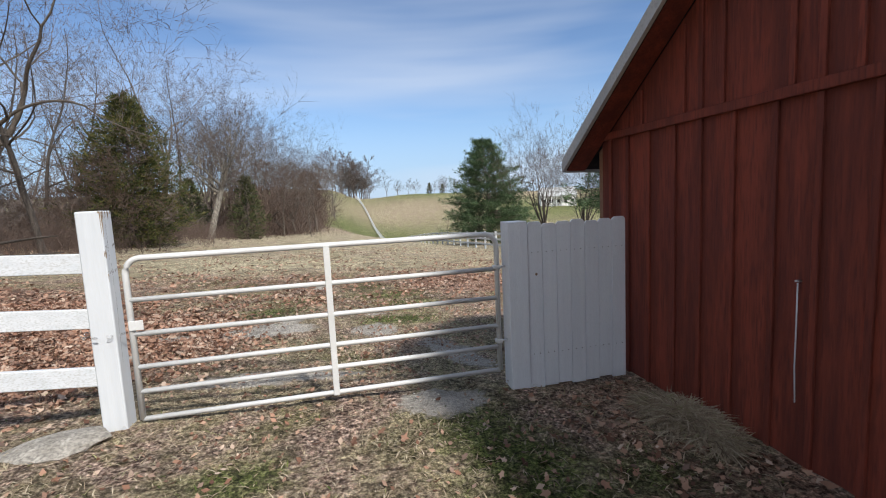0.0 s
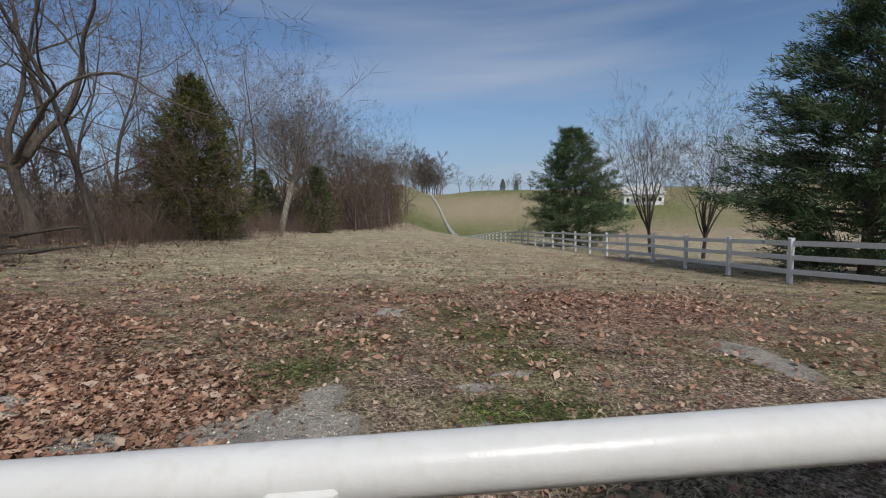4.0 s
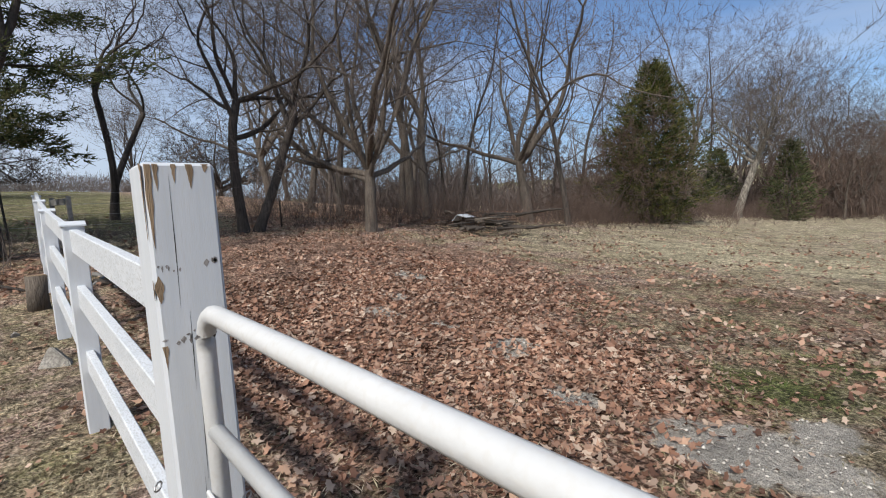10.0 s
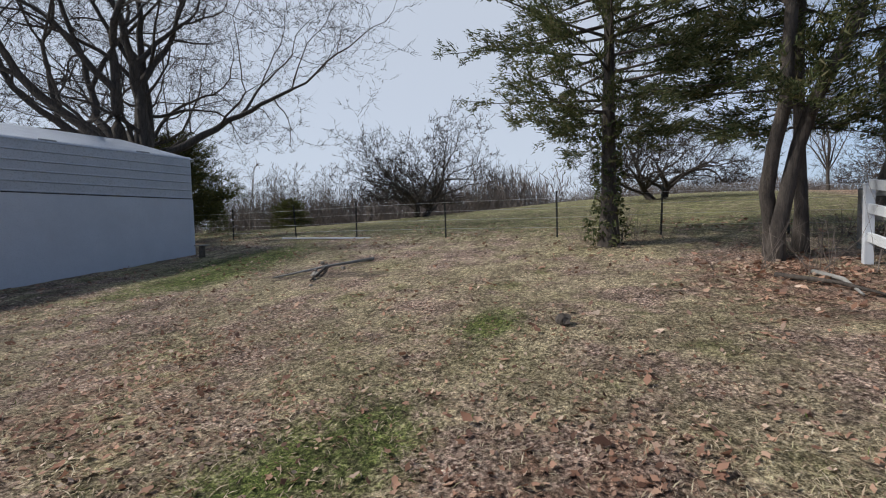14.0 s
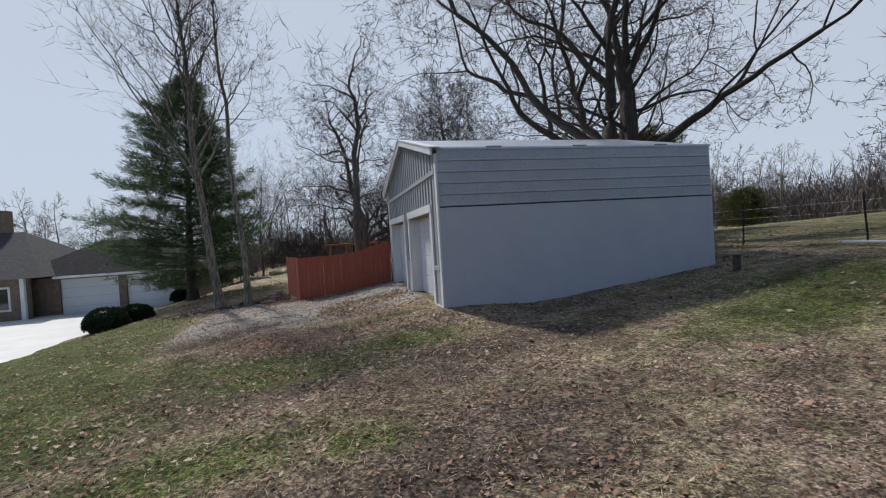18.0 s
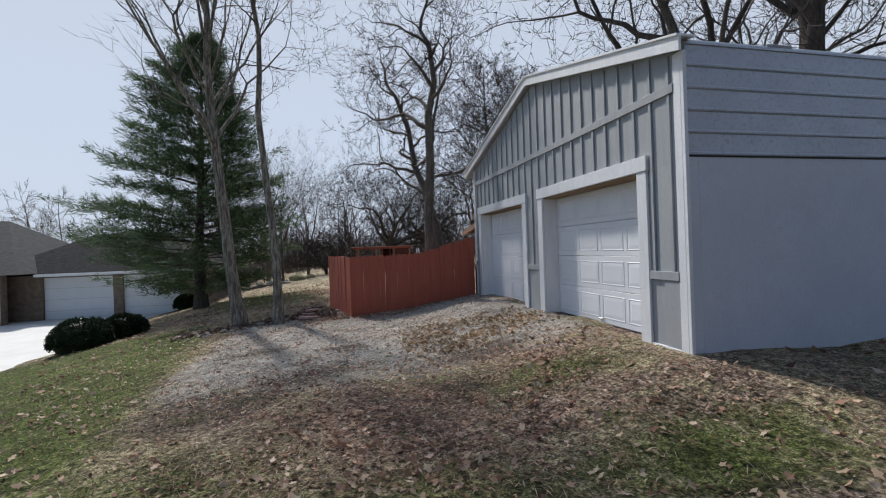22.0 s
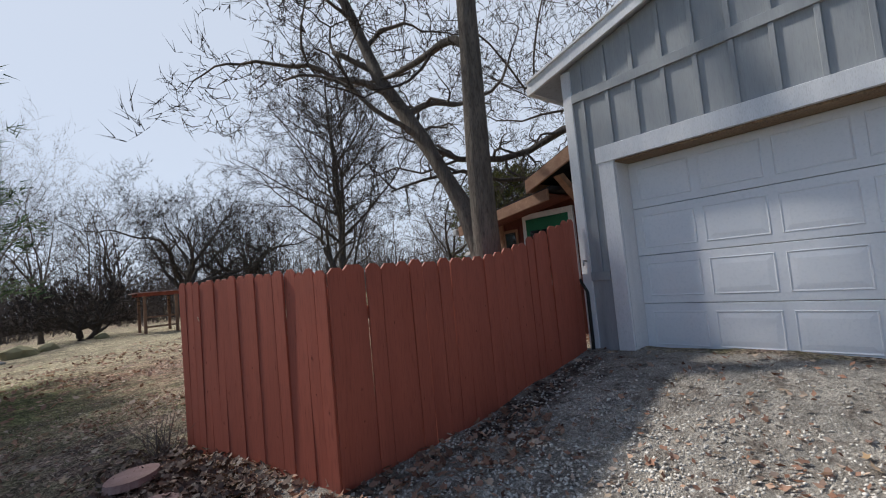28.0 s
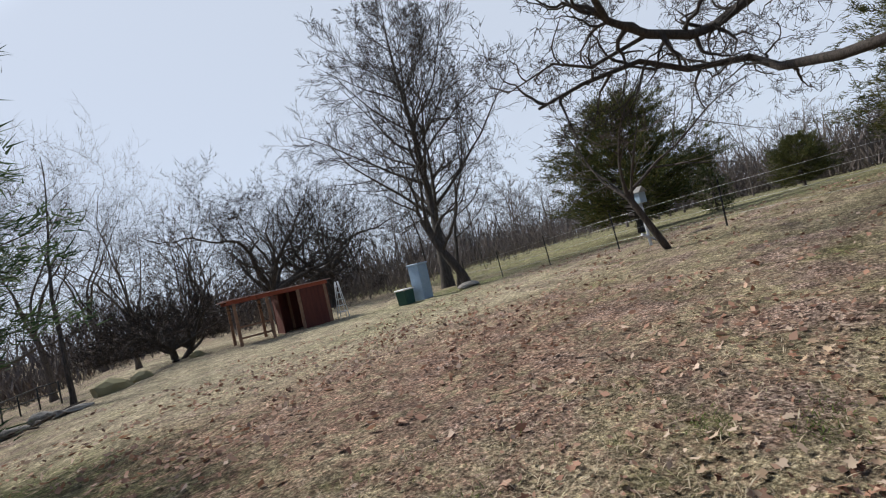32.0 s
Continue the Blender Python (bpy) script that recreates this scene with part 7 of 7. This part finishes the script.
for k, (x0, y0, x1, y1) in enumerate(((-8.9, -0.9, -7.6, -0.7), (-8.6, -1.4, -7.4, -0.4), (-8.0, 0.45, -6.9, 0.6), (-7.4, 0.4, -6.2, 0.9), (-9.3, -9.0, -7.1, -9.9), (-8.6, -9.8, -7.0, -8.8), (-8.4, 0.8, -7.2, 0.35))):
    z0, z1 = gz(x0, y0), gz(x1, y1)
    o = part("fallen_branch", bm_tube([(x0, y0, z0 + 0.03), ((x0 + x1) / 2, (y0 + y1) / 2 + 0.08, (z0 + z1) / 2 + 0.07), (x1, y1, z1 + 0.03)], [0.04, 0.03, 0.015], 7), BARKDARK if k % 2 else surf_grey)
    tagged(o, "fallen grey branch lying on the lawn", "branch", "fallen branches")

# ivy on the leaning cedar trunk
rng_iv = np.random.default_rng(6)
C = []
for k in range(420):
    z = rng_iv.uniform(0, 2.8)
    a = rng_iv.uniform(0, 6.28)
    r = 0.24 + 0.06 * rng_iv.random() + (0.25 * rng_iv.random() if z < 0.6 else 0)
    C.append((-11.05 + r * math.cos(a), -4.0 + r * math.sin(a), gz(-11.05, -4.0) + z))
C = np.array(C)
V, T = needles(rng_iv, C, rng_iv.normal(0, 1, C.shape), 0.09, 0.07, 3, 0.6)
tagged(new("ivy", mesh_np("ivy", V, T, DARKNEEDLE)), "dark ivy leaves climbing the cedar trunk", "ivy", kind="stuff")


# ---- shrubs, shed and yard things to the south ----
def shrub(x, y, rx, rz, seed):
    t = thing("clipped_shrub", "round clipped dark green shrub beside the drive", "shrub", "clipped shrubs", at=(x, y, gz(x, y)))
    rng = np.random.default_rng(seed)
    n = 2600
    d = rng.normal(0, 1, (n, 3))
    d[:, 2] = np.abs(d[:, 2]) - 0.25
    d /= np.linalg.norm(d, axis=1, keepdims=True)
    k = 1 + 0.06 * np.sin(5 * d[:, :1] + seed) * np.sin(4 * d[:, 1:2])
    P = d * np.array([rx, rx, rz]) * k * rng.uniform(0.86, 1.02, (n, 1)) + np.array([0, 0, rz * 0.42])
    V, T = needles(rng, P, d, 0.045, 0.035, 4, 0.7)
    b = new("foliage", mesh_np("foliage", V, T, BOX))
    b.parent = t
    part("stems", bm_tube([(0, 0, -0.1), (0, 0, rz * 0.7)], 0.06, 8), BARKDARK, t)
    o = part("inner_foliage", lump(seed, rx * 0.84, rx * 0.84, rz * 0.84, 0.1), BOX, t)
    o.location = (0, 0, rz * 0.42)


shrub(7.66, -26.0, 0.74, 0.6, 1)
shrub(7.04, -26.95, 0.6, 0.48, 2)
shrub(8.0, -36.0, 0.5, 0.5, 3)


def make_shed():
    s = thing("open_shed", "low red wooden shed with open posts and weathered slat roof", "shed", at=(-2.5, -46.8, gz(-2.5, -46.8)), rz=2)
    for x in (-1.95, -0.75, 0.55, 1.85):
        for y in (-0.9, 0.9):
            part("post", bm_box(x - 0.06, x + 0.06, y - 0.06, y + 0.06, -0.4, 1.75, 0.005), CABINWOOD, s)
    for y in (-0.9, 0.9):
        part("beam", bm_box(-2.1, 2.1, y - 0.05, y + 0.05, 1.752, 1.9, 0.005), FENCERED, s)
    for k in range(15):
        x = -2.1 + k * 0.3
        part("roof_slat", bm_box(x - 0.12, x + 0.12, -1.15, 1.15, 1.903 + 0.004 * (k % 2), 1.94 + 0.004 * (k % 2), 0.003), PAVER, s)
    part("back_wall", bm_box(-1.88, 0.0, -0.98, -0.94, -0.3, 1.75, 0), CABIN, s)
    part("side_wall", bm_box(-2.06, -2.02, -0.9, 0.9, -0.3, 1.75, 0), CABIN, s)
    part("front_wall", bm_box(-1.88, -0.82, 0.92, 0.96, -0.3, 1.75, 0), CABIN, s)
    part("inner_wall", bm_box(-0.06, -0.02, -0.9, 0.3, -0.3, 1.75, 0), CABIN, s)
    for z in (0.3, 0.75):
        part("side_rail", bm_box(0.62, 1.78, 0.86, 0.92, z - 0.04, z + 0.04, 0.004), CABINWOOD, s)


make_shed()


def make_trellis():
    t = thing("garden_trellis", "white wooden obelisk trellis in the yard", "trellis", at=(-5.2, -46.4, gz(-5.2, -46.4)))
    for a, b in ((-1, -1), (1, -1), (1, 1), (-1, 1)):
        part("leg", bm_tube([(0.22 * a, 0.22 * b, -0.1), (0.06 * a, 0.06 * b, 1.7)], 0.02, 5), WHITE, t)
    for k in range(5):
        w = 0.2 - 0.032 * k
        for s in (-1, 1):
            part("slat", bm_box(-w, w, s * w - 0.01, s * w + 0.01, 0.25 + 0.3 * k, 0.29 + 0.3 * k, 0), WHITE, t)


make_trellis()
b = thing("utility_bin", "dark green bin with pale lid in the far yard", "bin", at=(-6.9, -43.0, gz(-6.9, -43.0)), rz=20)
part("body", bm_prism([(-0.26, 0.0), (0.26, 0.0), (0.3, 0.6), (-0.3, 0.6)], "y", -0.26, 0.26, 0.02), BINGREEN, b)
part("lid", bm_box(-0.34, 0.34, -0.3, 0.3, 0.6, 0.66, 0.02), SIDING, b, "pale lid")
b = thing("blue_cabinet", "tall pale blue metal cabinet beside the green bin", "cabinet", at=(-7.75, -43.0, gz(-7.75, -43.0)), rz=20)
part("body", bm_box(-0.3, 0.3, -0.3, 0.3, -0.1, 1.5, 0.02), BLUEPAINT, b)
part("cap", bm_box(-0.34, 0.34, -0.34, 0.34, 1.5, 1.58, 0.02), BLUEPAINT, b)
b = thing("bird_feeder", "pale blue bird feeder on a white post", "bird feeder", at=(-10.0, -33.4, gz(-10.0, -33.4)))
part("post", bm_tube([(0, 0, -0.2), (0.03, 0, 1.2)], 0.045, 8), WHITE, b)
part("house", bm_box(-0.12, 0.17, -0.12, 0.12, 1.2, 1.5, 0.01), BLUEPAINT, b)
part("roof", bm_prism([(-0.17, 1.5), (0.22, 1.5), (0.025, 1.66)], "y", -0.16, 0.16), surf_grey, b)
part("brace", bm_tube([(-0.3, 0, 0.1), (0.3, 0, 0.35)], 0.04, 6), WHITE, b)
stone("mound", "low stone mound under the tall tree", -9.4, -41.9, (0.5, 0.4, 0.16), 60)


rail_fence = thing("low_rail_fence", "low grey metal rail fence at the edge of the yard", "fence")
for k in range(4):
    x, y = 5.4 + 0.9 * k, -47.6 - 1.4 * k
    part("post", bm_tube([(x, y, gz(x, y) - 0.2), (x, y, gz(x, y) + 0.85)], 0.03, 6), POSTIRON, rail_fence)
for h in (0.45, 0.82):
    part("rail", bm_tube([(5.4 + 0.9 * k, -47.6 - 1.4 * k, gz(5.4 + 0.9 * k, -47.6 - 1.4 * k) + h) for k in range(4)], 0.022, 6), POSTIRON, rail_fence)
rp = random.Random(14)
for k in range(16):   # stones and broken limbs heaped along the bank
    u = rp.random()
    x, y = 6.9 - 2.6 * u + rp.gauss(0, 0.2), -41.4 - 0.7 * u + rp.gauss(0, 0.35)
    stone("bank_stone", "rough grey-brown stone on the yard bank", x, y, (rp.uniform(0.15, 0.4), rp.uniform(0.12, 0.3), rp.uniform(0.08, 0.2)), 200 + k)
for k in range(10):
    u = rp.random()
    x, y, a = 6.9 - 2.6 * u, -41.3 - 0.7 * u + rp.gauss(0, 0.3), rp.uniform(0, 6.28)
    L_ = rp.uniform(0.5, 1.2)
    q = [(x + L_ * t_ * math.cos(a), y + L_ * t_ * math.sin(a), gz(x, y) + 0.08 + 0.25 * t_ * rp.random()) for t_ in (0, 0.5, 1)]
    tagged(part("fallen_branch", bm_tube(q, 0.03, 5), BARK), "dead grey branch lying on the yard bank", "branch")
for x, y, r_ in ((3.5, -44.0, 0.55), (2.7, -44.6, 0.35), (0.9, -47.2, 0.3)):   # clumps of old ornamental grass
    g_ = part("grass_clump", lump(int(90 * r_), r_, r_, r_ * 0.7, 0.3), STRAW)
    g_.matrix_basis = pose(x, y, gz(x, y) + 0.05)
    tagged(g_, "dry tan clump of ornamental grass", "grass")


# ---- houses far off on the hill ----
def far_house(x, y, w, d, h, rh, rz, label, roof):
    t = thing("hill_house", label, "house", at=(x, y, gz(x, y) - 0.3), rz=rz)
    part("wall", bm_box(-w / 2, w / 2, -d / 2, d / 2, -1, h, 0), SIDING, t)
    part("roof", bm_prism([(-d / 2 - 0.5, h), (d / 2 + 0.5, h), (0, h + rh)], "x", -w / 2 - 0.4, w / 2 + 0.4), roof, t)
    n = int(w / 2.4)
    for k in range(n):
        x_ = -w / 2 + (k + 0.5) * w / n
        f = part("window", bm_box(x_ - 0.55, x_ + 0.55, -d / 2 - 0.05, -d / 2 - 0.005, 0.9, 2.3, 0), TRIM, t)
        part("pane", bm_box(x_ - 0.45, x_ + 0.45, -d / 2 - 0.07, -d / 2 - 0.051, 1.0, 2.2, 0), GLASS, f)
    part("porch_roof", bm_box(-w / 4, w / 4, -d / 2 - 2.2, -d / 2 - 0.08, h - 0.35, h - 0.15, 0), roof, t)
    for k in range(4):
        x_ = -w / 4 + 0.3 + k * (w / 2 - 0.6) / 3
        part("porch_post", bm_box(x_ - 0.1, x_ + 0.1, -d / 2 - 2.1, -d / 2 - 1.9, -0.5, h - 0.352, 0), SIDING, t)


far_house(79, 146, 12, 8, 3.4, 3.0, -20, "white two-storey house with porch on the far hill", FASCIA)
far_house(112, 150, 15, 8, 2.6, 2.4, -25, "low pale house with grey roof on the far hill", FASCIA)


# ---- loose ground cover: leaves, blades of grass, pebbles ----
STRIP = [(1.7, -5.0), (1.7, 0.5), (0.2, -1.5), (-0.8, -3.6), (-0.4, -6.5), (0.9, -11.5), (2.2, -16.5), (2.0, -21.0), (1.2, -26.0)]


def strip_distance(x, y):
    best = np.full(x.shape, 1e9)
    for (ax, ay), (bx, by) in zip(STRIP, STRIP[1:]):
        dx, dy = bx - ax, by - ay
        t_ = np.clip(((x - ax) * dx + (y - ay) * dy) / (dx * dx + dy * dy), 0, 1)
        best = np.minimum(best, np.hypot(x - ax - t_ * dx, y - ay - t_ * dy))
    return best


def patchy(x, y, s=1.0, seed=0.0):
    """A cheap mottled field from 0 to 1."""
    v = np.sin(1.7 * s * x + 1.3 * np.sin(0.9 * s * y + seed)) * np.sin(1.9 * s * y + 1.1 * np.sin(1.3 * s * x - seed)) + 0.6 * np.sin(4.3 * s * x + seed) * np.sin(3.9 * s * y - 2 * seed) + 0.4 * np.sin(9.1 * s * x) * np.sin(8.3 * s * y + seed)
    return np.clip(0.5 + 0.35 * v, 0, 1)


def clear_of_things(x, y):
    garage = (x > -9.8) & (x < -2.6) & (y > -23.7) & (y < -16.0)
    barn = (x > 4.44) & (x < 11.1) & (y > -7.7) & (y < 0.6)
    fence = (np.abs((y + 23.36) - (x - 0.66) * 0.08) < 0.05) & (x > -2.7) & (x < 0.7)
    return ~(garage | barn | fence | ((x > 8.5) & (y < -21)))


def scatter(rng, n, box, weight):
    x = rng.uniform(box[0], box[1], n)
    y = rng.uniform(box[2], box[3], n)
    k = (rng.random(n) < weight(x, y)) & clear_of_things(x, y)
    return x[k], y[k]


def leaves(name, label, seed, x, y, size, lobes, material, lift=0.02):
    rng = np.random.default_rng(seed)
    n = len(x)
    z = ground_z(x, y) + rng.uniform(0.006, lift, n)
    c = np.stack([x, y, z], -1)
    nrm = rng.normal(0, 0.55, (n, 3))
    nrm[:, 2] = 1
    nrm /= np.linalg.norm(nrm, axis=1, keepdims=True)
    a = rng.uniform(0, 6.283, n)
    u = np.stack([np.cos(a), np.sin(a), np.zeros(n)], -1)
    u -= nrm * (u * nrm).sum(1, keepdims=True)
    u /= np.linalg.norm(u, axis=1, keepdims=True)
    v = np.cross(nrm, u)
    L = size * rng.uniform(0.6, 1.35, (n, 1))
    curl = rng.uniform(-0.1, 0.5, (n, 1)) * L
    if lobes:
        ang = np.linspace(0, 2 * np.pi, 11)[:-1]
        rad = np.array([1.0, 0.42, 0.72, 0.36, 0.62, 0.75, 0.62, 0.36, 0.72, 0.42])
        P = [c - nrm * curl * 0.15]
        for q, r in zip(ang, rad):
            P.append(c + u * L * r * math.cos(q) * 0.55 + v * L * r * math.sin(q) * 0.5 + nrm * curl * (r * math.cos(q)) ** 2 * 0.5)
        V = np.stack(P, 1).reshape(-1, 3)
        k = np.arange(10)
        tri_ = np.stack([np.zeros(10, int), 1 + k, 1 + (k + 1) % 10], -1)
        T = (np.arange(n)[:, None, None] * 11 + tri_[None]).reshape(-1, 3)
    else:
        V = np.stack([c - u * L * 0.5 + nrm * curl * 0.3, c - v * L * 0.28, c + u * L * 0.5 + nrm * curl * 0.3, c + v * L * 0.28], 1).reshape(-1, 3)
        T = (np.arange(n)[:, None, None] * 4 + np.array([[0, 1, 3], [1, 2, 3]])[None]).reshape(-1, 3)
    return tagged(new(name, mesh_np(name, V, T, material)), label, "leaves", kind="stuff")


rs = np.random.default_rng(20)
x, y = scatter(rs, 330000, (-9, 7, -28, 8), lambda x, y: np.clip(leaf_at(x, y) * (0.15 + 1.0 * patchy(x, y, 0.8, 1)) - 0.08, 0, 1) ** 1.5 * (1 - step(2.5, 6.5, strip_distance(x, y))) * (1 - 0.6 * gravel_at(x, y)))
xd, yd = scatter(rs, 60000, (-6.2, 1.6, 0.1, 6.4), lambda x, y: np.clip(1.5 * leaf_at(x, y) - 0.55, 0, 0.9) * (0.35 + 0.65 * patchy(x, y, 0.9, 21)) * (1 - 0.8 * gravel_at(x, y)))
x, y = np.concatenate([x, xd]), np.concatenate([y, yd])
leaves("fallen_leaves", "curled brown and tan oak leaves lying on the lawn", 1, x, y, 0.075, True, LEAF, 0.03)
x, y = scatter(rs, 420000, (-16, 14, -40, 24), lambda x, y: np.clip(leaf_at(x, y) * (0.2 + 1.0 * patchy(x, y, 0.6, 2)) - 0.06, 0, 1) ** 1.4 * step(2.0, 6.0, strip_distance(x, y)) * (1 - 0.6 * gravel_at(x, y)))
leaves("fallen_leaves", "brown fallen leaves scattered over the wider lawn", 2, x, y, 0.1, False, LEAF, 0.05)
x, y = scatter(rs, 15000, (-3.0, -0.0, -21.5, -17.8), lambda x, y: 0.55 * blob(x, y, -1.1, -19.5, 1.1, 0.9, 20, 0.8) * patchy(x, y, 1.5, 3))
leaves("golden_leaves", "golden dry leaves gathered in front of the garage", 3, x, y, 0.085, True, GOLDLEAF, 0.04)
x, y = scatter(rs, 5000, (-1.0, 1.8, -25.6, -22.6), lambda x, y: 0.5 * patchy(x, y, 1.5, 5))
leaves("fallen_leaves", "dark curled leaves along the red fence foot", 4, x, y, 0.085, True, LEAF, 0.04)

x, y = scatter(rs, 30000, (0.4, 4.6, -25.8, -22.4), lambda x, y: 0.75 * np.exp(-((y + 24.0 - 0.32 * np.clip(x - 2.6, 0, 3)) / 0.28) ** 2) * step(0.7, 1.2, x) * (0.3 + 0.7 * patchy(x, y, 2.0, 9)) + 0.35 * blob(x, y, 1.45, -24.5, 0.5, 0.9, 0, 0.6))
leaves("fallen_leaves", "dark wet leaves banked along the drive edge", 15, x, y, 0.085, True, DARKLEAF, 0.07)

x, y = scatter(rs, 420000, (-9, 7, -29, 9), lambda x, y: ((0.04 + 0.3 * patchy(x, y, 0.7, 11) ** 2) * (1 - step(2.0, 7.0, strip_distance(x, y))) + 0.012) * (1 - 0.7 * np.clip(1.4 * green_at(x, y) - 0.4, 0, 1)))
leaves("leaf_litter", "small broken bits of dry leaf in the grass", 8, x, y, 0.05, False, LEAF, 0.025)
x, y = scatter(rs, 60000, (-9, 7, -29, 9), lambda x, y: (0.01 + 0.25 * patchy(x, y, 0.9, 14) ** 3) * (1 - step(2.0, 7.0, strip_distance(x, y))))
leaves("fallen_leaves", "single pale oak leaves dotted over the lawn", 9, x, y, 0.07, True, LEAF, 0.03)
x, y = scatter(rs, 26000, (-6, 5, -28, -11), lambda x, y: (0.03 + 0.5 * patchy(x, y, 0.8, 17) ** 3) * (1 - step(2.0, 6.0, strip_distance(x, y))) * (1 - 0.7 * gravel_at(x, y)))
leaves("fallen_leaves", "pale tan oak leaves strewn before the garage", 12, x, y, 0.078, True, PALELEAF, 0.045)


def blades(name, label, seed, x, y, length, width, lean, material):
    rng = np.random.default_rng(seed)
    n = len(x)
    z = ground_z(x, y) - 0.005
    a = rng.uniform(0, 6.283, n)
    d = np.stack([np.cos(a), np.sin(a), rng.uniform(*lean, n)], -1)
    d /= np.linalg.norm(d, axis=1, keepdims=True)
    s = np.stack([-np.sin(a), np.cos(a), np.zeros(n)], -1) * (width * rng.uniform(0.7, 1.4, (n, 1)))
    L = length * rng.uniform(0.5, 1.4, (n, 1))
    c = np.stack([x, y, z], -1)
    m = c + d * L * 0.4
    tip = c + d * L + np.array([0, 0, -1]) * L * 0.22
    V = np.stack([c, m + s, m - s, tip], 1).reshape(-1, 3)
    T = (np.arange(n)[:, None, None] * 4 + np.array([[0, 1, 2], [2, 1, 3]])[None]).reshape(-1, 3)
    return tagged(new(name, mesh_np(name, V, T, material)), label, "grass", kind="stuff")


def bare_soil(x, y):
    return 1 - np.clip(gravel_at(x, y) * 1.1, 0, 0.97)


x, y = scatter(rs, 560000, (-9, 7, -29, 8), lambda x, y: (1.0 * (1 - step(1.5, 6.0, strip_distance(x, y))) + 0.06) * bare_soil(x, y) * (0.35 + 0.65 * patchy(x, y, 1.1, 4)) * (1 - 0.55 * leaf_at(x, y)) * (1 - 0.75 * np.clip(soil_at(x, y), 0, 1)) * (1 - 0.8 * np.clip(1.3 * green_at(x, y) - 0.2, 0, 1)))
blades("dead_grass", "matted straw-coloured winter grass", 5, x, y, 0.085, 0.0032, (0.1, 0.9), STRAW)
x, y = scatter(rs, 420000, (-10, 8, -29, 8), lambda x, y: np.clip(green_at(x, y) * (0.2 + 1.1 * patchy(x, y, 1.3, 6)) - 0.05, 0, 1) * (0.75 * (1 - step(1.5, 6.5, strip_distance(x, y))) + 0.08) * bare_soil(x, y))
rt = np.random.default_rng(51)
xc, yc = scatter(rt, 260, (-6, 5, -28, -11), lambda x, y: (1 - step(2.0, 5.0, strip_distance(x, y))) * bare_soil(x, y))
n_ = 70
x = np.concatenate([x, (xc[:, None] + rt.normal(0, 0.09, (len(xc), n_))).ravel()])
y = np.concatenate([y, (yc[:, None] + rt.normal(0, 0.09, (len(xc), n_))).ravel()])
blades("green_grass", "short green grass growing through the dead lawn", 6, x, y, 0.06, 0.003, (0.35, 1.6), GRASS)
rx_ = np.random.default_rng(33)
k = 3600
a_, r_ = rx_.uniform(0, 6.283, k), np.sqrt(rx_.random(k))
hx, hy = 4.2 + 0.24 * r_ * np.cos(a_), -1.0 + 0.47 * r_ * np.sin(a_)
kk = hx < 4.43
hx, hy, hr = hx[kk], hy[kk], r_[kk]
o = blades("straw_heap", "small heap of old straw against the barn wall", 7, hx, hy, 0.19, 0.0045, (-0.1, 0.5), STRAW)
lift_ = np.repeat(0.1 * (1 - hr ** 2), 4)   # the heap rises to its middle
co = np.empty(len(o.data.vertices) * 3, np.float32)
o.data.vertices.foreach_get("co", co)
co[2::3] += lift_.astype(np.float32)
o.data.vertices.foreach_set("co", co)
mound = part("straw_mound", lump(5, 0.18, 0.36, 0.07, 0.25), STRAWBED)
mound.matrix_basis = pose(4.2, -1.0, gz(4.2, -1.0) - 0.02)
tagged(mound, "matted straw mound beside the red barn", "straw")


def pebbles(seed, x, y, r):
    rng = np.random.default_rng(seed)
    n = len(x)
    base = np.array([(1, 0, 0), (0, 1, 0), (-1, 0, 0), (0, -1, 0), (0, 0, 0.7), (0, 0, -0.6)])
    tri_ = np.array([(0, 1, 4), (1, 2, 4), (2, 3, 4), (3, 0, 4), (1, 0, 5), (2, 1, 5), (3, 2, 5), (0, 3, 5)])
    a = rng.uniform(0, 6.283, n)
    s = r * rng.uniform(0.5, 1.6, (n, 1, 3))
    P = base[None] * s * rng.uniform(0.75, 1.25, (n, 6, 1))
    X = P[:, :, 0] * np.cos(a)[:, None] - P[:, :, 1] * np.sin(a)[:, None] + x[:, None]
    Y = P[:, :, 0] * np.sin(a)[:, None] + P[:, :, 1] * np.cos(a)[:, None] + y[:, None]
    Z = P[:, :, 2] + (ground_z(x, y) + 0.002)[:, None]
    V = np.stack([X, Y, Z], -1).reshape(-1, 3)
    T = (np.arange(n)[:, None, None] * 6 + tri_[None]).reshape(-1, 3)
    return tagged(new("gravel", mesh_np("gravel", V, T, PEBBLE)), "pale crushed limestone gravel on the drive", "gravel", kind="stuff")


xs_, ys_ = scatter(rs, 110000, (-2.7, 4, -24.3, -17.0), lambda x, y: np.clip(gravel_at(x, y) - 0.3, 0, 1) * (1 - 0.8 * soil_at(x, y)) * 0.75 * (1 - step(1.5, 4.5, strip_distance(x, y))))
x, y = scatter(rs, 90000, (-3, 4, -24.5, 4.5), lambda x, y: np.clip(gravel_at(x, y) - 0.25, 0, 1) * 0.55 * (0.25 + 0.75 * patchy(x, y, 1.4, 8)) * (1 - step(2.5, 6, strip_distance(x, y))))
pebbles(9, np.concatenate([x, xs_]), np.concatenate([y, ys_]), 0.012)
